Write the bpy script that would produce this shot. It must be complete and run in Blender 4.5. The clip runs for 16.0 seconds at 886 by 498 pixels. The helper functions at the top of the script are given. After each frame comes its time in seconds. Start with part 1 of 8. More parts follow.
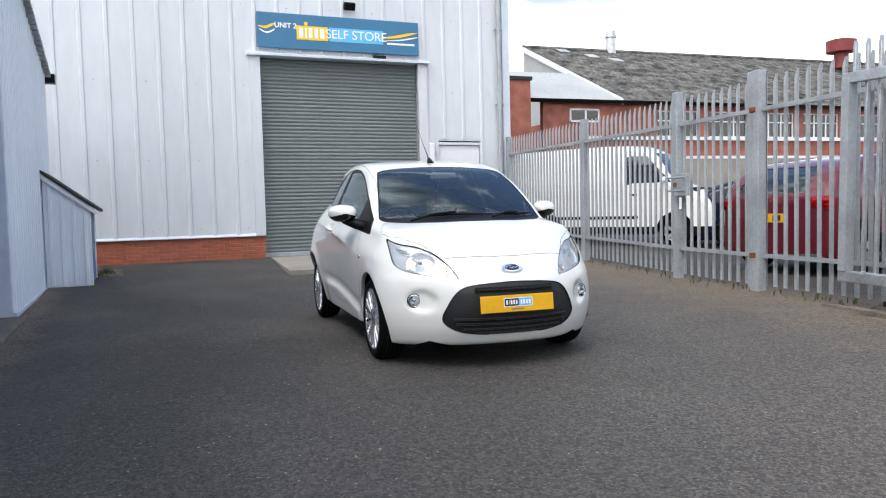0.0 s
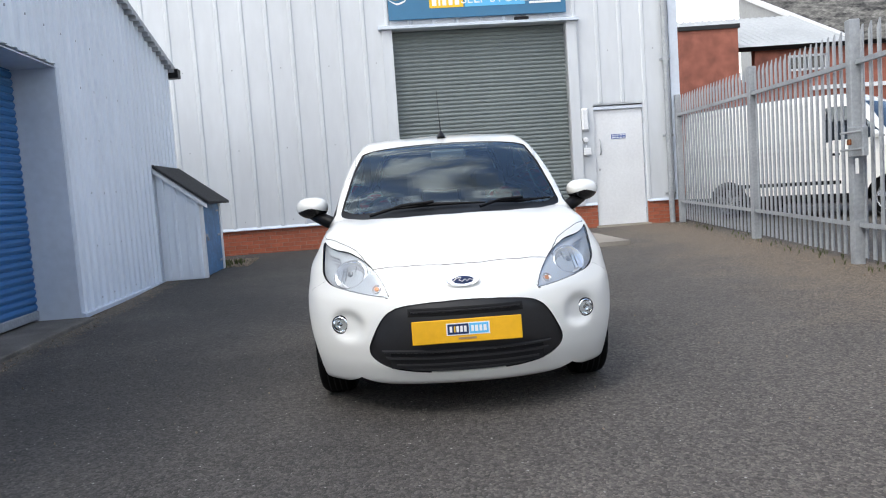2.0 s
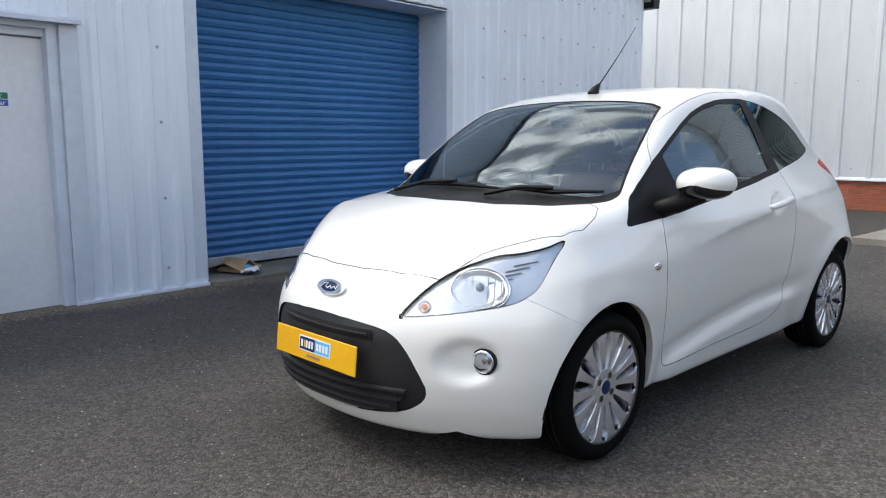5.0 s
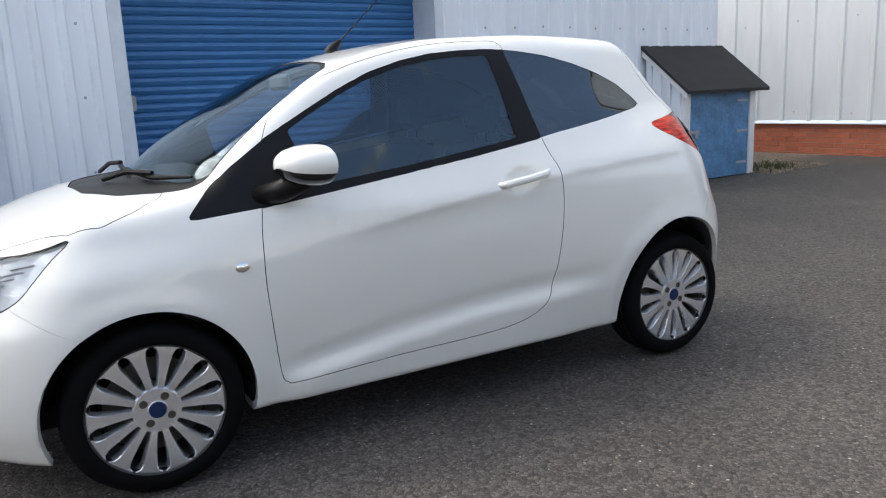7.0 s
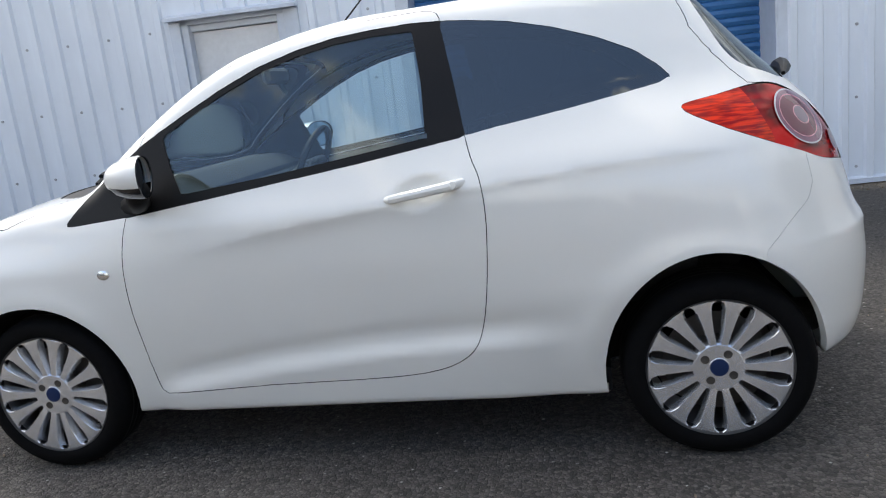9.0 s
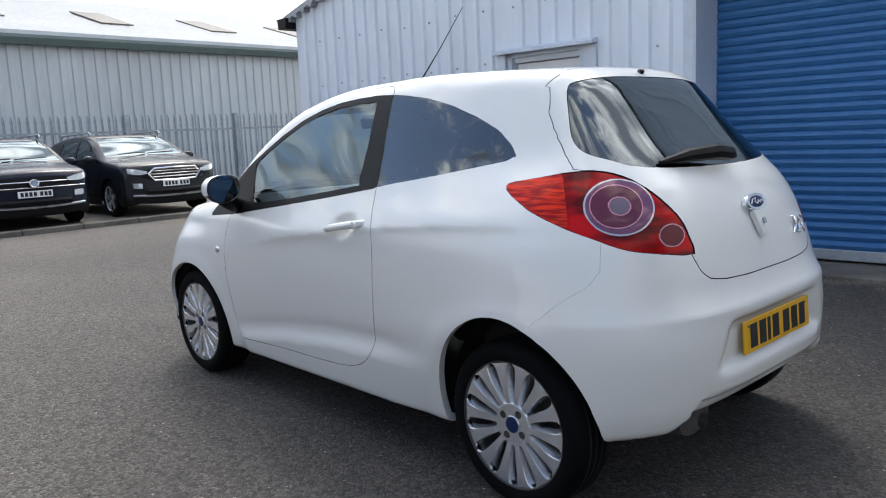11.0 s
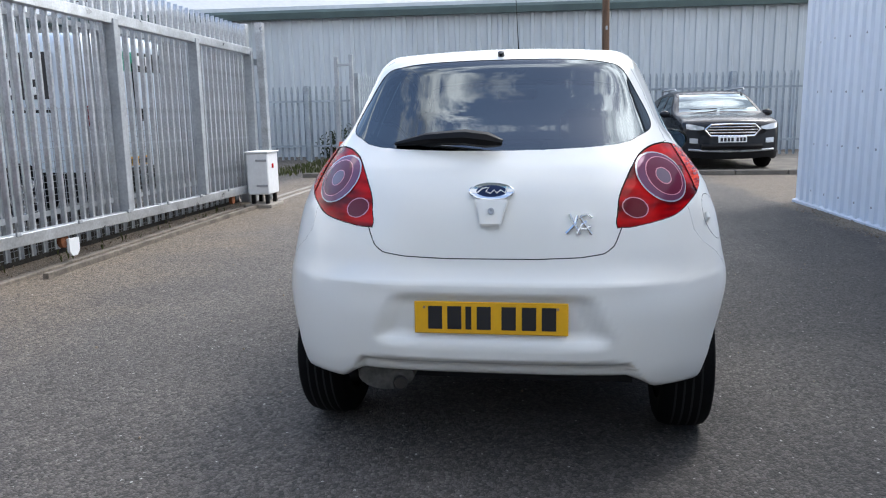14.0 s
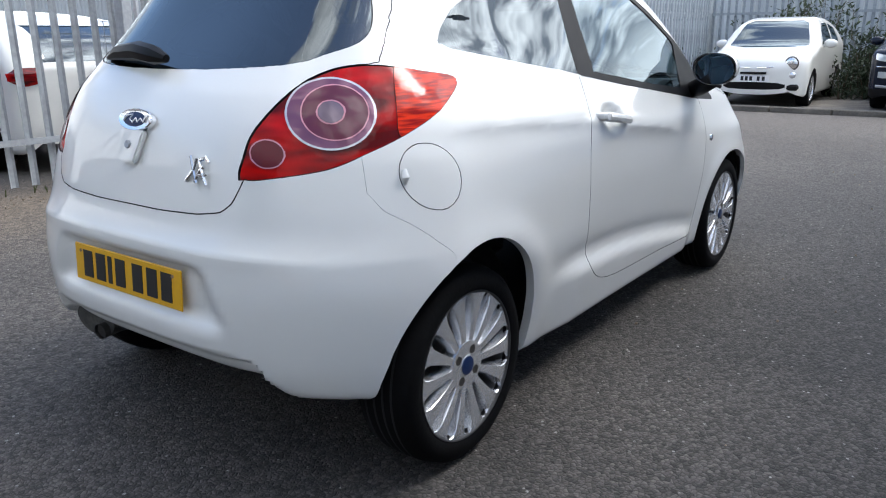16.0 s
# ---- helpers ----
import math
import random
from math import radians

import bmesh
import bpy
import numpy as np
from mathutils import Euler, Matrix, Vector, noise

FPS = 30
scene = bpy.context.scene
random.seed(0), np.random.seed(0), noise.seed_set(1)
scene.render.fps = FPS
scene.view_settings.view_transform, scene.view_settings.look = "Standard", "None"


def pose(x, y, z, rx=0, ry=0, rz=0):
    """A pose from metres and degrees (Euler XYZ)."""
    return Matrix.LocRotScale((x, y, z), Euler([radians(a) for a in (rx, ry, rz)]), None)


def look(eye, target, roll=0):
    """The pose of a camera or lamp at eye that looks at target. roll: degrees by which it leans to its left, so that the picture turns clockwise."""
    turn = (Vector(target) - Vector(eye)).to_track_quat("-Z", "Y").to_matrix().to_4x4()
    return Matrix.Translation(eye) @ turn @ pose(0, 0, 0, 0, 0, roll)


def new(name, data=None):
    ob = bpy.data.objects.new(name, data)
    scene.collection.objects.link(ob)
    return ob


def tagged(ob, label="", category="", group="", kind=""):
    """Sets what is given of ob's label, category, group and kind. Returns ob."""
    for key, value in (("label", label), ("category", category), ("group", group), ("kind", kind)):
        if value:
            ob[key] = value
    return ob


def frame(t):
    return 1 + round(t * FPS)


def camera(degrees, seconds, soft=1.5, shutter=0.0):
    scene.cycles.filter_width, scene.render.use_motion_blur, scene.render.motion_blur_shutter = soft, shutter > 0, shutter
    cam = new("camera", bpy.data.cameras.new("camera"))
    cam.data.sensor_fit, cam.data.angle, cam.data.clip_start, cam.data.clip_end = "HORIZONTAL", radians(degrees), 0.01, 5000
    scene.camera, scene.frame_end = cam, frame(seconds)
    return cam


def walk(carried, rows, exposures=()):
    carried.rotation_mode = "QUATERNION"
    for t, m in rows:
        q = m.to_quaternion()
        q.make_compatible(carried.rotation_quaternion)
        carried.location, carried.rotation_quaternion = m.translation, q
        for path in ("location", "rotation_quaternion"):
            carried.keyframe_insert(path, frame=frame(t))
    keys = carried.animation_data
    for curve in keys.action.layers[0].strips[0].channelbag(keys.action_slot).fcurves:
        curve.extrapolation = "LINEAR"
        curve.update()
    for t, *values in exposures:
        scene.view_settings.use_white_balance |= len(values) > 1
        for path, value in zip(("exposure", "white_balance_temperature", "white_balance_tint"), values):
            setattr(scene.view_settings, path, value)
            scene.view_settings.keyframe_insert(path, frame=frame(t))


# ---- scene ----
cam = camera(60.9, 16.0, 1.1)
PATH = [
    (0, (-2.025, -6.411, 1.076), (-1.382, -4.52, 0.965), -1.4),
    (0.5, (-1.565, -6.204, 1.101), (-1.074, -4.269, 0.975), 0.2),
    (1, (-1.084, -5.929, 1.105), (-0.668, -3.978, 0.954), -0.4),
    (1.5, (-0.63, -5.749, 1.103), (-0.216, -3.799, 0.938), -5.1),
    (2, (-0.176, -5.436, 1.105), (-0.125, -3.443, 0.948), -4.0),
    (2.5, (0.284, -5.181, 1.127), (0.194, -3.192, 0.937), -4.8),
    (3, (0.761, -4.942, 1.155), (0.357, -2.996, 0.939), -2.2),
    (3.2, (0.924, -4.801, 1.122), (0.456, -2.871, 0.882), -0.5),
    (5.3, (2.519, -3.24, 1.234), (1.035, -1.931, 0.946), -1.3),
    (5.5, (2.626, -3.035, 1.198), (1.131, -1.74, 0.9), -2.2),
    (6, (2.907, -2.495, 1.219), (1.374, -1.259, 0.868), -3.9),
    (6.5, (3.113, -2.031, 1.255), (1.428, -1.002, 0.935), -1.1),
    (6.7, (3.243, -1.84, 1.264), (1.542, -0.848, 0.912), -1.0),
    (7, (3.259, -1.419, 1.25), (1.538, -0.481, 0.851), -2.6),
    (7.5, (3.286, -0.896, 1.245), (1.413, -0.301, 0.87), -2.8),
    (8, (3.256, -0.284, 1.223), (1.339, 0.144, 0.844), -4.5),
    (8.5, (3.21, 0.239, 1.227), (1.252, 0.29, 0.824), -6.4),
    (9, (3.048, 0.774, 1.221), (1.128, 0.404, 0.8), -6.5),
    (9.5, (3.011, 1.148, 1.22), (1.127, 0.635, 0.79), -7.2),
    (9.7, (2.972, 1.359, 1.244), (1.127, 0.694, 0.855), -5.9),
    (11.8, (2.027, 3.555, 1.267), (1.097, 1.808, 0.979), -4.8),
    (12, (1.845, 3.727, 1.265), (1.037, 1.919, 0.99), -5.3),
    (12.5, (1.389, 3.954, 1.225), (0.862, 2.045, 0.943), -5.3),
    (13, (0.825, 4.122, 1.256), (0.498, 2.182, 0.896), -2.4),
    (13.5, (0.342, 4.23, 1.266), (0.416, 2.262, 0.917), -1.0),
    (14, (-0.233, 4.14, 1.261), (0.076, 2.198, 0.894), -1.2),
    (14.5, (-0.731, 4.014, 1.251), (-0.064, 2.16, 0.904), -0.2),
    (15, (-1.251, 3.684, 1.245), (-0.481, 1.885, 0.83), -0.6),
    (15.5, (-1.668, 3.322, 1.233), (-0.782, 1.585, 0.787), -1.7),
    (16, (-1.906, 2.771, 1.191), (-0.756, 1.227, 0.648), -0.6),
]
walk(cam, [(t, look(eye, target, roll)) for t, eye, target, roll in PATH],
     [(0, 0.24, 6780, 10), (2.5, 0.25, 6850, 10), (6, 0.38, 7150, 10), (9, 0.54, 7300, 10), (12, 0.20, 6700, 10), (13.5, 0.48, 6600, 10), (14.5, 0.56, 6550, 10), (16, 0.46, 6500, 10)])

# ---- daylight: a bright, broken overcast with a soft sun behind thin cloud ----
SUN_EL, SUN_AZ = radians(55), radians(222)      # azimuth clockwise from +y
world = bpy.data.worlds.new("sky")
scene.world = world
world.use_nodes = True
wn, wl = world.node_tree.nodes, world.node_tree.links
wn.clear()
w_out = wn.new("ShaderNodeOutputWorld")
w_bg = wn.new("ShaderNodeBackground")
w_sky = wn.new("ShaderNodeTexSky")
w_sky.sky_type = "NISHITA"
w_sky.sun_disc = False
w_sky.sun_elevation, w_sky.sun_rotation = SUN_EL, SUN_AZ
w_sky.air_density, w_sky.dust_density = 1.0, 1.5
w_tc = wn.new("ShaderNodeTexCoord")
# directions projected on a flat cloud layer
w_sep = wn.new("ShaderNodeSeparateXYZ")
wl.new(w_tc.outputs["Generated"], w_sep.inputs["Vector"])
w_high = wn.new("ShaderNodeMath")
w_high.operation = "MAXIMUM"
w_high.inputs[1].default_value = 0.0
wl.new(w_sep.outputs["Z"], w_high.inputs[0])
w_up = wn.new("ShaderNodeMath")
w_up.inputs[1].default_value = 0.16
wl.new(w_high.outputs[0], w_up.inputs[0])
w_map = wn.new("ShaderNodeCombineXYZ")
for axis in ("X", "Y"):
    w_div = wn.new("ShaderNodeMath")
    w_div.operation = "DIVIDE"
    wl.new(w_sep.outputs[axis], w_div.inputs[0])
    wl.new(w_up.outputs[0], w_div.inputs[1])
    wl.new(w_div.outputs[0], w_map.inputs[axis])
w_band = wn.new("ShaderNodeMapping")
w_band.inputs["Rotation"].default_value = (0, 0, radians(28))
w_band.inputs["Scale"].default_value = (0.75, 1.25, 1.0)
w_band.inputs["Location"].default_value = (3.1, 2.2, 0.0)
wl.new(w_map.outputs["Vector"], w_band.inputs["Vector"])
w_noise = wn.new("ShaderNodeTexNoise")
w_noise.inputs["Scale"].default_value = 3.0
w_noise.inputs["Detail"].default_value = 9
w_noise.inputs["Roughness"].default_value = 0.72
w_noise.inputs["Distortion"].default_value = 0.5
w_ramp = wn.new("ShaderNodeValToRGB")
w_ramp.color_ramp.elements[0].position, w_ramp.color_ramp.elements[0].color = 0.455, (0, 0, 0, 1)
w_ramp.color_ramp.elements[1].position, w_ramp.color_ramp.elements[1].color = 0.545, (1, 1, 1, 1)
w_mix = wn.new("ShaderNodeMixRGB")
w_shade = wn.new("ShaderNodeTexNoise")
w_shade.inputs["Scale"].default_value = 6.5
w_shade.inputs["Detail"].default_value = 7
w_cloud = wn.new("ShaderNodeValToRGB")
w_cloud.color_ramp.elements[0].position, w_cloud.color_ramp.elements[0].color = 0.40, (3.4, 3.8, 4.5, 1)
w_cloud.color_ramp.elements[1].position, w_cloud.color_ramp.elements[1].color = 0.60, (16.0, 16.3, 16.8, 1)
wl.new(w_band.outputs["Vector"], w_noise.inputs["Vector"])
wl.new(w_band.outputs["Vector"], w_shade.inputs["Vector"])
# the cloud is thicker on one side of the sky
w_bias = wn.new("ShaderNodeMath")
w_bias.operation = "MULTIPLY_ADD"
w_bias.inputs[1].default_value = -0.05
wl.new(w_sep.outputs["Y"], w_bias.inputs[0])
w_side = wn.new("ShaderNodeMath")
w_side.operation = "MULTIPLY_ADD"
w_side.inputs[1].default_value = -0.14
wl.new(w_sep.outputs["X"], w_side.inputs[0])
wl.new(w_noise.outputs["Fac"], w_side.inputs[2])
wl.new(w_side.outputs[0], w_bias.inputs[2])
wl.new(w_bias.outputs["Value"], w_ramp.inputs["Fac"])
# bright haze low in the sky, broken cloud and blue above
w_haze = wn.new("ShaderNodeMapRange")
w_haze.interpolation_type = "SMOOTHSTEP"
w_haze.inputs["From Min"].default_value, w_haze.inputs["From Max"].default_value = 0.19, 0.38
w_haze.inputs["To Min"].default_value, w_haze.inputs["To Max"].default_value = 1.0, 0.0
wl.new(w_sep.outputs["Z"], w_haze.inputs["Value"])
w_low = wn.new("ShaderNodeMath")
w_low.operation = "MULTIPLY"
w_low.inputs[1].default_value = 0.60
wl.new(w_haze.outputs["Result"], w_low.inputs[0])
w_even = wn.new("ShaderNodeMath")
w_even.operation = "MAXIMUM"
wl.new(w_shade.outputs["Fac"], w_even.inputs[0])
wl.new(w_low.outputs[0], w_even.inputs[1])
wl.new(w_even.outputs[0], w_cloud.inputs["Fac"])
w_max = wn.new("ShaderNodeMath")
w_max.operation = "MAXIMUM"
wl.new(w_ramp.outputs["Color"], w_max.inputs[0])
wl.new(w_haze.outputs["Result"], w_max.inputs[1])
wl.new(w_max.outputs["Value"], w_mix.inputs["Fac"])
w_blue = wn.new("ShaderNodeVectorMath")
w_blue.operation = "SCALE"
w_blue.inputs["Scale"].default_value = 2.6
wl.new(w_sky.outputs["Color"], w_blue.inputs[0])
wl.new(w_blue.outputs["Vector"], w_mix.inputs["Color1"])
w_sun = wn.new("ShaderNodeVectorMath")
w_sun.operation = "DOT_PRODUCT"
w_sun.inputs[1].default_value = (math.sin(SUN_AZ) * math.cos(SUN_EL), math.cos(SUN_AZ) * math.cos(SUN_EL), math.sin(SUN_EL))
wl.new(w_tc.outputs["Generated"], w_sun.inputs[0])
w_glow = wn.new("ShaderNodeMapRange")
w_glow.interpolation_type = "SMOOTHSTEP"
w_glow.inputs["From Min"].default_value, w_glow.inputs["From Max"].default_value = 0.50, 1.0
w_glow.inputs["To Min"].default_value, w_glow.inputs["To Max"].default_value = 0.98, 2.6
wl.new(w_sun.outputs["Value"], w_glow.inputs["Value"])
w_lit = wn.new("ShaderNodeVectorMath")
w_lit.operation = "SCALE"
wl.new(w_cloud.outputs["Color"], w_lit.inputs[0])
wl.new(w_glow.outputs["Result"], w_lit.inputs["Scale"])
wl.new(w_lit.outputs["Vector"], w_mix.inputs["Color2"])
wl.new(w_mix.outputs["Color"], w_bg.inputs["Color"])
w_bg.inputs["Strength"].default_value = 0.11
wl.new(w_bg.outputs["Background"], w_out.inputs["Surface"])

sun = new("sun", bpy.data.lights.new("sun", "SUN"))
sun.data.energy, sun.data.angle, sun.data.color = 1.05, radians(14), (1.0, 0.98, 0.95)
sun.matrix_world = look((30 * math.sin(SUN_AZ) * math.cos(SUN_EL), 30 * math.cos(SUN_AZ) * math.cos(SUN_EL), 30 * math.sin(SUN_EL)), (0, 0, 0))

# ---- materials ----
def mat(name, color, rough=0.6, metal=0.0, vary=0.12, scale=3.0, grain=40.0, bump=0.0, color2=None, coat=0.0, spec=0.5, stretch=(1, 1, 1), piece=0.0):
    """A surface with stains at one scale and grain at another, and a fine relief."""
    m = bpy.data.materials.new(name)
    m.use_nodes = True
    nt = m.node_tree
    n, l = nt.nodes, nt.links
    b = n["Principled BSDF"]
    b.inputs["Roughness"].default_value, b.inputs["Metallic"].default_value = rough, metal
    b.inputs["Coat Weight"].default_value, b.inputs["Coat Roughness"].default_value = coat, 0.03
    b.inputs["Specular IOR Level"].default_value = spec
    tc = n.new("ShaderNodeTexCoord")
    mp = n.new("ShaderNodeMapping")
    mp.inputs["Scale"].default_value = stretch
    l.new(tc.outputs["Object"], mp.inputs["Vector"])
    big, fine = n.new("ShaderNodeTexNoise"), n.new("ShaderNodeTexNoise")
    big.inputs["Scale"].default_value, big.inputs["Detail"].default_value = scale, 5
    fine.inputs["Scale"].default_value, fine.inputs["Detail"].default_value = grain, 3
    l.new(mp.outputs["Vector"], big.inputs["Vector"])
    l.new(mp.outputs["Vector"], fine.inputs["Vector"])
    ramp = n.new("ShaderNodeValToRGB")
    dark = color2 or tuple(c * (1 - 2.2 * vary) for c in color)
    ramp.color_ramp.elements[0].position, ramp.color_ramp.elements[0].color = 0.3, (*dark, 1)
    ramp.color_ramp.elements[1].position, ramp.color_ramp.elements[1].color = 0.7, (*color, 1)
    l.new(big.outputs["Fac"], ramp.inputs["Fac"])
    mul = n.new("ShaderNodeMixRGB")
    mul.blend_type = "MULTIPLY"
    mul.inputs["Fac"].default_value = 1.0
    fr = n.new("ShaderNodeMapRange")
    fr.inputs["From Min"].default_value, fr.inputs["From Max"].default_value = 0.3, 0.7
    fr.inputs["To Min"].default_value, fr.inputs["To Max"].default_value = 1 - vary, 1 + vary * 0.6
    l.new(fine.outputs["Fac"], fr.inputs["Value"])
    l.new(ramp.outputs["Color"], mul.inputs["Color1"])
    l.new(fr.outputs["Result"], mul.inputs["Color2"])
    last = mul.outputs["Color"]
    if piece:
        info = n.new("ShaderNodeObjectInfo")
        pr = n.new("ShaderNodeMapRange")
        pr.inputs["To Min"].default_value, pr.inputs["To Max"].default_value = 1 - piece, 1 + piece
        l.new(info.outputs["Random"], pr.inputs["Value"])
        m2 = n.new("ShaderNodeMixRGB")
        m2.blend_type = "MULTIPLY"
        m2.inputs["Fac"].default_value = 1.0
        l.new(last, m2.inputs["Color1"])
        l.new(pr.outputs["Result"], m2.inputs["Color2"])
        last = m2.outputs["Color"]
    l.new(last, b.inputs["Base Color"])
    rr = n.new("ShaderNodeMapRange")
    rr.inputs["To Min"].default_value, rr.inputs["To Max"].default_value = max(0.0, rough - 0.08), min(1.0, rough + 0.08)
    if rough > 0.12:
        l.new(big.outputs["Fac"], rr.inputs["Value"])
        l.new(rr.outputs["Result"], b.inputs["Roughness"])
    if bump:
        bp = n.new("ShaderNodeBump")
        bp.inputs["Strength"].default_value, bp.inputs["Distance"].default_value = bump, 0.01
        l.new(fine.outputs["Fac"], bp.inputs["Height"])
        l.new(bp.outputs["Normal"], b.inputs["Normal"])
    return m


def plain(name, color, rough=0.5, metal=0.0, coat=0.0, spec=0.5):
    m = bpy.data.materials.new(name)
    m.use_nodes = True
    b = m.node_tree.nodes["Principled BSDF"]
    b.inputs["Base Color"].default_value = (*color, 1)
    b.inputs["Roughness"].default_value, b.inputs["Metallic"].default_value = rough, metal
    b.inputs["Coat Weight"].default_value, b.inputs["Coat Roughness"].default_value = coat, 0.03
    b.inputs["Specular IOR Level"].default_value = spec
    return m


def glass(name, tint, ior=1.5, boost=(1.0, 1.0, 1.0)):
    """Thin glass: tinted see-through with a Fresnel mirror on it."""
    m = bpy.data.materials.new(name)
    m.use_nodes = True
    n, l = m.node_tree.nodes, m.node_tree.links
    n.clear()
    out, mix = n.new("ShaderNodeOutputMaterial"), n.new("ShaderNodeMixShader")
    tr, gl, fr = n.new("ShaderNodeBsdfTransparent"), n.new("ShaderNodeBsdfGlossy"), n.new("ShaderNodeFresnel")
    tr.inputs["Color"].default_value = (*tint, 1)
    gl.inputs["Roughness"].default_value = 0.0
    gl.inputs["Color"].default_value = (*boost, 1)
    fr.inputs["IOR"].default_value = ior
    l.new(fr.outputs["Fac"], mix.inputs["Fac"])
    l.new(tr.outputs["BSDF"], mix.inputs[1])
    l.new(gl.outputs["BSDF"], mix.inputs[2])
    l.new(mix.outputs["Shader"], out.inputs["Surface"])
    return m


def asphalt():
    m = mat("asphalt", (0.062, 0.057, 0.052), 0.8, vary=0.10, scale=0.5, grain=30, color2=(0.036, 0.0335, 0.031), spec=0.5)
    n, l = m.node_tree.nodes, m.node_tree.links
    b = n["Principled BSDF"]
    tc = n.new("ShaderNodeTexCoord")
    vor = n.new("ShaderNodeTexVoronoi")
    vor.inputs["Scale"].default_value = 110
    chip = n.new("ShaderNodeValToRGB")
    chip.color_ramp.elements[0].position, chip.color_ramp.elements[0].color = 0.0, (0.55, 0.55, 0.55, 1)
    chip.color_ramp.elements[1].position, chip.color_ramp.elements[1].color = 1.0, (1.55, 1.52, 1.48, 1)
    sep = n.new("ShaderNodeSeparateColor")
    l.new(tc.outputs["Object"], vor.inputs["Vector"])
    l.new(vor.outputs["Color"], sep.inputs["Color"])
    l.new(sep.outputs["Red"], chip.inputs["Fac"])
    mx = n.new("ShaderNodeMixRGB")
    mx.blend_type = "MULTIPLY"
    mx.inputs["Fac"].default_value = 0.7
    old = b.inputs["Base Color"].links[0].from_socket
    l.new(old, mx.inputs["Color1"])
    l.new(chip.outputs["Color"], mx.inputs["Color2"])
    # worn dusty patches and light stones
    dust = n.new("ShaderNodeTexNoise")
    dust.inputs["Scale"].default_value, dust.inputs["Detail"].default_value = 0.7, 8
    dr = n.new("ShaderNodeValToRGB")
    dr.color_ramp.elements[0].position, dr.color_ramp.elements[0].color = 0.48, (0, 0, 0, 1)
    dr.color_ramp.elements[1].position, dr.color_ramp.elements[1].color = 0.72, (0.5, 0.5, 0.5, 1)
    l.new(tc.outputs["Object"], dust.inputs["Vector"])
    l.new(dust.outputs["Fac"], dr.inputs["Fac"])
    # brown dirt washed up along the palisade fence, paler tone rising across the yard
    geo = n.new("ShaderNodeSeparateXYZ")
    l.new(tc.outputs["Object"], geo.inputs["Vector"])
    lean = n.new("ShaderNodeMath")
    lean.operation = "MULTIPLY_ADD"
    lean.inputs[1].default_value, lean.inputs[2].default_value = -0.045, -4.35
    l.new(geo.outputs["Y"], lean.inputs[0])
    off = n.new("ShaderNodeMath")
    l.new(geo.outputs["X"], off.inputs[0])
    l.new(lean.outputs[0], off.inputs[1])
    wob = n.new("ShaderNodeTexNoise")
    wob.inputs["Scale"].default_value, wob.inputs["Detail"].default_value = 1.3, 7
    l.new(tc.outputs["Object"], wob.inputs["Vector"])
    wo = n.new("ShaderNodeMath")
    wo.operation = "MULTIPLY_ADD"
    wo.inputs[1].default_value = 2.2
    l.new(wob.outputs["Fac"], wo.inputs[0])
    l.new(off.outputs[0], wo.inputs[2])
    dirt = n.new("ShaderNodeMapRange")
    dirt.interpolation_type = "SMOOTHSTEP"
    dirt.inputs["From Min"].default_value, dirt.inputs["From Max"].default_value = -0.95, 0.75
    dirt.inputs["To Max"].default_value = 0.85
    l.new(wo.outputs[0], dirt.inputs["Value"])
    # moss and grit along the foot of the low unit
    wl2, wo2, moss, dmax = n.new("ShaderNodeMath"), n.new("ShaderNodeMath"), n.new("ShaderNodeMapRange"), n.new("ShaderNodeMath")
    wl2.operation = "MULTIPLY_ADD"
    wl2.inputs[1].default_value = 0.061
    l.new(geo.outputs["Y"], wl2.inputs[0])
    l.new(geo.outputs["X"], wl2.inputs[2])
    wo2.operation = "MULTIPLY_ADD"
    wo2.inputs[1].default_value = 0.9
    l.new(wob.outputs["Fac"], wo2.inputs[0])
    l.new(wl2.outputs[0], wo2.inputs[2])
    moss.interpolation_type = "SMOOTHSTEP"
    moss.inputs["From Min"].default_value, moss.inputs["From Max"].default_value = -2.72, -3.12
    moss.inputs["To Max"].default_value = 0.8
    l.new(wo2.outputs[0], moss.inputs["Value"])
    dmax.operation = "MAXIMUM"
    l.new(dirt.outputs["Result"], dmax.inputs[0])
    l.new(moss.outputs["Result"], dmax.inputs[1])
    yard_tone = n.new("ShaderNodeMapRange")
    yard_tone.inputs["From Min"].default_value, yard_tone.inputs["From Max"].default_value = -6.5, 0.5
    yard_tone.inputs["To Min"].default_value, yard_tone.inputs["To Max"].default_value = -0.18, 0.58
    l.new(wo.outputs[0], yard_tone.inputs["Value"])
    # paler towards -y on the fence side, and again at the far end
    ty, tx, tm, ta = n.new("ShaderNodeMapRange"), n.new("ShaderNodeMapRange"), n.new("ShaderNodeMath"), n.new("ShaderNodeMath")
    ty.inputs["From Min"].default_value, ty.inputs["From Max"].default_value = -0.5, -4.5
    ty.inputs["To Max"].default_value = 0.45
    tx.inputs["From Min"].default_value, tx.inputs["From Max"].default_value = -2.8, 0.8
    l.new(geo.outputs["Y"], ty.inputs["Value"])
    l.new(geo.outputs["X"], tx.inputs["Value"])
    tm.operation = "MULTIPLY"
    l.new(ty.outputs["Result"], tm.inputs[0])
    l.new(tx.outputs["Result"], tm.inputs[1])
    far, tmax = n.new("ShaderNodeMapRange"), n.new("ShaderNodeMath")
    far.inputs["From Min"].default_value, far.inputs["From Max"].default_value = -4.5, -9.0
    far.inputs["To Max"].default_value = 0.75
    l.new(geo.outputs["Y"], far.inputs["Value"])
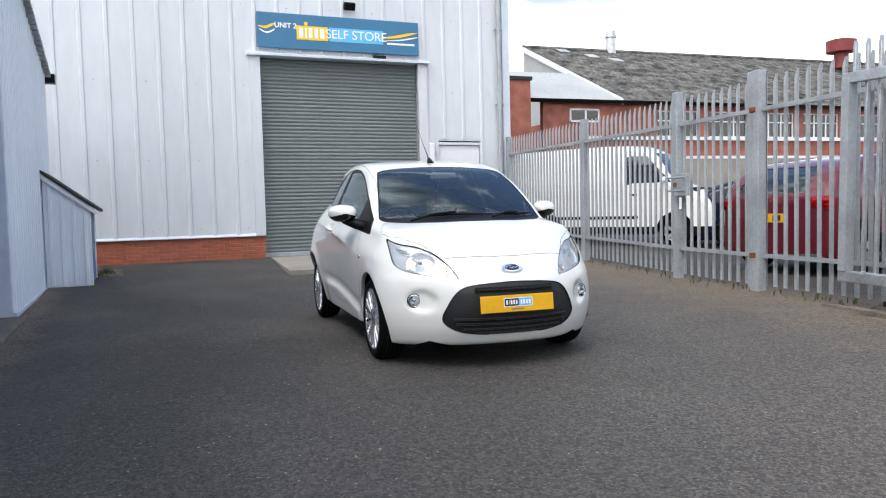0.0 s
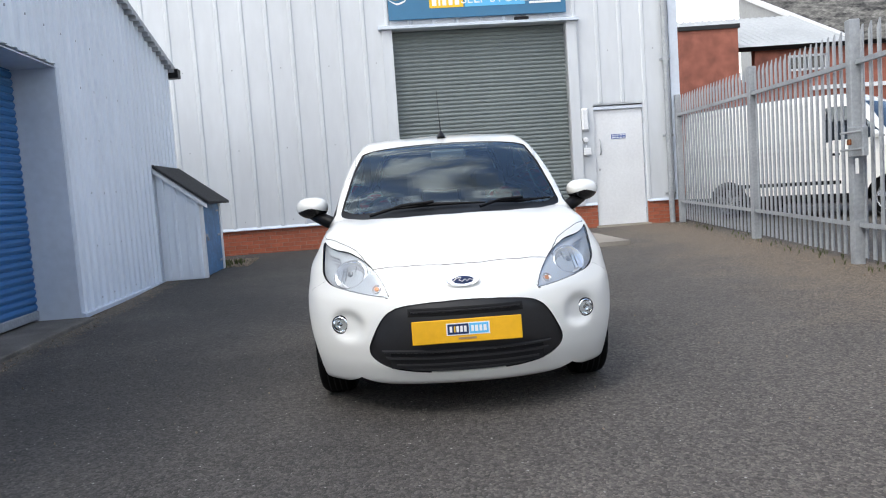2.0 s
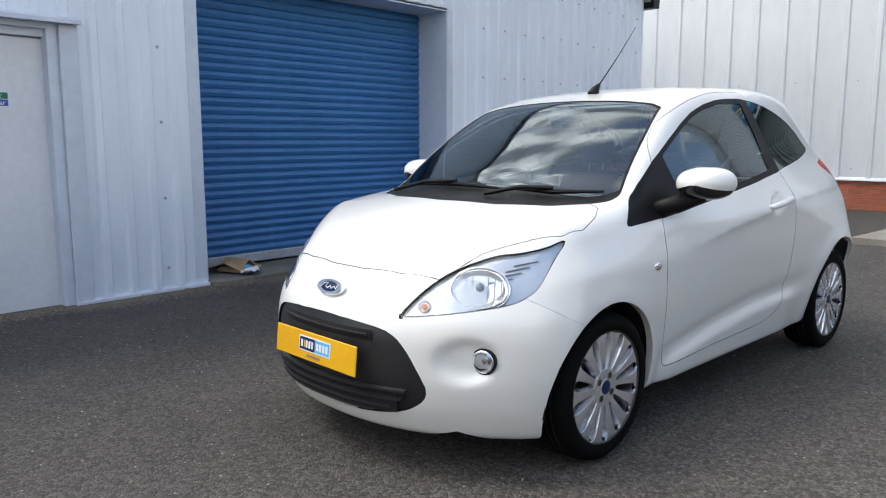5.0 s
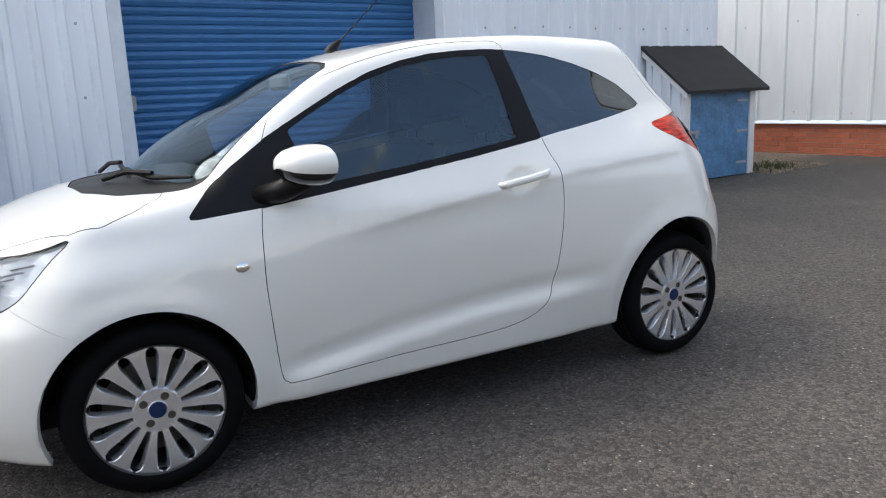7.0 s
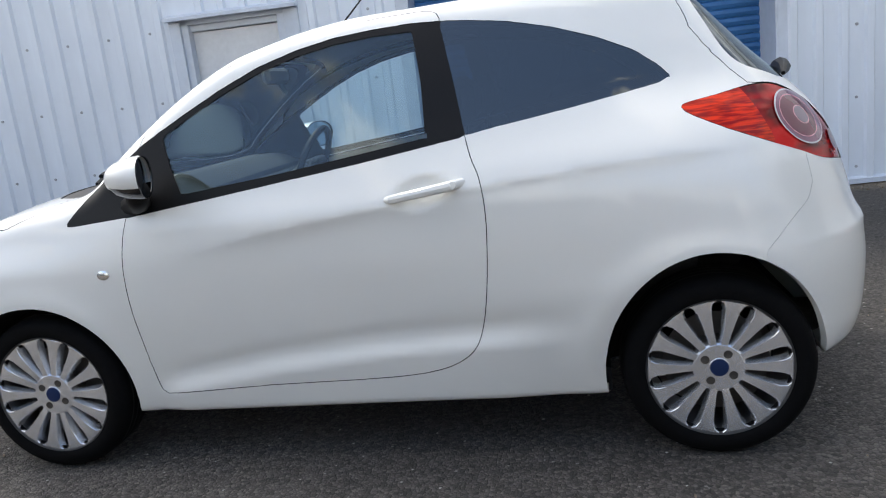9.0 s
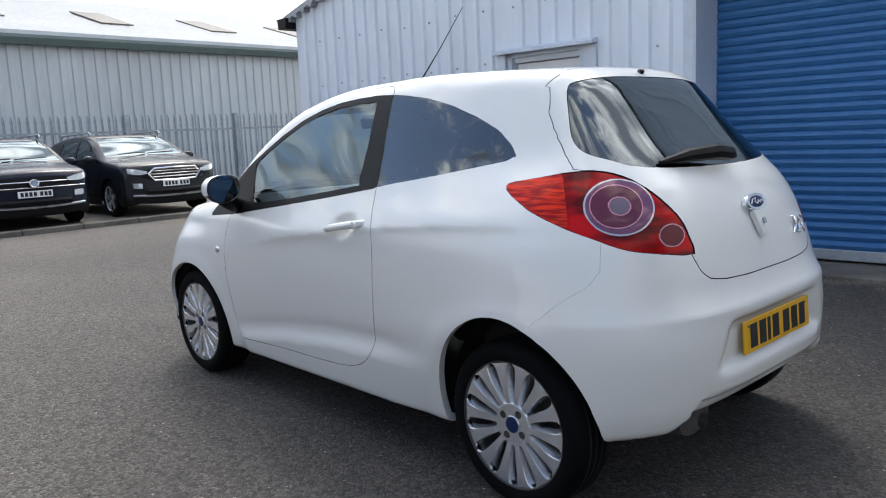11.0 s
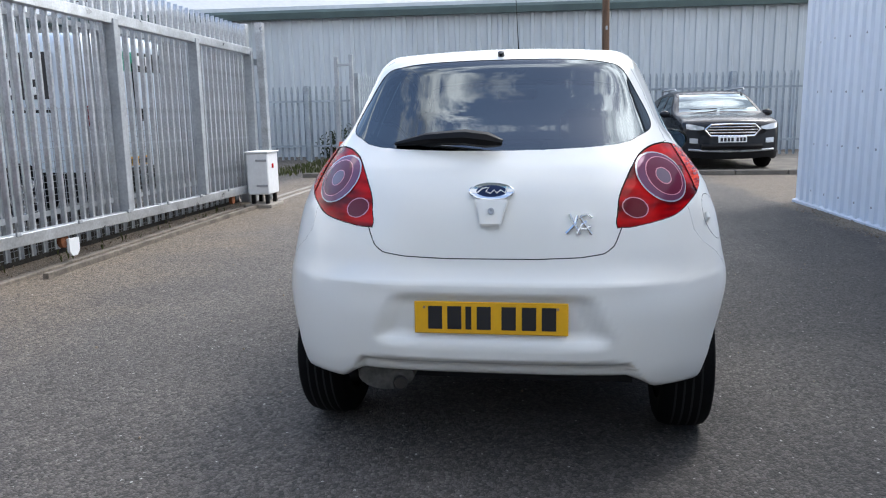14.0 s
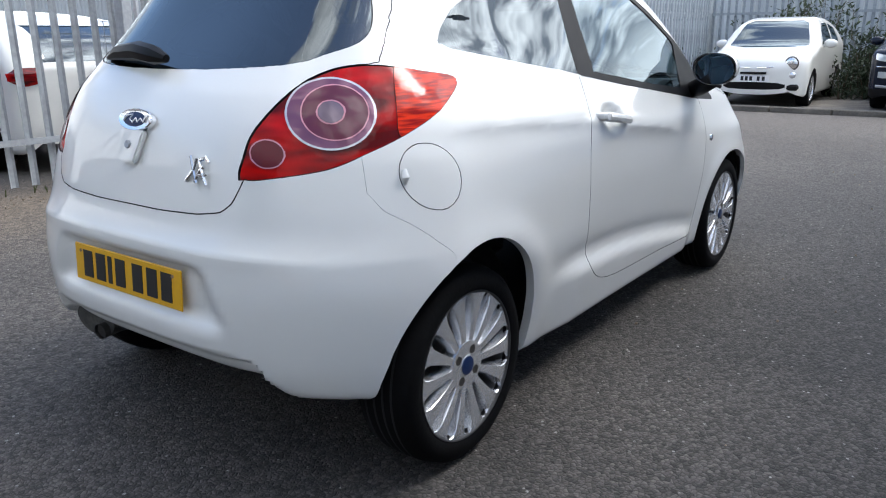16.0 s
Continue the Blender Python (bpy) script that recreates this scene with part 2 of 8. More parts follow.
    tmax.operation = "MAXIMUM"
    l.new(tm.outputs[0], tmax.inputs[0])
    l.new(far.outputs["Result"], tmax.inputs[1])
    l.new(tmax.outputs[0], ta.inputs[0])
    l.new(yard_tone.outputs["Result"], ta.inputs[1])
    dm = n.new("ShaderNodeMixRGB")
    dm.inputs["Color2"].default_value = (0.122, 0.109, 0.094, 1)
    l.new(dr.outputs["Color"], dm.inputs["Fac"])
    l.new(mx.outputs["Color"], dm.inputs["Color1"])
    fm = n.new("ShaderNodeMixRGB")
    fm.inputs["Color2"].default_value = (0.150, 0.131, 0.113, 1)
    # paler tone and dirt both thin out in the car park beyond the fence
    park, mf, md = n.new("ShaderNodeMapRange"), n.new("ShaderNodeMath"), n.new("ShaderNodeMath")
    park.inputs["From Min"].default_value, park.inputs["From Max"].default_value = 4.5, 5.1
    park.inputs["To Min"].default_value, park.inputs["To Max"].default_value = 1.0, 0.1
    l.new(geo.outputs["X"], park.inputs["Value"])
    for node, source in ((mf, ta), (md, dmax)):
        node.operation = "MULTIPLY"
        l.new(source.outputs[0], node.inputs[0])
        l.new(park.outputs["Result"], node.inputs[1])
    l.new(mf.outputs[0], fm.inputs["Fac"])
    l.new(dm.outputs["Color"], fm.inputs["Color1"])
    dd = n.new("ShaderNodeMixRGB")
    dd.inputs["Color2"].default_value = (0.175, 0.138, 0.10, 1)
    l.new(md.outputs[0], dd.inputs["Fac"])
    l.new(fm.outputs["Color"], dd.inputs["Color1"])
    dm = dd
    st = n.new("ShaderNodeTexVoronoi")
    st.inputs["Scale"].default_value = 17
    sr = n.new("ShaderNodeMath")
    sr.operation = "LESS_THAN"
    sr.inputs[1].default_value = 0.09
    l.new(tc.outputs["Object"], st.inputs["Vector"])
    l.new(st.outputs["Distance"], sr.inputs[0])
    sm = n.new("ShaderNodeMixRGB")
    sm.inputs["Color2"].default_value = (0.28, 0.27, 0.25, 1)
    l.new(sr.outputs[0], sm.inputs["Fac"])
    l.new(dm.outputs["Color"], sm.inputs["Color1"])
    l.new(sm.outputs["Color"], b.inputs["Base Color"])
    # chips standing proud of dark joints
    edge = n.new("ShaderNodeTexVoronoi")
    edge.feature = "DISTANCE_TO_EDGE"
    edge.inputs["Scale"].default_value = 72
    l.new(tc.outputs["Object"], edge.inputs["Vector"])
    cell = n.new("ShaderNodeTexVoronoi")
    cell.inputs["Scale"].default_value = 72
    l.new(tc.outputs["Object"], cell.inputs["Vector"])
    joint = n.new("ShaderNodeMapRange")
    joint.inputs["From Min"].default_value, joint.inputs["From Max"].default_value = 0.0, 0.16
    joint.inputs["To Min"].default_value, joint.inputs["To Max"].default_value = 0.5, 1.0
    l.new(edge.outputs["Distance"], joint.inputs["Value"])
    csep = n.new("ShaderNodeSeparateColor")
    l.new(cell.outputs["Color"], csep.inputs["Color"])
    tone = n.new("ShaderNodeMapRange")
    tone.inputs["To Min"].default_value, tone.inputs["To Max"].default_value = 0.50, 1.70
    l.new(csep.outputs["Green"], tone.inputs["Value"])
    both = n.new("ShaderNodeMath")
    both.operation = "MULTIPLY"
    l.new(joint.outputs["Result"], both.inputs[0])
    l.new(tone.outputs["Result"], both.inputs[1])
    jm = n.new("ShaderNodeMixRGB")
    jm.blend_type = "MULTIPLY"
    jm.inputs["Fac"].default_value = 1.0
    l.new(sm.outputs["Color"], jm.inputs["Color1"])
    l.new(both.outputs[0], jm.inputs["Color2"])
    l.new(jm.outputs["Color"], b.inputs["Base Color"])
    dome = n.new("ShaderNodeMapRange")
    dome.interpolation_type = "SMOOTHSTEP"
    dome.inputs["From Min"].default_value, dome.inputs["From Max"].default_value = 0.0, 0.30
    l.new(edge.outputs["Distance"], dome.inputs["Value"])
    rise = n.new("ShaderNodeMath")
    rise.operation = "MULTIPLY_ADD"
    rise.inputs[1].default_value = 0.7
    l.new(csep.outputs["Blue"], rise.inputs[0])
    l.new(dome.outputs["Result"], rise.inputs[2])
    bp = n.new("ShaderNodeBump")
    bp.inputs["Strength"].default_value, bp.inputs["Distance"].default_value = 0.6, 0.006
    l.new(rise.outputs[0], bp.inputs["Height"])
    l.new(bp.outputs["Normal"], b.inputs["Normal"])
    b.inputs["Specular IOR Level"].default_value = 0.5
    return m


M_asphalt = asphalt()
M_cladA = mat("pale_grey_cladding", (0.60, 0.63, 0.66), 0.42, vary=0.05, scale=0.5, grain=6, stretch=(1, 1, 0.25))
M_cladB = mat("cool_grey_cladding", (0.74, 0.80, 0.87), 0.42, vary=0.05, scale=0.6, grain=6, stretch=(1, 1, 0.25))
M_flash = mat("flashing", (0.60, 0.66, 0.74), 0.4, vary=0.05, scale=1.5, grain=12)
M_shutA = mat("grey_green_shutter", (0.17, 0.20, 0.20), 0.45, vary=0.06, scale=0.8, grain=14)
M_shutB = mat("blue_shutter", (0.032, 0.165, 0.40), 0.46, vary=0.10, scale=0.8, grain=14)
M_brick = mat("red_brick", (0.42, 0.115, 0.06), 0.85, vary=0.16, scale=7, grain=60, bump=0.35, piece=0.16)
M_brickfar = mat("far_red_brick", (0.36, 0.125, 0.085), 0.85, vary=0.22, scale=2.0, grain=40, bump=0.2)
M_mortar = mat("mortar", (0.34, 0.20, 0.15), 0.9, vary=0.12, scale=6, grain=70, bump=0.3)
M_concrete = mat("concrete", (0.33, 0.30, 0.26), 0.88, vary=0.14, scale=1.4, grain=50, bump=0.25)
M_dirtyconc = mat("stained_concrete", (0.20, 0.18, 0.155), 0.9, vary=0.25, scale=2.5, grain=50, bump=0.3)
M_galv = mat("galvanised_steel", (0.60, 0.625, 0.65), 0.30, 0.65, vary=0.16, scale=5, grain=45)
M_galvd = mat("dull_galvanised_steel", (0.40, 0.425, 0.45), 0.52, 0.15, vary=0.14, scale=2.5, grain=30)
M_darkboard = mat("dark_concrete", (0.055, 0.050, 0.044), 0.9, vary=0.3, scale=4, grain=50, bump=0.3)
# galvanising of the far fences, slightly bluer than the yard fence's
M_galvfar = mat("far_fence_galvanising", (0.37, 0.42, 0.46), 0.6, 0.1, vary=0.16, scale=2.5, grain=30)
M_rust = mat("rust", (0.26, 0.09, 0.035), 0.9, vary=0.25, scale=14, grain=60)
M_white = mat("white_paint", (0.74, 0.76, 0.78), 0.45, vary=0.05, scale=1.2, grain=20)
M_bluepaint = mat("flaking_blue_paint", (0.10, 0.27, 0.50), 0.55, vary=0.2, scale=6, grain=30)
M_felt = mat("black_roofing_felt", (0.028, 0.028, 0.030), 0.9, vary=0.2, scale=5, grain=80, bump=0.4)
M_black = mat("black_plastic", (0.007, 0.007, 0.008), 0.45, vary=0.1, scale=8, grain=120, spec=0.18)
M_rubber = mat("tyre_rubber", (0.0045, 0.0045, 0.005), 0.8, vary=0.15, scale=6, grain=90, bump=0.1, spec=0.1)
M_dark = plain("dark_cavity", (0.006, 0.006, 0.007), 0.9)
M_green = mat("green_gutter", (0.075, 0.115, 0.115), 0.5, vary=0.1)
M_wareh = mat("warehouse_sheet", (0.49, 0.54, 0.575), 0.5, vary=0.07, scale=0.3, grain=5, stretch=(1, 1, 0.2))
M_rooflt = mat("pale_roof_sheet", (0.40, 0.42, 0.43), 0.6, vary=0.08, scale=0.5, grain=6)
M_roofgrey = mat("asbestos_roof", (0.19, 0.185, 0.17), 0.9, vary=0.45, scale=1.6, grain=7, bump=0.4)
M_skyl = mat("dull_rooflight", (0.13, 0.11, 0.09), 0.5, vary=0.2)
M_timber = mat("weathered_pole_timber", (0.16, 0.095, 0.06), 0.9, vary=0.25, scale=3, grain=30, stretch=(6, 6, 0.5))
M_grass = mat("grass", (0.11, 0.13, 0.035), 0.9, vary=0.3, scale=9, grain=60)
M_leaf = mat("bush_leaf", (0.055, 0.085, 0.038), 0.7, vary=0.3, scale=9, grain=30)
M_twig = mat("twig", (0.10, 0.07, 0.045), 0.9)
M_orange = mat("cone_orange", (0.85, 0.10, 0.03), 0.5, vary=0.1)
M_signblue = mat("sign_blue", (0.03, 0.16, 0.30), 0.35, vary=0.05)
M_yellow = mat("plate_yellow", (0.80, 0.42, 0.008), 0.4, vary=0.04)
M_paper = plain("white_print", (0.8, 0.8, 0.8), 0.5)
M_ink = plain("black_print", (0.01, 0.01, 0.012), 0.5)
M_navy = plain("navy_print", (0.010, 0.026, 0.085), 0.35, 0, 0, 0.25)
M_cyan = plain("light_blue_print", (0.10, 0.45, 0.75), 0.45)
M_gold = plain("gold_print", (0.85, 0.52, 0.02), 0.45)
M_chrome = plain("chrome", (0.82, 0.83, 0.85), 0.08, 1.0)
M_card = mat("cardboard", (0.36, 0.24, 0.14), 0.9, vary=0.1)
M_gravel = mat("gravel", (0.34, 0.27, 0.20), 0.9, vary=0.3, scale=20, grain=120)

# ---- building blocks ----
def add_box(bm, c, s, m=None, bevel=0.0):
    """A box of size s round c, its edges bevelled, into bm."""
    ret = bmesh.ops.create_cube(bm, size=1.0, matrix=(m or Matrix()) @ Matrix.Translation(c) @ Matrix.Diagonal((*s, 1)))
    if bevel:
        edges = list({e for v in ret["verts"] for e in v.link_edges})
        bmesh.ops.bevel(bm, geom=edges, offset=bevel, segments=1, affect="EDGES")


def add_prism(bm, ring, axis, lo, hi, m=None):
    """A straight prism over the ring of 2D points; axis x: points are (y, z), y: (x, z), z: (x, y)."""
    def place(p, h):
        v = {"x": (h, p[0], p[1]), "y": (p[0], h, p[1]), "z": (p[0], p[1], h)}[axis]
        return (m or Matrix()) @ Vector(v)
    a = [bm.verts.new(place(p, lo)) for p in ring]
    b = [bm.verts.new(place(p, hi)) for p in ring]
    k = len(ring)
    faces = [bm.faces.new(a[::-1]), bm.faces.new(b)] + [bm.faces.new((a[i], a[(i + 1) % k], b[(i + 1) % k], b[i])) for i in range(k)]
    bmesh.ops.recalc_face_normals(bm, faces=faces)


def add_tube(bm, pts, r, sides=10, taper=None, cap=True):
    """A round tube along pts; taper gives a radius for each point."""
    pts = [Vector(p) for p in pts]
    rings = []
    side = None
    for i, p in enumerate(pts):
        d = (pts[min(i + 1, len(pts) - 1)] - pts[max(i - 1, 0)]).normalized()
        if side is None:
            side = d.orthogonal().normalized()
        side = (side - d * side.dot(d)).normalized()
        up = d.cross(side)
        rr = taper[i] if taper else r
        rings.append([bm.verts.new(p + rr * (math.cos(a) * side + math.sin(a) * up)) for a in (2 * math.pi * j / sides for j in range(sides))])
    for a, b in zip(rings, rings[1:]):
        for j in range(sides):
            bm.faces.new((a[j], a[(j + 1) % sides], b[(j + 1) % sides], b[j]))
    if cap:
        bm.faces.new(rings[0][::-1])
        bm.faces.new(rings[-1])


def add_lathe(bm, prof, m=None, sides=32):
    """A turned form about z of (radius, height) points."""
    m = m or Matrix()
    rings = [[bm.verts.new(m @ Vector((r * math.cos(a), r * math.sin(a), h))) for a in (2 * math.pi * j / sides for j in range(sides))] for r, h in prof]
    for a, b in zip(rings, rings[1:]):
        for j in range(sides):
            bm.faces.new((a[j], a[(j + 1) % sides], b[(j + 1) % sides], b[j]))
    return rings


def make(name, bm, material, smooth=False):
    me = bpy.data.meshes.new(name)
    bm.normal_update()
    bm.to_mesh(me)
    bm.free()
    if material:
        for mm in (material if isinstance(material, (list, tuple)) else [material]):
            me.materials.append(mm)
    if smooth:
        me.polygons.foreach_set("use_smooth", [True] * len(me.polygons))
        if smooth != "all":
            me.set_sharp_from_angle(angle=radians(float(smooth) if smooth is not True else 35.0))
    return new(name, me)


def part(name, bm, material, parent, label="", smooth=False):
    ob = make(name, bm, material, smooth)
    ob.parent = parent
    return tagged(ob, label)


def thing(name, m, label, category, group="", kind=""):
    """An Empty at the base of a thing, to hold its parts."""
    ob = new(name)
    ob.empty_display_size = 0.1
    ob.matrix_world = m
    return tagged(ob, label, category, group, kind)


def setting(name, bm, material, label, category="", smooth=False):
    return tagged(make(name, bm, material, smooth), label, category or name.split("_")[0], "", "structure")


def lettering(name, body, size, m, material, parent, spacing=1.0, depth=0.002, bold=0.0):
    cu = bpy.data.curves.new(name, "FONT")
    cu.body, cu.size, cu.extrude, cu.align_x, cu.align_y = body, size, depth, "CENTER", "CENTER"
    cu.space_character, cu.offset = spacing, bold
    tmp = new(name, cu)
    me = bpy.data.meshes.new_from_object(tmp.evaluated_get(bpy.context.evaluated_depsgraph_get()))
    bpy.data.objects.remove(tmp)
    me.materials.clear()
    me.materials.append(material)
    ob = new(name, me)
    ob.parent = parent
    ob.matrix_local = m
    return ob


def ribbed(bm, u0, u1, z0, z1, pitch, width, depth, place, slope=0.02, top=None):
    """A sheet with upright trapezoid ribs, from u0 to u1; place(u, out, z) gives the world point. top(u) may cut it by a sloping edge."""
    us = [(u0, 0.0)]
    k = math.ceil(u0 / pitch)
    while k * pitch + width / 2 + slope < u1:
        c = k * pitch
        if c - width / 2 - slope > u0:
            us += [(c - width / 2 - slope, 0.0), (c - width / 2, depth), (c + width / 2, depth), (c + width / 2 + slope, 0.0)]
        k += 1
    us.append((u1, 0.0))
    lo = [bm.verts.new(place(u, d, z0)) for u, d in us]
    hi = [bm.verts.new(place(u, d, top(u) if top else z1)) for u, d in us]
    for i in range(len(us) - 1):
        bm.faces.new((lo[i], lo[i + 1], hi[i + 1], hi[i]))


# ---- the plan ----
LOC = pose(0, 0, 0, 0, 0, 3.5)       # the buildings stand turned against the parked car
XB, YA = -3.62, 9.32                  # faces of the low unit and of the tall unit, in their own axes


def ground_z(y):
    """The yard rises a little towards the tall unit."""
    return max(y - 2.0, 0.0) * 0.0175 + max(min(y + 2.0, 0.0) * 0.006, -0.06)


def wl_(x, y, z):
    return LOC @ Vector((x, y, z))


# ground: one sheet to the horizon
bm = bmesh.new()
gy = [-900, -200, -60, -30, -20, -14, -12, -11.45, -10, -8, -6, -4, -3, -2, -1, 0, 1, 2, 3, 4, 6, 8, 10, 12, 14, 30, 80, 300, 900]
gx = [-900, -200, -60, -20, -8, -4, -2, 0, 2, 4, 8, 20, 60, 200, 900]
gv = [[bm.verts.new((x, y, min(ground_z(y), 0.2))) for x in gx] for y in gy]
for i in range(len(gy) - 1):
    for j in range(len(gx) - 1):
        bm.faces.new((gv[i][j], gv[i][j + 1], gv[i + 1][j + 1], gv[i + 1][j]))
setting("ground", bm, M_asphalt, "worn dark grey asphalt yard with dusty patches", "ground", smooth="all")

# tall unit: cladding over a brick plinth, with a roller shutter, a sign and a door
ZA = 7.2
GA = 0.13
SH0, SH1, SHT = 0.08, 3.47, 4.20     # shutter opening along the wall
DR0, DR1, DRT = 3.94, 4.95, 2.55     # door
AX0, AX1 = -9.5, 5.69


def pA(u, d, z):
    return wl_(u, YA - d, z)


bm = bmesh.new()
for u0, u1, z0, z1 in ((AX0, SH0, 0.60, ZA), (SH0, SH1, SHT + 0.04, ZA), (SH1, DR0 - 0.0, 0.60, ZA), (DR0, DR1, DRT + 0.03, ZA), (DR1, AX1, 0.60, ZA)):
    ribbed(bm, u0, u1, z0, z1, 0.455, 0.05, 0.022, pA)
# backing, end wall and roof
for u0, u1, z0, z1 in ((AX0, SH0, -0.3, ZA), (SH0, SH1, SHT, ZA), (SH1, DR0, -0.3, ZA), (DR0, DR1, DRT, ZA), (DR1, AX1, -0.3, ZA)):
    add_box(bm, ((u0 + u1) / 2, YA + 0.14, (z0 + z1) / 2), (u1 - u0, 0.26, z1 - z0), LOC)
wall_A = setting("wall_north", bm, M_cladA, "pale grey ribbed steel cladding of the tall storage unit", "wall")
bm = bmesh.new()
add_box(bm, (AX1 - 0.15, YA + 9.3, ZA / 2 - 0.2), (0.3, 18, ZA + 0.4), LOC)
add_box(bm, (AX0 + 0.15, YA + 9.3, ZA / 2 - 0.2), (0.3, 18, ZA + 0.4), LOC)
add_box(bm, ((AX0 + AX1) / 2, YA + 18.2, ZA / 2 - 0.2), (AX1 - AX0, 0.3, ZA + 0.4), LOC)
setting("wall_east", bm, M_cladA, "plain grey clad side walls of the tall unit", "wall")
bm = bmesh.new()
add_box(bm, ((AX0 + AX1) / 2, YA + 9.2, ZA + 0.1), (AX1 - AX0 + 0.3, 18.6, 0.2), LOC)
setting("roof_1", bm, M_rooflt, "grey sheet roof of the tall unit", "roof")
# corner flashing
bm = bmesh.new()
add_prism(bm, [(AX1 - 0.16, YA - 0.045), (AX1 + 0.02, YA - 0.045), (AX1 + 0.02, YA + 0.2), (AX1 - 0.0, YA + 0.2), (AX1 - 0.0, YA - 0.02), (AX1 - 0.16, YA - 0.02)], "z", 0.6, ZA, LOC)
setting("trim_1", bm, M_flash, "grey corner flashing of the tall unit", "trim")
# plinth core behind the bricks
bm = bmesh.new()
for u0, u1 in ((AX0, SH0), (SH1, DR0 - 0.01), (DR1 + 0.01, AX1)):
    add_box(bm, ((u0 + u1) / 2, YA + 0.095, 0.15), (u1 - u0, 0.2, 0.88), LOC)
plinth_A = setting("wall_plinth", bm, M_mortar, "low red brick plinth under the grey cladding", "wall")
# drip flashing over the plinth
bm = bmesh.new()
for u0, u1 in ((AX0, SH0 - 0.02), (SH1 + 0.02, DR0 - 0.02), (DR1 + 0.02, AX1)):
    add_prism(bm, [(YA + 0.0, 0.635), (YA - 0.055, 0.595), (YA - 0.055, 0.58), (YA + 0.0, 0.60)], "x", u0, u1, LOC)
setting("trim_2", bm, M_flash, "grey drip flashing above the brick plinth", "trim")
def shutter(name, label, m, width, height, material, pitch, guide, sill=0.0):
    """A roller shutter of curved laths, with a bottom rail, in the plane y = 0 of m, its face towards -y."""
    th = tagged(new(name), label, "roller shutter", "", "structure")
    th.matrix_world = m
    k = int(height / pitch)
    me = None
    for i in range(k + 1):
        if me is None:
            bm = bmesh.new()
            ring = [(0.0, 0.0), (-0.004, 0.006), (-0.006, pitch * 0.12), (-0.018, pitch * 0.45), (-0.012, pitch * 0.80), (-0.002, pitch * 0.90), (0.004, pitch * 0.97), (0.012, pitch * 0.97), (0.012, 0.0)]
            add_prism(bm, ring, "x", 0, width)
            ob = make("shutter_slat", bm, material)
            me = ob.data
        else:
            ob = new("shutter_slat", me)
        ob.parent = th
        ob.matrix_local = pose(0, 0, sill + 0.09 + i * pitch)
    bm = bmesh.new()
    add_box(bm, (width / 2, 0, sill + 0.045), (width, 0.05, 0.09), bevel=0.008)
    part("bottom_rail", bm, guide, th)
    return th


shA = shutter("roller_shutter_1", "closed grey-green roller shutter with narrow curved slats", LOC @ pose(SH0, YA + 0.16, GA), SH1 - SH0, SHT - GA - 0.1, M_shutA, 0.0765, M_galvd)
shA_frame = tagged(new("shutter_frame"), "pale grey steel jambs and head flashing of the shutter", "shutter frame", "", "structure")
for x in (SH0 - 0.10, SH1 + 0.10):
    bm = bmesh.new()
    add_box(bm, (x, YA + 0.05, (SHT + GA) / 2 + 0.23), (0.2, 0.24, SHT - GA - 0.46), LOC, 0.006)
    part("jamb", bm, M_cladA, shA_frame)
bm = bmesh.new()
add_prism(bm, [(YA + 0.02, SHT + 0.10), (YA - 0.16, SHT + 0.04), (YA - 0.16, SHT + 0.0), (YA + 0.02, SHT + 0.0)], "x", SH0 - 0.26, SH1 + 0.24, LOC)
part("head_flashing", bm, M_flash, shA_frame)

# low unit: a gable end of ribbed sheets with a blue shutter in a recess and a white door
BY0, BY1 = -6.0, 7.10
EAVE, RIDGE = 3.0, 4.75
RIDGE_Y = 0.9
S0, S1, ST = -0.36, 2.68, 2.62       # shutter recess
D0, D1, DT = -2.42, -1.45, 2.04      # door recess
REC = 0.50


def roofline(u):
    return EAVE + (RIDGE - EAVE) * (1 - abs(u - RIDGE_Y) / ((BY1 - BY0) / 2 + 0.3)) + 0.02 * u


def pB(u, d, z):
    return wl_(XB + d, u, z)


bm = bmesh.new()
for u0, u1, z0, tp in ((BY0, D0, None, None), (D0, D1, DT + 0.02, None), (D1, S0, None, None), (S0, S1, ST + 0.02, None), (S1, BY1, None, None)):
    cuts = [u0] + ([RIDGE_Y] if u0 < RIDGE_Y < u1 else []) + [u1]
    for a, b in zip(cuts, cuts[1:]):
        ribbed(bm, a, b, z0 if z0 else ground_z(a) + 0.03, 0, 0.2, 0.05, 0.03, pB, 0.018, roofline)
        # core behind the sheets
        ring = [(a, z0 or -0.4), (b, z0 or -0.4), (b, roofline(b)), (a, roofline(a))]
        add_prism(bm, ring, "x", XB - 0.25, XB - 0.005, LOC)
bmesh.ops.recalc_face_normals(bm, faces=bm.faces)
wall_B = setting("wall_west", bm, M_cladB, "cool grey ribbed cladding of the low unit's gable end", "wall")
bm = bmesh.new()
for y in (BY0 + 0.15, BY1 - 0.15):
    add_box(bm, (XB - 7.3, y, 1.4), (14, 0.28, 3.3), LOC)
add_box(bm, (XB - 14.3, (BY0 + BY1) / 2, 1.4), (0.3, BY1 - BY0, 3.3), LOC)
setting("wall_south", bm, M_cladB, "plain grey clad side walls of the low unit", "wall")
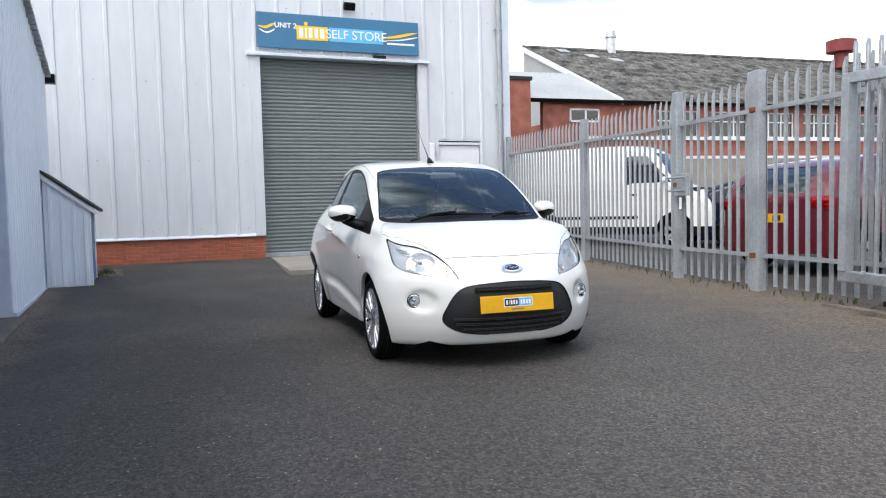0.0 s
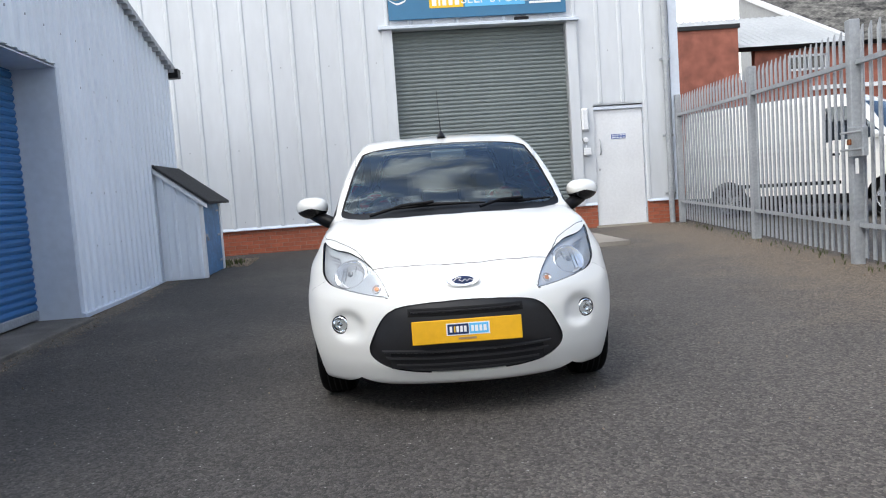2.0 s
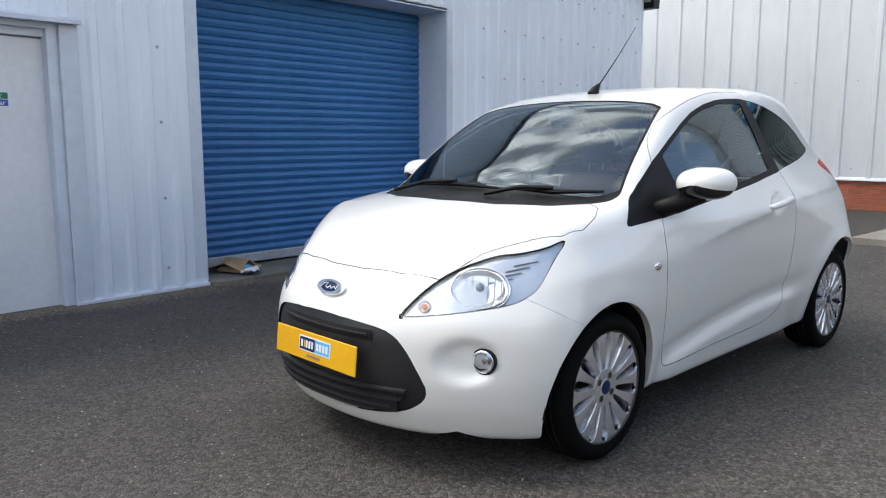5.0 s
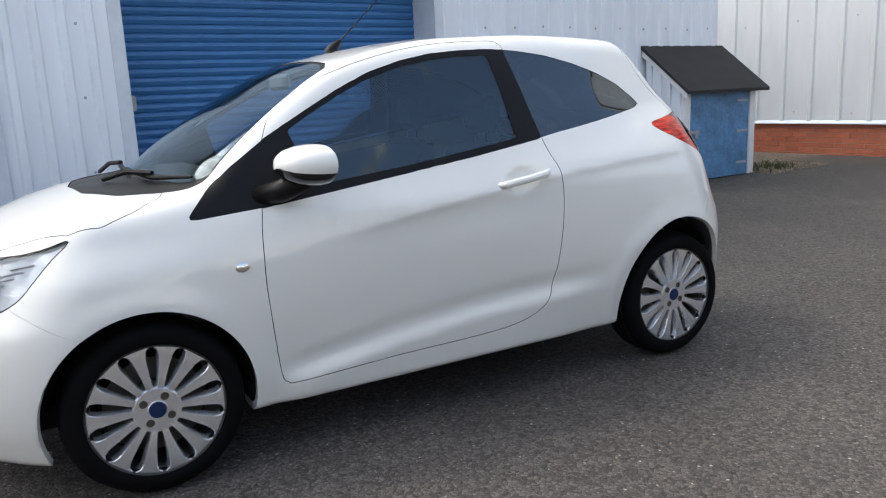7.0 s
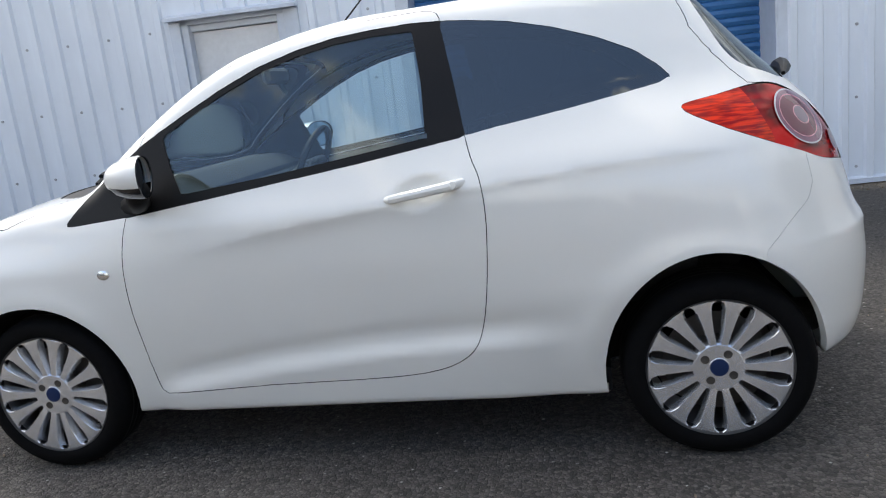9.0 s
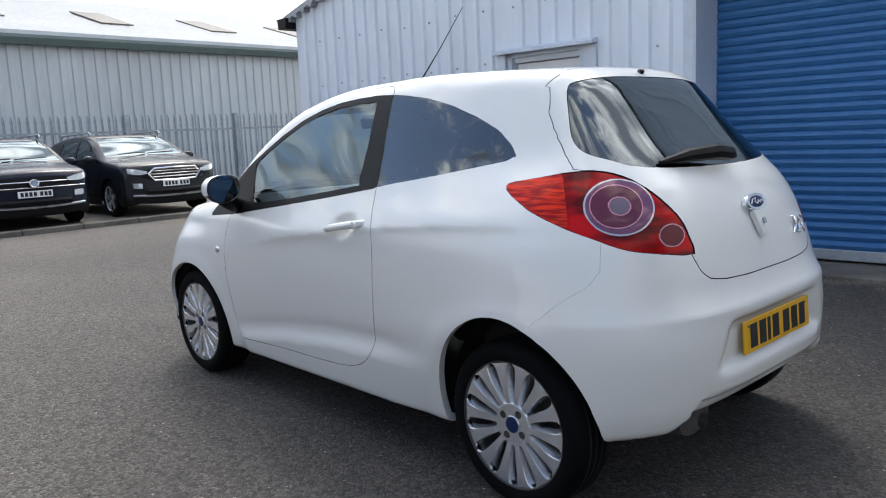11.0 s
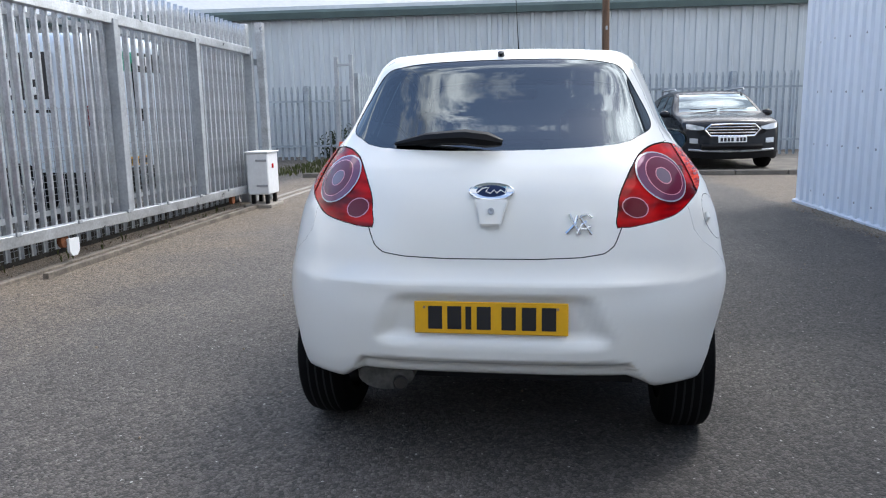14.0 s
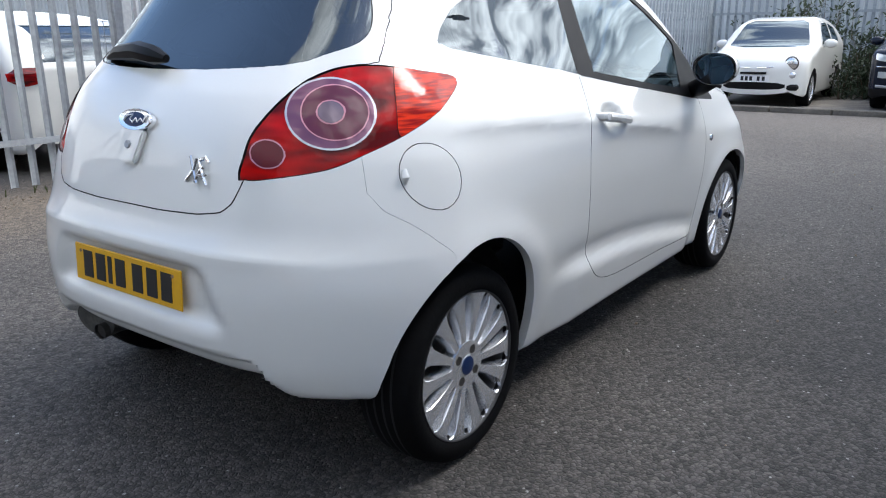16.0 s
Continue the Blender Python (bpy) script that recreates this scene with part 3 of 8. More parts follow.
# roof slopes with a profiled verge
bm = bmesh.new()
for a, b in ((BY0 - 0.15, RIDGE_Y), (RIDGE_Y, BY1 + 0.15)):
    add_prism(bm, [(a, roofline(a)), (b, roofline(b)), (b, roofline(b) + 0.07), (a, roofline(a) + 0.07)], "x", XB - 14.5, XB + 0.10, LOC)
setting("roof_2", bm, M_rooflt, "grey profiled sheet roof of the low unit", "roof")
bm = bmesh.new()
for a, b in ((BY0 - 0.1, RIDGE_Y), (RIDGE_Y, BY1 + 0.1)):
    k = int(abs(b - a) / 0.16)
    for i in range(k):
        u = a + (b - a) * (i + 0.5) / k
        add_box(bm, (XB + 0.06, u, roofline(u) - 0.02), (0.10, 0.07, 0.05), LOC)
setting("trim_3", bm, M_galvd, "dark profiled sheet ends along the verge", "trim")
for y, nm in ((BY0 - 0.1, "gutter_1"), (BY1 + 0.1, "gutter_2")):
    bm = bmesh.new()
    z = roofline(y) - 0.05
    add_prism(bm, [(y - 0.10, z + 0.08), (y - 0.08, z - 0.06), (y + 0.08, z - 0.06), (y + 0.10, z + 0.08)], "x", XB - 14.3, XB + 0.16, LOC)
    setting(nm, bm, M_black, "dark plastic gutter end at the eaves", "gutter")
# recess of the shutter
bm = bmesh.new()
add_box(bm, (XB - REC / 2 - 0.02, S0 + 0.006, ST / 2), (REC + 0.04, 0.012, ST), LOC)
add_box(bm, (XB - REC / 2 - 0.02, S1 - 0.006, ST / 2), (REC + 0.04, 0.012, ST), LOC)
add_box(bm, (XB - REC / 2 - 0.02, (S0 + S1) / 2, ST - 0.006), (REC + 0.04, S1 - S0, 0.012), LOC)
add_box(bm, (XB - REC - 0.15, (S0 + S1) / 2, ST / 2), (0.02, S1 - S0 + 0.1, ST), LOC)
add_box(bm, (XB - 0.04, S0 - 0.05, ST / 2 + 0.03), (0.092, 0.10, ST - 0.06), LOC, 0.004)
add_box(bm, (XB - 0.04, S1 + 0.05, ST / 2 + 0.03), (0.092, 0.10, ST - 0.06), LOC, 0.004)
setting("trim_4", bm, M_flash, "smooth grey reveal flashings round the blue shutter", "trim")
shB = shutter("roller_shutter_2", "closed bright blue roller shutter set back in its opening", LOC @ pose(XB - REC + 0.06, S0 + 0.01, 0.06, 0, 0, 90), S1 - S0 - 0.02, ST - 0.1, M_shutB, 0.0765, M_galvd)
bm = bmesh.new()
add_box(bm, (XB - 0.27, (S0 + S1) / 2, -0.01), (0.80, S1 - S0, 0.10), LOC, 0.01)
setting("threshold_1", bm, M_dirtyconc, "stained concrete apron before the blue shutter", "threshold")
# door of the low unit
def steel_door(name, label, m, w, h, hinge_right=True):
    """A flush steel door in its frame, face towards -y of m, from x = 0."""
    th = tagged(new(name), label, "door", "", "structure")
    th.matrix_world = m
    bm = bmesh.new()
    add_box(bm, (w / 2, 0.02, h / 2), (w - 0.012, 0.045, h - 0.012), bevel=0.004)
    leaf = part("door_leaf", bm, M_white, th)
    bm = bmesh.new()
    for x in (-0.03, w + 0.03):
        add_box(bm, (x, 0.0, h / 2 + 0.03), (0.06, 0.10, h + 0.06), bevel=0.004)
    add_box(bm, (w / 2, 0.0, h + 0.03), (w, 0.10, 0.06), bevel=0.004)
    part("door_frame", bm, M_flash, th)
    hx = w - 0.0 if hinge_right else 0.0
    for z in (0.25, h * 0.5, h - 0.25):
        bm = bmesh.new()
        add_tube(bm, [(hx, -0.014, z - 0.06), (hx, -0.014, z + 0.06)], 0.011, 8)
        part("hinge", bm, M_galv, leaf)
    sx = 0.10 if hinge_right else w - 0.10
    return th, leaf, sx


dB, leafB, sxB = steel_door("door_2", "white flush steel fire exit door with small blue notice", LOC @ pose(XB - 0.10, D0 + 0.055, -0.02, 0, 0, 90), 0.86, 1.96, False)
bm = bmesh.new()
for y in (D0 + 0.03, D1 - 0.02):
    add_box(bm, (XB - 0.12, y, DT / 2), (0.24, 0.10, DT), LOC, 0.004)
add_box(bm, (XB - 0.12, (D0 + D1) / 2, DT - 0.02), (0.24, D1 - D0, 0.05), LOC)
add_box(bm, (XB + 0.018, D1 + 0.07, DT / 2 - 0.01), (0.035, 0.13, DT), LOC, 0.004)
add_box(bm, (XB + 0.018, D0 - 0.03, DT / 2 - 0.01), (0.035, 0.10, DT), LOC, 0.004)
add_prism(bm, [(XB - 0.02, DT + 0.06), (XB + 0.11, DT + 0.02), (XB + 0.11, DT - 0.01), (XB - 0.02, DT)], "y", D0 - 0.10, D1 + 0.14, LOC)
add_box(bm, (XB - 0.27, (D0 + D1) / 2, 1.0), (0.01, D1 - D0, 2.0), LOC)
setting("trim_5", bm, M_flash, "grey pressed flashings round the fire exit door", "trim")
# base flashing
bm = bmesh.new()
for a, b in ((BY0, D0), (D1, S0), (S1, BY1)):
    add_prism(bm, [(XB - 0.01, 0.04), (XB + 0.045, 0.02), (XB + 0.045, -0.02), (XB - 0.01, -0.02)], "y", a, b, LOC @ Matrix.Translation((0, 0, ground_z((a + b) / 2))))
setting("trim_6", bm, M_flash, "grey base flashing along the foot of the cladding", "trim")

# door of the tall unit
dA, leafA, sxA = steel_door("door_1", "white flush steel door with pull handle and blue notice", LOC @ pose(DR0, YA + 0.06, GA + 0.03), DR1 - DR0, DRT - GA - 0.12)

# palisade fence
FEN = [(5.02, 9.45), (4.75, 5.55), (4.47, 2.45), (4.36, 0.80), (4.30, -0.85), (4.32, -6.25)]
FH = 2.50


def pale_mesh(h, w=0.062):
    bm = bmesh.new()
    d = 0.018
    prof = [(-w / 2, 0.0), (-w / 4, -d), (w / 4, -d), (w / 2, 0.0)]
    tops = [h - 0.09, h, h, h - 0.09]
    lo = [bm.verts.new((x, y, 0)) for x, y in prof]
    hi = [bm.verts.new((x, y, z)) for (x, y), z in zip(prof, tops)]
    lo2 = [bm.verts.new((x, y + 0.003, 0)) for x, y in prof]
    hi2 = [bm.verts.new((x, y + 0.003, z)) for (x, y), z in zip(prof, tops)]
    for i in range(3):
        bm.faces.new((lo[i], lo[i + 1], hi[i + 1], hi[i]))
        bm.faces.new((lo2[i + 1], lo2[i], hi2[i], hi2[i + 1]))
    for i in (0, 3):
        bm.faces.new((lo[i], hi[i], hi2[i], lo2[i]) if i == 0 else (hi[i], lo[i], lo2[i], hi2[i]))
    for i in range(3):
        bm.faces.new((hi[i], hi[i + 1], hi2[i + 1], hi2[i]))
    me = bpy.data.meshes.new("pale")
    bm.to_mesh(me)
    bm.free()
    return me


def rail_between(bm, a, b, z, s=0.05):
    a, b = Vector(a), Vector(b)
    d = b - a
    m = Matrix.Translation((a + b) / 2) @ d.to_track_quat("X", "Z").to_matrix().to_4x4()
    add_prism(bm, [(-s / 2, -s / 2), (s / 2, -s / 2), (s / 2, -s / 2 + 0.006), (-s / 2 + 0.006, -s / 2 + 0.006), (-s / 2 + 0.006, s / 2), (-s / 2, s / 2)], "x", -d.length / 2, d.length / 2, m @ pose(0, 0, z))


def palisade(name, label, pts, h, pitch=0.155, rails=(0.42, None), material=None, facing=1, post=True, me=None, group="", base=0.06, skip=()):
    """A run of palisade fencing through pts: posts, two rails and single pales, each a part."""
    material = material or M_galvd
    th = tagged(new(name), label, "fence", group, "structure")
    me = me or pale_mesh(h - base)
    if not me.materials:
        me.materials.append(material)
    for i, (a, b) in enumerate(zip(pts, pts[1:])):
        a, b = Vector(a), Vector(b)
        d = b - a
        ang = math.atan2(d.y, d.x)
        for z in (rails[0], rails[1] or h - 0.38):
            bm = bmesh.new()
            rail_between(bm, (a.x, a.y, ground_z(a.y)), (b.x, b.y, ground_z(b.y)), z)
            part("rail", bm, material, th)
        k = max(1, int(d.length / pitch))
        for j in range(k):
            p = a + d * ((j + 0.5) / k)
            ob = new("pale", me)
            ob.parent = th
            ob.matrix_local = pose(p.x, p.y, ground_z(p.y) + base, 0, 0, math.degrees(ang) + (0 if facing > 0 else 180)) @ pose(0, -0.03, 0)
    if post:
        for i, p in enumerate(pts):
            if i in skip:
                continue
            bm = bmesh.new()
            add_box(bm, (p[0], p[1], ground_z(p[1]) + (h + 0.02) / 2 - 0.03), (0.105, 0.105, h + 0.06), bevel=0.006)
            part("post", bm, material, th)
    return th
fence_E = palisade("fence_1", "weathered galvanised palisade fence with pointed pales", FEN, FH, facing=-1, skip=(2, 3, 4))

# road-end fence before the warehouse
FAR_Y = -15.3
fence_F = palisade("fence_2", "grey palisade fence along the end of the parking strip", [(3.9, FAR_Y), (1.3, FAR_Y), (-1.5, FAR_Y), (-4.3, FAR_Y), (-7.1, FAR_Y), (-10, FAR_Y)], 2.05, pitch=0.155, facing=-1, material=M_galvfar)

# warehouse behind
WY, WE = -17.8, 3.98
bm = bmesh.new()
ribbed(bm, -40, 30, -0.3, WE, 0.3, 0.10, 0.045, lambda u, d, z: Vector((-u, WY + d, z)), 0.025)
add_box(bm, (5, WY - 0.2, 1.9), (70, 0.35, 4.6))
WARE = Matrix.Translation((0, WY, 0)) @ pose(0, 0, 0, 0, 0, 4.0) @ Matrix.Translation((0, -WY, 0))    # the warehouse stands at a slight angle
setting("wall_warehouse", bm, M_wareh, "long grey corrugated warehouse wall", "wall").matrix_world = WARE
bm = bmesh.new()
pitch = 0.25
k = int(70 / pitch)
rows = []
for i in range(k * 2 + 1):
    x = -30 + i * pitch / 2
    z = 0.025 if i % 2 else -0.025
    rows.append((bm.verts.new((x, WY + 0.25, WE + z)), bm.verts.new((x, WY - 9.5, WE + 2.75 + z))))
for a, b in zip(rows, rows[1:]):
    bm.faces.new((a[0], b[0], b[1], a[1]))
setting("roof_warehouse", bm, M_rooflt, "pale corrugated warehouse roof with dull rooflights", "roof", smooth="all").matrix_world = WARE
bm = bmesh.new()
add_prism(bm, [(WY + 0.12, WE + 0.08), (WY + 0.12, WE - 0.16), (WY + 0.30, WE - 0.16), (WY + 0.34, WE + 0.0), (WY + 0.30, WE + 0.08)], "x", -30, 40)
setting("gutter_3", bm, M_green, "dark green gutter along the warehouse eaves", "gutter").matrix_world = WARE
# kerb and verge before the far fence
bm = bmesh.new()
KY = -10.35
for i in range(24):
    x = 4.9 - i * 0.92
    add_box(bm, (x - 0.46, KY - 0.06, ground_z(KY) - 0.01), (0.905, 0.125, 0.20), bevel=0.015)
setting("kerb", bm, M_dirtyconc, "grey concrete kerb stones along the parking strip", "kerb")
bm = bmesh.new()
add_box(bm, (-6.1, (KY - 0.12 + FAR_Y - 1) / 2, ground_z(KY) - 0.06), (22, KY - 0.12 - FAR_Y + 1, 0.20))
setting("pavement", bm, M_dirtyconc, "dusty raised parking strip", "pavement")

# ---- the white car ----
def spl(xs, ys):
    """A smooth curve (monotone cubic) through the points."""
    xs, ys = np.array(xs, float), np.array(ys, float)
    h, d = np.diff(xs), np.diff(ys) / np.diff(xs)
    m = np.zeros(len(xs))
    m[0], m[-1] = d[0], d[-1]
    for i in range(1, len(xs) - 1):
        if d[i - 1] * d[i] > 0:
            w1, w2 = 2 * h[i] + h[i - 1], h[i] + 2 * h[i - 1]
            m[i] = (w1 + w2) / (w1 / d[i - 1] + w2 / d[i])

    def f(x):
        x = np.clip(x, xs[0], xs[-1])
        i = np.clip(np.searchsorted(xs, x) - 1, 0, len(xs) - 2)
        t = (x - xs[i]) / h[i]
        return (2 * t**3 - 3 * t**2 + 1) * ys[i] + (t**3 - 2 * t**2 + t) * h[i] * m[i] + (-2 * t**3 + 3 * t**2) * ys[i + 1] + (t**3 - t**2) * h[i] * m[i + 1]
    return f


TOP = spl([-2.2, -1.82, -1.74, -1.65, -1.54, -1.4, -1.25, -1.10, -1.05, -0.95, -0.65, -0.42, -0.30, -0.12, 0.15, 0.5, 0.85, 1.13, 1.3, 2.0],
          [0.55, 0.715, 0.785, 0.842, 0.895, 0.942, 0.976, 1.004, 1.022, 1.098, 1.290, 1.400, 1.430, 1.468, 1.500, 1.512, 1.500, 1.478, 1.45, 1.35])
FRONT = spl([0.1, 0.2, 0.3, 0.4, 0.5, 0.58, 0.66, 0.72, 0.78, 1.0, 1.6], [-1.79, -1.87, -1.915, -1.93, -1.925, -1.905, -1.85, -1.81, -1.76, -1.6, -1.2])
REAR = spl([0.1, 0.2, 0.28, 0.4, 0.55, 0.66, 0.70, 0.80, 0.95, 1.05, 1.09, 1.25, 1.42, 1.5, 1.7], [1.54, 1.60, 1.655, 1.695, 1.705, 1.69, 1.672, 1.650, 1.605, 1.548, 1.512, 1.352, 1.20, 1.13, 0.98])
SZ = [0.15, 0.30, 0.45, 0.60, 0.72, 0.85, 0.95, 1.05, 1.18, 1.30, 1.42, 1.55]
SY = [-1.9, -1.35, -0.9, -0.4, 0.2, 0.8, 1.2, 1.7]
SW = np.array([[.72, .745, .740, .740, .740, .740, .735, .70],
               [.75, .785, .770, .765, .765, .780, .80, .76],
               [.77, .808, .790, .785, .785, .810, .825, .79],
               [.765, .808, .803, .800, .803, .828, .838, .81],
               [.75, .800, .800, .805, .812, .828, .830, .80],
               [.69, .735, .765, .797, .808, .822, .810, .775],
               [.64, .700, .722, .762, .780, .790, .768, .715],
               [.60, .660, .682, .722, .742, .738, .705, .62],
               [.57, .620, .640, .668, .688, .662, .595, .52],
               [.53, .570, .592, .617, .635, .605, .530, .45],
               [.48, .510, .535, .560, .576, .545, .465, .38],
               [.41, .440, .465, .485, .500, .470, .385, .30]])
COLS = [spl(SZ, SW[:, j]) for j in range(len(SY))]


def half_width(y, z):
    c = np.stack([f(z) for f in COLS])
    t = np.interp(y, SY, np.arange(len(SY)))
    i = np.clip(np.floor(t).astype(int), 0, len(SY) - 2)
    u = t - i
    k = np.arange(y.size)
    g = lambda j: c[np.clip(j, 0, len(SY) - 1), k]
    p0, p1, p2, p3 = g(i - 1), g(i), g(i + 1), g(i + 2)
    w = 0.5 * (2 * p1 + (p2 - p0) * u + (2 * p0 - 5 * p1 + 4 * p2 - p3) * u**2 + (3 * p1 - p0 - 3 * p2 + p3) * u**3)
    for wy, rr in ((-1.155, 0.345), (1.13, 0.375)):
        r = np.hypot(y - wy, z - 0.29)
        w = w + 0.010 * np.exp(-((r - rr) / 0.055) ** 2) * np.clip((0.85 - z) / 0.1, 0, 1)
    d = z - np.interp(y, [-0.5, -0.22, 0.15, 0.52, 0.9, 1.2], [0.774, 0.826, 0.872, 0.917, 0.948, 0.957])
    fade = np.clip((y + 0.6) / 0.4, 0, 1) * np.clip((1.35 - y) / 0.3, 0, 1)
    w = w + 0.0145 * fade * np.where(d > 0, np.exp(-(d / 0.09) ** 2), np.exp(np.minimum(d, 0) / 0.028))
    low = np.interp(y, [-0.67, -0.29, 0.1, 0.39, 0.58], [0.332, 0.395, 0.436, 0.452, 0.461])
    fade = np.clip((y + 0.75) / 0.1, 0, 1) * np.clip((0.75 - y) / 0.25, 0, 1)
    t = np.clip((low - z) / 0.07, 0, 1)
    w = w + 0.021 * fade * t * t * (3 - 2 * t) - 0.006 * fade * np.exp(-((z - low - 0.02) / 0.03) ** 2)
    scoop = np.exp(-(((y - 0.29) / 0.080) ** 2 + ((z - 0.910 - 0.12 * (y - 0.3)) / 0.040) ** 2) ** 2)
    return w - 0.022 * scoop


def smax(a, b, k):
    h = np.clip(0.5 + 0.5 * (a - b) / k, 0, 1)
    return b + (a - b) * h + k * h * (1 - h)


def body_f(p):
    """Below 0 inside the body."""
    x, y, z = np.abs(p[:, 0]), p[:, 1], p[:, 2]
    bow = np.interp(y, [-1.3, -1.0, -0.4, 0.0], [0.12, 0.34, 0.26, 0.0])
    top = z - TOP(y - bow * x**2) + np.interp(y, [-1.9, -1.0, -0.5, 0.3, 1.2], [0.10, 0.06, 0.03, 0.10, 0.10]) * x**2
    side = x - half_width(y, z)
    front = FRONT(z) + 0.76 * x**2.4 - y
    fog = 0.5 - 0.5 * np.tanh((np.hypot((x - 0.580) * 0.9, z - 0.463) - 0.066) / 0.020)
    front = front + 0.036 * fog
    soft = lambda t: np.clip(t, 0, 1) ** 2 * (3 - 2 * np.clip(t, 0, 1))
    pw = 0.430 - 0.50 * np.clip(z - 0.50, 0, 0.2)
    dent = soft((pw - x) / 0.095) * soft((0.650 - z) / 0.040) * soft((z - 0.455) / 0.055)
    chin = soft((0.50 - 0.5 * np.clip(z - 0.36, 0, 0.1) - x) / 0.035) * soft((0.412 - z) / 0.030)
    lip = np.where(z > 0.672, np.exp(-((z - 0.672) / 0.05) ** 2), np.exp(np.minimum(z - 0.672, 0) / 0.030)) * soft((0.66 - x) / 0.2)
    rear = y + 0.030 * dent + 0.040 * chin - 0.012 * lip - REAR(z) + np.interp(z, [0.3, 0.7, 0.9, 1.1, 1.3], [0.72, 0.76, 0.92, 1.25, 1.4]) * x**4
    bottom = np.interp(y, [-1.9, -1.3, -0.9, 0.9, 1.25, 1.7], [0.165, 0.15, 0.195, 0.205, 0.28, 0.305]) + np.clip((y - 1.25) / 0.3, 0, 1) * 0.040 * soft((0.56 - x) / 0.08) - z
    kz = np.interp(y, [-1.6, -1.1, -0.9, 1.2], [0.06, 0.06, 0.045, 0.06])
    f = smax(side, top * 0.9, kz)
    f = smax(f, front * 0.85, 0.07)
    f = smax(f, rear * 0.9, 0.06)
    return smax(f, bottom, 0.03)


def to_surface(o, d, f):
    lo, hi = np.zeros(len(o)), np.full(len(o), 4.5)
    for _ in range(30):
        mid = (lo + hi) / 2
        inside = f(o + d * mid[:, None]) < 0
        lo, hi = np.where(inside, mid, lo), np.where(inside, hi, mid)
    return o + d * lo[:, None]


def car_spine(p):
    """Where inside the body the rays to its surface begin."""
    return np.stack([np.zeros(len(p)), np.clip(p[:, 1] * 0.72, -1.25, 1.1), np.interp(p[:, 1], [-1.9, -1.0, 0.0, 1.2, 1.9], [0.48, 0.6, 0.8, 0.75, 0.6])], 1)
def smooth_ring(pts, closed=True, n=6):
    """Catmull-Rom points through the corners of an outline."""
    pts = np.array(pts, float)
    out, k = [], len(pts)
    for i in range(k if closed else k - 1):
        if closed:
            a, b, c, d = pts[i - 1], pts[i], pts[(i + 1) % k], pts[(i + 2) % k]
        else:
            a, b, c, d = pts[max(i - 1, 0)], pts[i], pts[i + 1], pts[min(i + 2, k - 1)]
        for t in np.arange(n) / n:
            out.append(0.5 * (2 * b + (c - a) * t + (2 * a - 5 * b + 4 * c - d) * t**2 + (3 * b - a - 3 * c + d) * t**3))
    return np.array(out)


def inside_of(ring, q):
    """Signed distance of points q from a closed outline, below 0 inside."""
    a, b = ring, np.roll(ring, -1, 0)
    d = b - a
    best, sign = np.full(len(q), 1e9), np.ones(len(q))
    for (ax, ay), (dx, dy), (bx, by) in zip(a, d, b):
        px, py = q[:, 0] - ax, q[:, 1] - ay
        t = np.clip((px * dx + py * dy) / (dx * dx + dy * dy + 1e-12), 0, 1)
        best = np.minimum(best, np.hypot(px - t * dx, py - t * dy))
        cross = ((ay > q[:, 1]) != (by > q[:, 1])) & (q[:, 0] < (bx - ax) * (q[:, 1] - ay) / (by - ay + 1e-15) + ax)
        sign = np.where(cross, -sign, sign)
    return best * sign


def sharp(pts):
    return np.array(pts, float)


# outlines: yz as seen from the side, xz from ahead or behind, xy from above
BLACK = sharp([(-0.985, 0.885), (-0.744, 0.905), (-0.423, 0.947), (0.095, 1.014), (0.437, 1.064), (0.405, 1.24), (0.367, 1.422), (0.25, 1.425), (0.141, 1.421), (0.01, 1.410), (-0.122, 1.385), (-0.253, 1.347), (-0.385, 1.291), (-0.518, 1.223), (-0.616, 1.171), (-0.70, 1.126), (-0.812, 1.050), (-0.90, 0.985), (-0.975, 0.905)])
PANE = sharp([(-0.53, 0.965), (-0.158, 1.006), (0.095, 1.040), (0.312, 1.070), (0.303, 1.24), (0.278, 1.402), (0.141, 1.401), (0.01, 1.390), (-0.122, 1.366), (-0.253, 1.328), (-0.385, 1.272), (-0.518, 1.204), (-0.605, 1.155), (-0.575, 1.06)])
QUARTER = sharp([(0.437, 1.066), (0.534, 1.081), (0.743, 1.111), (0.964, 1.147), (1.035, 1.160), (1.062, 1.177), (1.036, 1.209), (0.962, 1.265), (0.854, 1.316), (0.720, 1.363), (0.585, 1.397), (0.449, 1.417), (0.367, 1.424), (0.405, 1.24)])
DOOR = np.concatenate([smooth_ring([(0.437, 1.062), (0.454, 0.997), (0.478, 0.932), (0.487, 0.828), (0.480, 0.70), (0.466, 0.58), (0.446, 0.48), (0.415, 0.40), (0.35, 0.348), (0.25, 0.318), (0.083, 0.303), (-0.303, 0.294), (-0.66, 0.276)], False, 4),
                       sharp([(-0.705, 0.274), (-0.722, 0.288)]), smooth_ring([(-0.731, 0.32), (-0.744, 0.43), (-0.760, 0.60), (-0.763, 0.70), (-0.757, 0.82), (-0.742, 0.905)], False, 4),
                       smooth_ring([(-0.70, 1.128), (-0.645, 1.212), (-0.494, 1.313), (-0.252, 1.397), (0.013, 1.448), (0.278, 1.463), (0.352, 1.455), (0.372, 1.42)], False, 5), sharp([(0.405, 1.24)])])
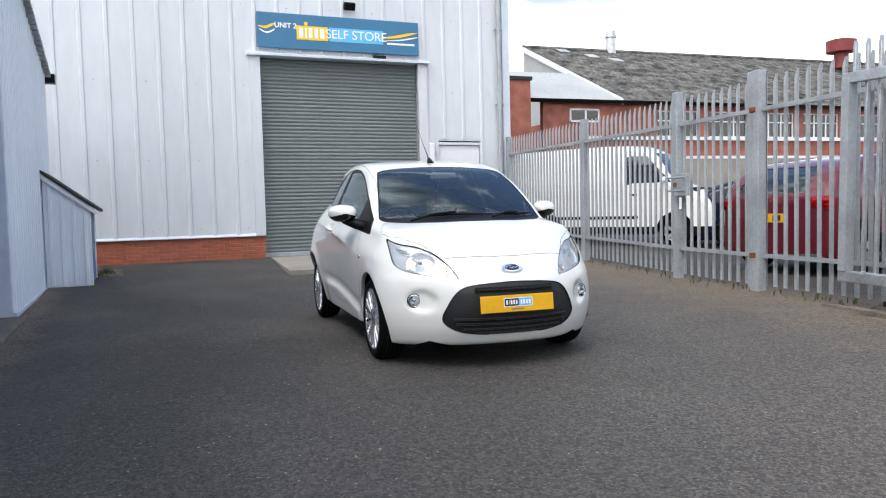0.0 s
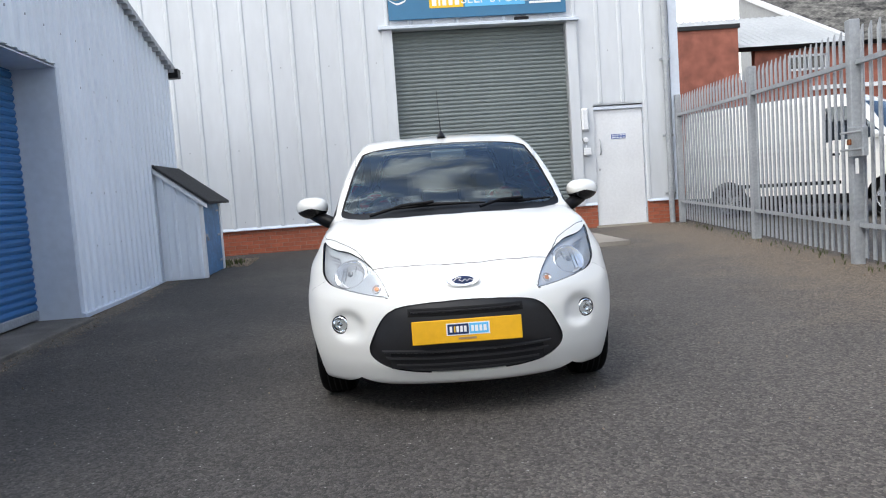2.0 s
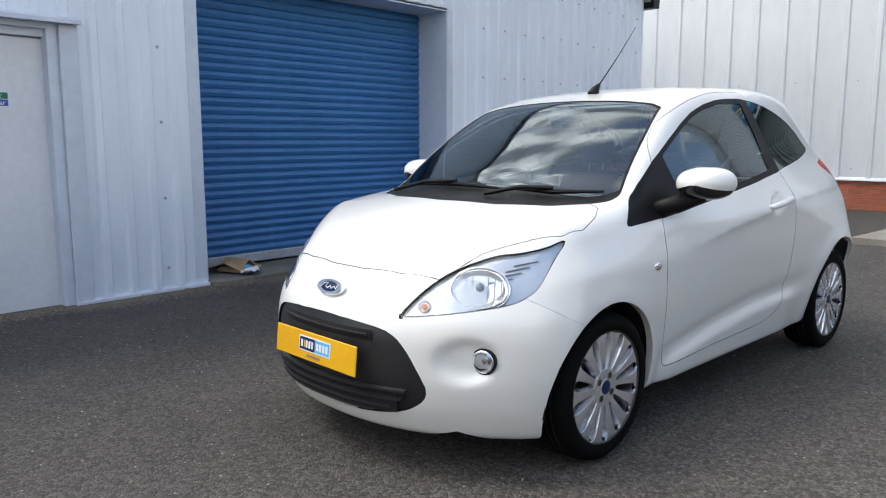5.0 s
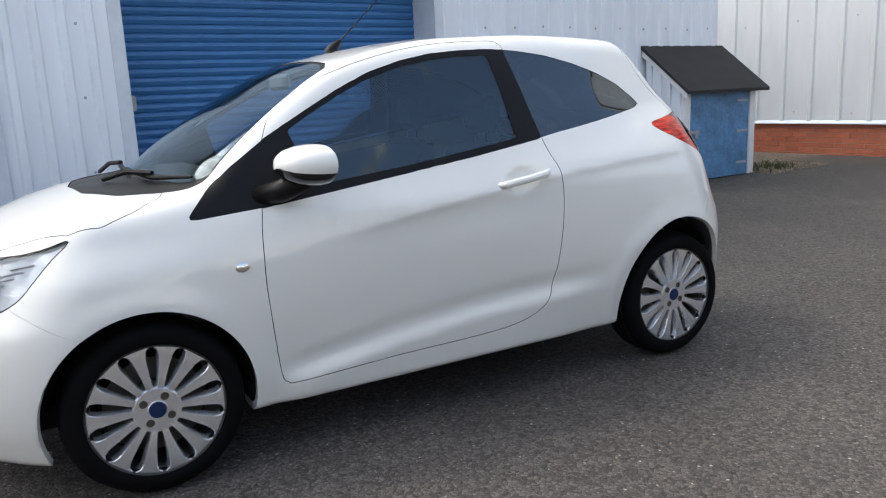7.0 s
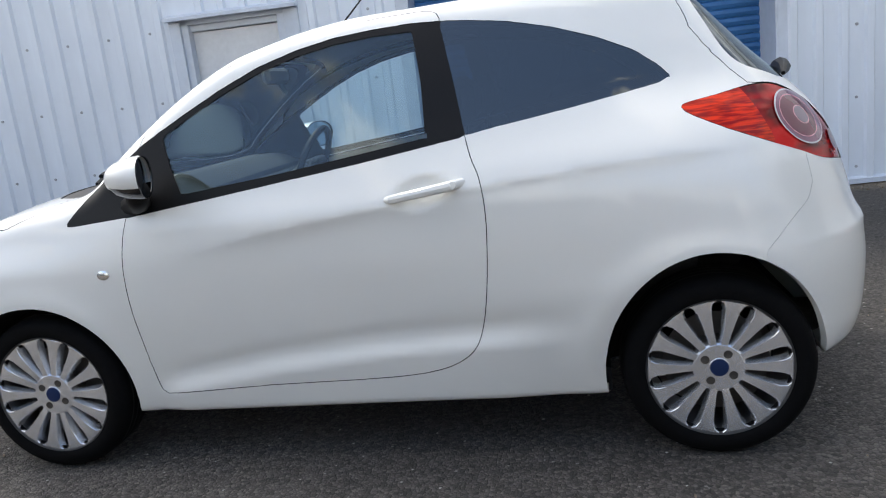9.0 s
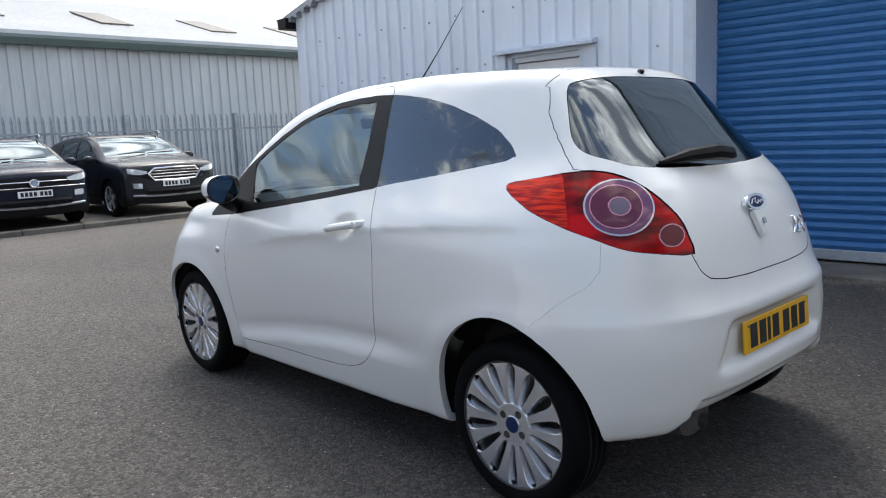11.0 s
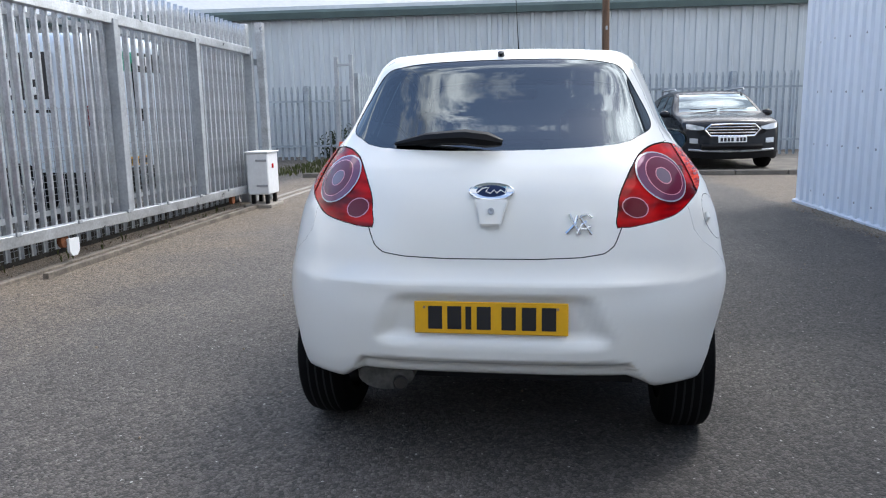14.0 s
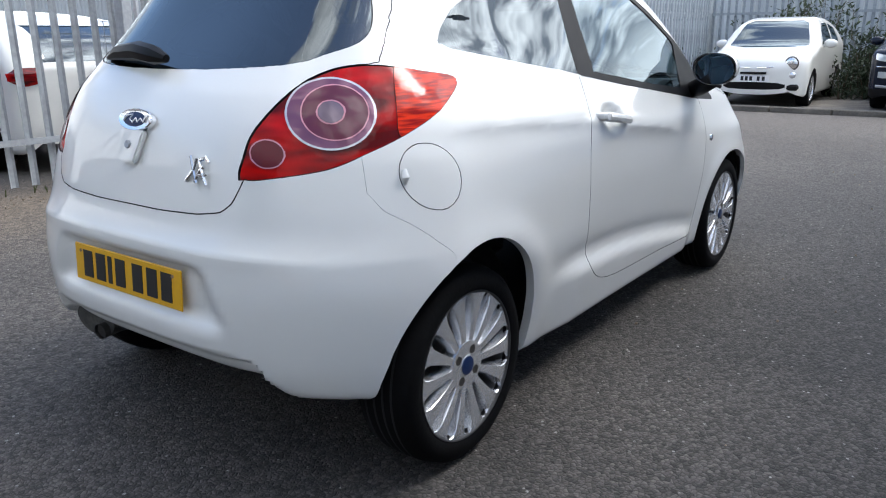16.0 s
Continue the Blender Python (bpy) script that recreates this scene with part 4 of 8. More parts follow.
# lamps round the corners, as seen along the diagonal
LAMP = smooth_ring([(-1.455, 0.611), (-1.367, 0.675), (-1.269, 0.728), (-1.126, 0.779), (-0.976, 0.814), (-0.836, 0.827), (-0.72, 0.845), (-0.615, 0.867), (-0.67, 0.812), (-0.727, 0.752), (-0.774, 0.705), (-0.84, 0.674), (-0.93, 0.652), (-1.117, 0.631), (-1.30, 0.615), (-1.41, 0.607)])
TAIL = smooth_ring([(1.188, 0.868), (1.172, 0.905), (1.13, 0.971), (1.01, 1.056), (0.874, 1.109), (0.711, 1.125), (0.504, 1.104), (0.38, 1.080), (0.46, 1.014), (0.60, 0.960), (0.75, 0.918), (0.88, 0.886), (1.05, 0.867), (1.15, 0.858)])


def oval(cx, cy, rx, ry, n=40):
    return np.array([(cx + rx * math.cos(a), cy + ry * math.sin(a)) for a in np.arange(n) * 2 * math.pi / n])


def clip_low(ring, u):
    """The part of an outline whose first coordinate is below u."""
    out = []
    for a, b in zip(ring, np.roll(ring, -1, 0)):
        if a[0] <= u:
            out.append(a)
        if (a[0] - u) * (b[0] - u) < 0:
            out.append(a + (b - a) * (u - a[0]) / (b[0] - a[0]))
    return np.array(out)


T_RING, T_LENS, T_EYE, T_SMALL = oval(0.862, 1.013, 0.158, 0.084), oval(0.862, 1.013, 0.150, 0.0795), oval(0.862, 1.016, 0.046, 0.025), oval(1.085, 0.921, 0.058, 0.031)
T_RIM, T_IN, T_INRING, T_SRING, T_OUT = oval(0.862, 1.016, 0.052, 0.0285), oval(0.848, 1.015, 0.114, 0.062), oval(0.848, 1.015, 0.119, 0.0648), oval(1.085, 0.921, 0.063, 0.0345), clip_low(TAIL, 0.635)
F_ARCH = np.array([(-1.158 + 0.338 * math.cos(a), 0.288 + 0.338 * math.sin(a)) for a in np.arange(64) * math.pi / 32])
R_ARCH = np.array([(1.141 + 0.331 * math.cos(a), 0.285 + 0.383 * math.sin(a)) for a in np.arange(64) * math.pi / 32])
R_BUMP = sharp([(1.28, 0.66), (1.36, 0.735), (1.425, 0.785), (1.445, 0.83), (1.43, 0.93), (2.0, 0.86), (2.0, 0.0), (1.28, 0.0)])
F_BUMP = sharp([(-1.335, 0.565), (-1.421, 0.608), (-1.525, 0.676), (-1.60, 0.72), (-1.60, 0.86), (-2.2, 0.86), (-2.2, 0.0), (-1.335, 0.0)])
GRILLE = smooth_ring([(0.0, 0.582), (0.24, 0.570), (0.345, 0.548), (0.40, 0.505), (0.448, 0.425), (0.475, 0.352), (0.445, 0.300), (0.36, 0.258), (0.20, 0.237), (0.0, 0.233), (-0.20, 0.237), (-0.36, 0.258), (-0.445, 0.300), (-0.475, 0.352), (-0.448, 0.425), (-0.40, 0.505), (-0.345, 0.548), (-0.24, 0.570)])
REARWIN = smooth_ring([(0.0, 1.438), (0.25, 1.434), (0.40, 1.418), (0.452, 1.395), (0.50, 1.315), (0.552, 1.195), (0.50, 1.152), (0.42, 1.128), (0.2, 1.116), (0.0, 1.113), (-0.2, 1.116), (-0.42, 1.128), (-0.50, 1.152), (-0.552, 1.195), (-0.50, 1.315), (-0.452, 1.395), (-0.40, 1.418), (-0.25, 1.434)])
GATE = sharp([(-0.1, 0.758), (0.15, 0.758), (0.30, 0.764), (0.375, 0.775), (0.41, 0.80), (0.435, 0.86), (0.45, 0.95), (0.50, 1.05), (0.56, 1.11), (0.605, 1.13), (0.575, 1.20), (0.535, 1.31), (0.48, 1.42), (0.46, 1.60), (-0.1, 1.60)])
SCREEN = sharp([(-0.1, -0.372), (0.30, -0.365), (0.47, -0.372), (0.535, -0.40), (0.585, -0.60), (0.625, -0.78), (0.655, -0.90), (0.645, -0.955), (0.60, -1.03), (0.50, -1.16), (0.30, -1.255), (0.0, -1.285), (-0.1, -1.28)])
PANE_F = sharp([(-0.1, -0.386), (0.29, -0.379), (0.46, -0.387), (0.522, -0.413), (0.572, -0.60), (0.612, -0.78), (0.640, -0.885), (0.56, -0.962), (0.40, -1.02), (0.2, -1.048), (-0.1, -1.055)])
BONNET = sharp([(-0.1, -1.772), (0.1, -1.770), (0.28, -1.745), (0.44, -1.695), (0.52, -1.56), (0.62, -1.44), (0.70, -1.335), (0.722, -1.24), (0.70, -1.13), (0.655, -1.05), (0.60, -1.03), (0.50, -1.16), (0.30, -1.255), (0.0, -1.285), (-0.1, -1.28)])
FLAP = np.array([(1.295 + 0.080 * math.cos(a), 0.855 + 0.083 * math.sin(a)) for a in np.arange(40) * math.pi / 20])

AX_YZ, AX_XZ, AX_XY = np.array([(0, 0), (1, 0), (0, 1.0)]), np.array([(1.0, 0), (0, 0), (0, 1)]), np.array([(1.0, 0), (0, 1), (0, 0)])
AX_FC, AX_RC = np.array([(1.0, 0), (1, 0), (0, 1)]), np.array([(-1.0, 0), (1, 0), (0, 1)])
# name, outline, projection, where it holds
SWAGE_Y, SWAGE_Z = [-0.5, -0.22, 0.15, 0.52, 0.9, 1.2], [0.774, 0.826, 0.872, 0.917, 0.948, 0.957]
SWAGE = np.array([(y, z) for y, z in zip(SWAGE_Y, SWAGE_Z)] + [(y, z - 0.028) for y, z in zip(SWAGE_Y[::-1], SWAGE_Z[::-1])])
SHELF = sharp([(-0.8, 0.672), (0.8, 0.672), (0.8, 0.648), (-0.8, 0.648)])
SILL = np.array([(y, z) for y, z in ((-0.67, 0.332), (-0.29, 0.395), (0.1, 0.436), (0.39, 0.452), (0.58, 0.461))] + [(y, z - 0.035) for y, z in ((0.58, 0.461), (0.39, 0.452), (0.1, 0.436), (-0.29, 0.395), (-0.67, 0.332))])
# outlines without a name only lay an edge along a crease
CUTS = [("", SWAGE, AX_YZ, lambda c: c[:, 0] > 0.6), ("", SILL, AX_YZ, lambda c: c[:, 0] > 0.6), ("", SHELF, AX_XZ, lambda c: c[:, 1] > 1.25),
        ("arch", F_ARCH, AX_YZ, lambda c: c[:, 2] < 0.9), ("arch", R_ARCH, AX_YZ, lambda c: c[:, 2] < 0.9),
        ("headlamp", LAMP, AX_FC, lambda c: (c[:, 1] < -1.2) & (c[:, 0] > 0.3)),
        ("tail_eye", T_EYE, AX_RC, lambda c: (c[:, 1] > 1.0) & (c[:, 0] > 0.3)), ("tail_rim", T_RIM, AX_RC, lambda c: (c[:, 1] > 1.0) & (c[:, 0] > 0.3)), ("tail_inner", T_IN, AX_RC, lambda c: (c[:, 1] > 1.0) & (c[:, 0] > 0.3)),
        ("tail_inring", T_INRING, AX_RC, lambda c: (c[:, 1] > 1.0) & (c[:, 0] > 0.3)), ("tail_lens", T_LENS, AX_RC, lambda c: (c[:, 1] > 1.0) & (c[:, 0] > 0.3)),
        ("tail_ring", T_RING, AX_RC, lambda c: (c[:, 1] > 1.0) & (c[:, 0] > 0.3)), ("tail_small", T_SMALL, AX_RC, lambda c: (c[:, 1] > 1.0) & (c[:, 0] > 0.3)),
        ("tail_sring", T_SRING, AX_RC, lambda c: (c[:, 1] > 1.0) & (c[:, 0] > 0.3)), ("tail_outer", T_OUT, AX_RC, lambda c: (c[:, 1] > 1.0) & (c[:, 0] > 0.3)),
        ("tail_lamp", TAIL, AX_RC, lambda c: (c[:, 1] > 1.0) & (c[:, 0] > 0.3)), ("fuel_flap", FLAP, AX_YZ, lambda c: (c[:, 0] > 0.6) & (c[:, 1] > 1.0)),
        ("pane", PANE, AX_YZ, lambda c: c[:, 0] > 0.45), ("black_trim", BLACK, AX_YZ, lambda c: c[:, 0] > 0.45),
        ("quarter_pane", QUARTER, AX_YZ, lambda c: c[:, 0] > 0.45), ("door", DOOR, AX_YZ, lambda c: c[:, 0] > 0.42),
        ("windscreen", PANE_F, AX_XY, lambda c: (c[:, 2] > 0.9) & (c[:, 1] < 0)), ("cowl", SCREEN, AX_XY, lambda c: (c[:, 2] > 0.9) & (c[:, 1] < 0)),
        ("bonnet", BONNET, AX_XY, lambda c: (c[:, 2] > 0.66) & (c[:, 1] < -0.9)),
        ("grille", GRILLE, AX_XZ, lambda c: c[:, 1] < -1.3), ("rear_window", REARWIN, AX_XZ, lambda c: c[:, 1] > 1.0),
        ("tailgate", GATE, AX_XZ, lambda c: (c[:, 1] > 1.095)),
        ("rear_bumper", R_BUMP, AX_YZ, lambda c: c[:, 1] > 1.2), ("front_bumper", F_BUMP, AX_YZ, lambda c: c[:, 1] < -1.2)]


def half_shell(f, spine, lo, hi, step):
    """The left half of a body's surface, as a grid: the box lo-hi drawn in to f = 0 from the spine."""
    lo, hi = np.array(lo), np.array(hi)
    n = np.maximum(np.round((hi - lo) / step).astype(int), 2)
    g = [np.linspace(lo[i], hi[i], n[i] + 1) for i in range(3)]
    verts, index, faces = [], {}, []

    def vid(i, j, k):
        if (i, j, k) not in index:
            index[i, j, k] = len(verts)
            verts.append((g[0][i], g[1][j], g[2][k]))
        return index[i, j, k]

    for j in range(n[1]):
        for k in range(n[2]):
            faces.append((vid(n[0], j, k), vid(n[0], j + 1, k), vid(n[0], j + 1, k + 1), vid(n[0], j, k + 1)))
        for i in range(n[0]):
            faces.append((vid(i, j, n[2]), vid(i + 1, j, n[2]), vid(i + 1, j + 1, n[2]), vid(i, j + 1, n[2])))
    for i in range(n[0]):
        for k in range(n[2]):
            faces.append((vid(i, 0, k), vid(i + 1, 0, k), vid(i + 1, 0, k + 1), vid(i, 0, k + 1)))
            faces.append((vid(i + 1, n[1], k), vid(i, n[1], k), vid(i, n[1], k + 1), vid(i + 1, n[1], k + 1)))
    v = np.array(verts)
    o = spine(v)
    d = v - o
    d /= np.linalg.norm(d, axis=1)[:, None]
    p = to_surface(o, d, f)
    p[v[:, 0] == 0, 0] = 0.0
    return p, faces


def cut_along(bm, ring, axes, where):
    """Splits the faces of bm along an outline."""
    bm.verts.ensure_lookup_table()
    co = np.array([v.co[:] for v in bm.verts])
    bm.verts.index_update()
    val = inside_of(ring, co @ axes)
    ok = where(co)
    val[~ok] = 9.0
    val[np.abs(val) < 0.0012] = 0.0
    zero = {v for v, s, o in zip(list(bm.verts), val, ok) if o and s == 0.0}
    val = list(val)
    for e in [e for e in bm.edges]:
        a, b = e.verts
        va, vb = val[a.index], val[b.index]
        if va * vb < 0 and abs(va) < 5 and abs(vb) < 5:
            _, nv = bmesh.utils.edge_split(e, a, abs(va) / (abs(va) + abs(vb)))
            zero.add(nv)
    for f in {f for v in zero for f in v.link_faces}:
        z = [v for v in f.verts if v in zero]
        if len(z) == 2 and not any(set(e.verts) == set(z) for e in f.edges):
            bmesh.utils.face_split(f, z[0], z[1])
        elif len(z) == 3:
            for a, b in ((z[0], z[1]), (z[1], z[2]), (z[0], z[2])):
                if not any(set(e.verts) == {a, b} for e in f.edges):
                    bmesh.utils.face_split(f, a, b)
                    break


class Shell:
    """A body's surface, cut along outlines into the parts that own its faces."""

    def __init__(self, f, spine, lo, hi, step, cuts):
        pts, quads = half_shell(f, spine, lo, hi, step)
        bm = bmesh.new()
        vv = [bm.verts.new(p) for p in pts]
        for q in quads:
            bm.faces.new([vv[i] for i in q])
        for _, ring, axes, where in cuts:
            cut_along(bm, ring, axes, where)
        bm.verts.index_update()
        self.co = np.array([v.co[:] for v in bm.verts])
        self.faces = [[v.index for v in face.verts] for face in bm.faces]
        mid = np.array([self.co[q].mean(0) for q in self.faces])
        self.owner = np.array(["body"] * len(mid), dtype=object)
        for nm, ring, axes, where in cuts[::-1]:
            if not nm:
                continue
            self.owner[where(mid) & (inside_of(ring, mid @ axes) < 0)] = nm
        e = 0.004
        g = np.stack([f(self.co + e * d) - f(self.co - e * d) for d in np.eye(3)], 1)
        self.n = g / (np.linalg.norm(g, axis=1)[:, None] + 1e-9)
        bm.free()


def shell_part(sh, name, key, material, parent, sides=(1, -1), gap=0.0, sink=0.0, flange=0.0, label="", lit=False):
    """The faces that key owns as one mesh; gap: how far its rim draws back, flange: how deep the rim turns in, sink: how far it lies below the surface."""
    keys = key.split()
    fs = [f for f, o in zip(sh.faces, sh.owner) if o in keys]
    used = sorted({i for f in fs for i in f})
    at = {i: k for k, i in enumerate(used)}
    co, no = sh.co[used].copy(), sh.n[used].copy()
    fs = [[at[i] for i in f] for f in fs]
    count = {}
    for f in fs:
        for a, b in zip(f, f[1:] + f[:1]):
            count.setdefault((min(a, b), max(a, b)), []).append((a, b))
    rim = [e[0] for e in count.values() if len(e) == 1]
    rim = [(a, b) for a, b in rim if not (co[a, 0] < 1e-4 and co[b, 0] < 1e-4)]
    pull = np.zeros_like(co)
    edge_dir = {}
    for a, b in rim:
        d = co[b] - co[a]
        d /= np.linalg.norm(d) + 1e-9
        for i in (a, b):
            edge_dir.setdefault(i, []).append(np.cross(no[i], d))
    for i, ds in edge_dir.items():
        t = np.mean(ds, 0)
        t /= np.linalg.norm(t) + 1e-9
        pull[i] = t
    if co[:, 0].min() < 1e-4:
        pull[co[:, 0] < 1e-4, 0] = 0.0
    co = co + gap * pull - sink * no
    verts, faces, normals = list(co), [tuple(f) for f in fs], list(no)
    if flange:
        turned = {}
        for i in edge_dir:
            turned[i] = (len(verts), len(verts) + 1)
            verts += [co[i], co[i] - flange * no[i]]
            normals += [-pull[i], -pull[i]]
        for a, b in rim:
            faces.append((turned[b][0], turned[a][0], turned[a][1], turned[b][1]))
    made = []
    verts, normals = np.array(verts), np.array(normals)
    both = co[:, 0].min() < 1e-4
    for group in ([sides] if both else [[s] for s in sides]):
        V, N, Fc = [], [], []
        for s in group:
            base = len(V)
            V += [tuple(v) for v in verts * (s, 1, 1)]
            N += [tuple(v) for v in normals * (s, 1, 1)]
            Fc += [tuple(base + i for i in (f if s > 0 else f[::-1])) for f in faces]
        me = bpy.data.meshes.new(name)
        me.from_pydata(V, [], Fc)
        me.materials.append(material)
        # turned-in rims near-black away from the arches: seals, and shade put into the colour
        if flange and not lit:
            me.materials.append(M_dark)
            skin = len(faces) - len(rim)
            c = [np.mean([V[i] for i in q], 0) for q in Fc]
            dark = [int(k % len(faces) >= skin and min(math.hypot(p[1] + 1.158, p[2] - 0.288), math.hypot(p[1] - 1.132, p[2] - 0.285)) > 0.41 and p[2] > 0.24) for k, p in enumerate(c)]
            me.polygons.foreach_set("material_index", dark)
        me.polygons.foreach_set("use_smooth", [True] * len(me.polygons))
        me.normals_split_custom_set_from_vertices(N)
        ob = new(name, me)
        ob.parent = parent
        tagged(ob, label)
        made.append(ob)
    return made


def car_paint():
    m = bpy.data.materials.new("white_car_paint")
    m.use_nodes = True
    b = m.node_tree.nodes["Principled BSDF"]
    b.inputs["Base Color"].default_value = (0.79, 0.788, 0.750, 1)
    b.inputs["Roughness"].default_value = 0.32
    b.inputs["Coat Weight"].default_value, b.inputs["Coat Roughness"].default_value = 0.9, 0.02
    return m


M_paint = car_paint()
M_glass = glass("car_glass", (0.74, 0.86, 0.89), 1.85, (0.78, 0.92, 1.0))
M_glass_dark = glass("tinted_car_glass", (0.075, 0.09, 0.105), 2.05, (0.84, 0.94, 1.0))
M_clear = glass("lamp_lens", (0.93, 0.95, 0.96), 1.45)
M_gloss = plain("gloss_black", (0.008, 0.008, 0.009), 0.12, 0, 0.6)
M_pink = plain("tail_lamp_eye", (0.17, 0.12, 0.16), 0.10, 0.2, 0.4)
M_tailring = plain("tail_lamp_ring", (0.60, 0.56, 0.60), 0.15, 0.4, 0.3)
M_pinkring = plain("tail_lamp_pink_edge", (0.60, 0.24, 0.30), 0.15, 0, 0.6)
M_alloy = mat("alloy_silver", (0.80, 0.81, 0.83), 0.20, 0.75, vary=0.06, scale=8, grain=60)
M_disc = plain("brake_disc", (0.08, 0.075, 0.07), 0.5, 0.6)
M_rust_steel = mat("dull_exhaust_steel", (0.12, 0.115, 0.105), 0.65, 0.4, vary=0.3, scale=12, grain=60)
M_seat = mat("dark_seat_cloth", (0.035, 0.037, 0.042), 0.9, vary=0.15, grain=120)
M_dash = mat("dark_dash_plastic", (0.045, 0.047, 0.050), 0.6, vary=0.08)
M_trimlt = mat("pale_interior_trim", (0.24, 0.24, 0.23), 0.7, vary=0.05)
M_amber = plain("amber_bulb", (0.75, 0.30, 0.12), 0.2, 0, 1.0)
M_reflector = plain("lamp_reflector", (0.86, 0.88, 0.90), 0.10, 1.0)


def faceted(name, color, rough, metal=0.75, bump=0.16, scale=38, coat=0.0):
    """Bright plated plastic with pressed facets."""
    m = plain(name, color, rough, metal, coat, 0.3)
    n, l = m.node_tree.nodes, m.node_tree.links
    tc, vo, bp = n.new("ShaderNodeTexCoord"), n.new("ShaderNodeTexVoronoi"), n.new("ShaderNodeBump")
    vo.inputs["Scale"].default_value = scale
    bp.inputs["Strength"].default_value, bp.inputs["Distance"].default_value = bump, 0.01
    l.new(tc.outputs["Object"], vo.inputs["Vector"])
    l.new(vo.outputs["Distance"], bp.inputs["Height"])
    l.new(bp.outputs["Normal"], n["Principled BSDF"].inputs["Normal"])
    return m


M_mirror = plain("blue_tinted_mirror", (0.42, 0.55, 0.66), 0.03, 1.0)
M_bowl = plain("lamp_bowl", (0.90, 0.91, 0.93), 0.10, 0.72)
M_lampgrey = plain("lamp_grey_plastic", (0.28, 0.29, 0.31), 0.35, 0.3)
M_bezel = faceted("lamp_bezel", (0.74, 0.77, 0.81), 0.22, 0.45, 0.16, 24)
M_rim = plain("rim_barrel", (0.05, 0.05, 0.052), 0.5, 0.4)
M_grille = mat("satin_black_grille", (0.020, 0.020, 0.022), 0.38, vary=0.1, scale=8, grain=90, spec=0.45)

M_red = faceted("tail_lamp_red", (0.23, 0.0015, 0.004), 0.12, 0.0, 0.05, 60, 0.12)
M_redd = plain("tail_lamp_deep_red", (0.12, 0.018, 0.042), 0.08, 0, 0.3, 0.35)
M_redk = plain("tail_lamp_dark_lens", (0.12, 0.005, 0.012), 0.10, 0, 0.3, 0.3)
M_tailclear = faceted("tail_lamp_clear", (0.17, 0.055, 0.11), 0.10, 0.25, 0.02, 45, 0.7)
M_redo = faceted("tail_lamp_orange_red", (0.29, 0.003, 0.004), 0.12, 0.0, 0.04, 60, 0.15)
M_redo.node_tree.nodes["Principled BSDF"].inputs["Specular IOR Level"].default_value = 0.2


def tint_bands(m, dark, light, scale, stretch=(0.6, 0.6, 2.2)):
    """Two-tone bands of a lens: its pressed facets' reflections put into the colour."""
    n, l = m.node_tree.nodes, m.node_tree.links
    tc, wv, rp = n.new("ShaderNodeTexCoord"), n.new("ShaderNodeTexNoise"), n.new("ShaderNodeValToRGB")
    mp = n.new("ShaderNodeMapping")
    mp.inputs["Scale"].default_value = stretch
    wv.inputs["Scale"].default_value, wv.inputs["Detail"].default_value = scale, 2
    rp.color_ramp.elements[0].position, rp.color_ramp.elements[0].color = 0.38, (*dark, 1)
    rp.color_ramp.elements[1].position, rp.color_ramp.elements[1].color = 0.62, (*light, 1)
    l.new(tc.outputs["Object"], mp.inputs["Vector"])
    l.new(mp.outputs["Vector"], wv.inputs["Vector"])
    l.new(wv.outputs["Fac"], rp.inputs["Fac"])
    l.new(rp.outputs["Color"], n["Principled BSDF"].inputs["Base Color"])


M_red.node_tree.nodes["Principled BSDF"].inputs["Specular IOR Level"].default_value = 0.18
# gleam and dark of the reflectors behind the lens, as red tones
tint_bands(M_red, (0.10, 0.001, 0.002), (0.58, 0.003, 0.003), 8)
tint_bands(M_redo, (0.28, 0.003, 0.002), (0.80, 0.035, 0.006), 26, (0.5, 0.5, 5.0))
CAR = Shell(body_f, car_spine, (0.0, -1.98, 0.02), (0.86, 1.76, 1.56), 0.021, CUTS)
main_car = thing("hatchback_car", pose(0, 0, 0), "white three-door hatchback with silver alloy wheels, parked on the asphalt", "car")
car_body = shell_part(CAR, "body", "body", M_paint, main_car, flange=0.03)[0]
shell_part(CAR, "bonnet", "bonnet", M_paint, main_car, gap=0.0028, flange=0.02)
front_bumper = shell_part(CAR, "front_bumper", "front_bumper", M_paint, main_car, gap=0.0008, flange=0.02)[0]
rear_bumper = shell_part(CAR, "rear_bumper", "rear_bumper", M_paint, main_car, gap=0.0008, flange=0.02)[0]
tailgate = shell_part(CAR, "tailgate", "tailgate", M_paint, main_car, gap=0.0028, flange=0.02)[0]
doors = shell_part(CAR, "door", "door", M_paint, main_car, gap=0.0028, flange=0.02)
shell_part(CAR, "window_trim", "black_trim", M_black, main_car, sink=0.001, label="matt black window surround")
shell_part(CAR, "door_window", "pane", M_glass, main_car, sink=0.004)
shell_part(CAR, "quarter_window", "quarter_pane", M_glass_dark, main_car, sink=0.002)
shell_part(CAR, "windscreen", "windscreen", M_glass, main_car, sink=0.003)
shell_part(CAR, "cowl_panel", "cowl", M_black, main_car, sink=0.004, flange=0.01)
shell_part(CAR, "rear_window", "rear_window", M_glass_dark, tailgate, sink=0.002)
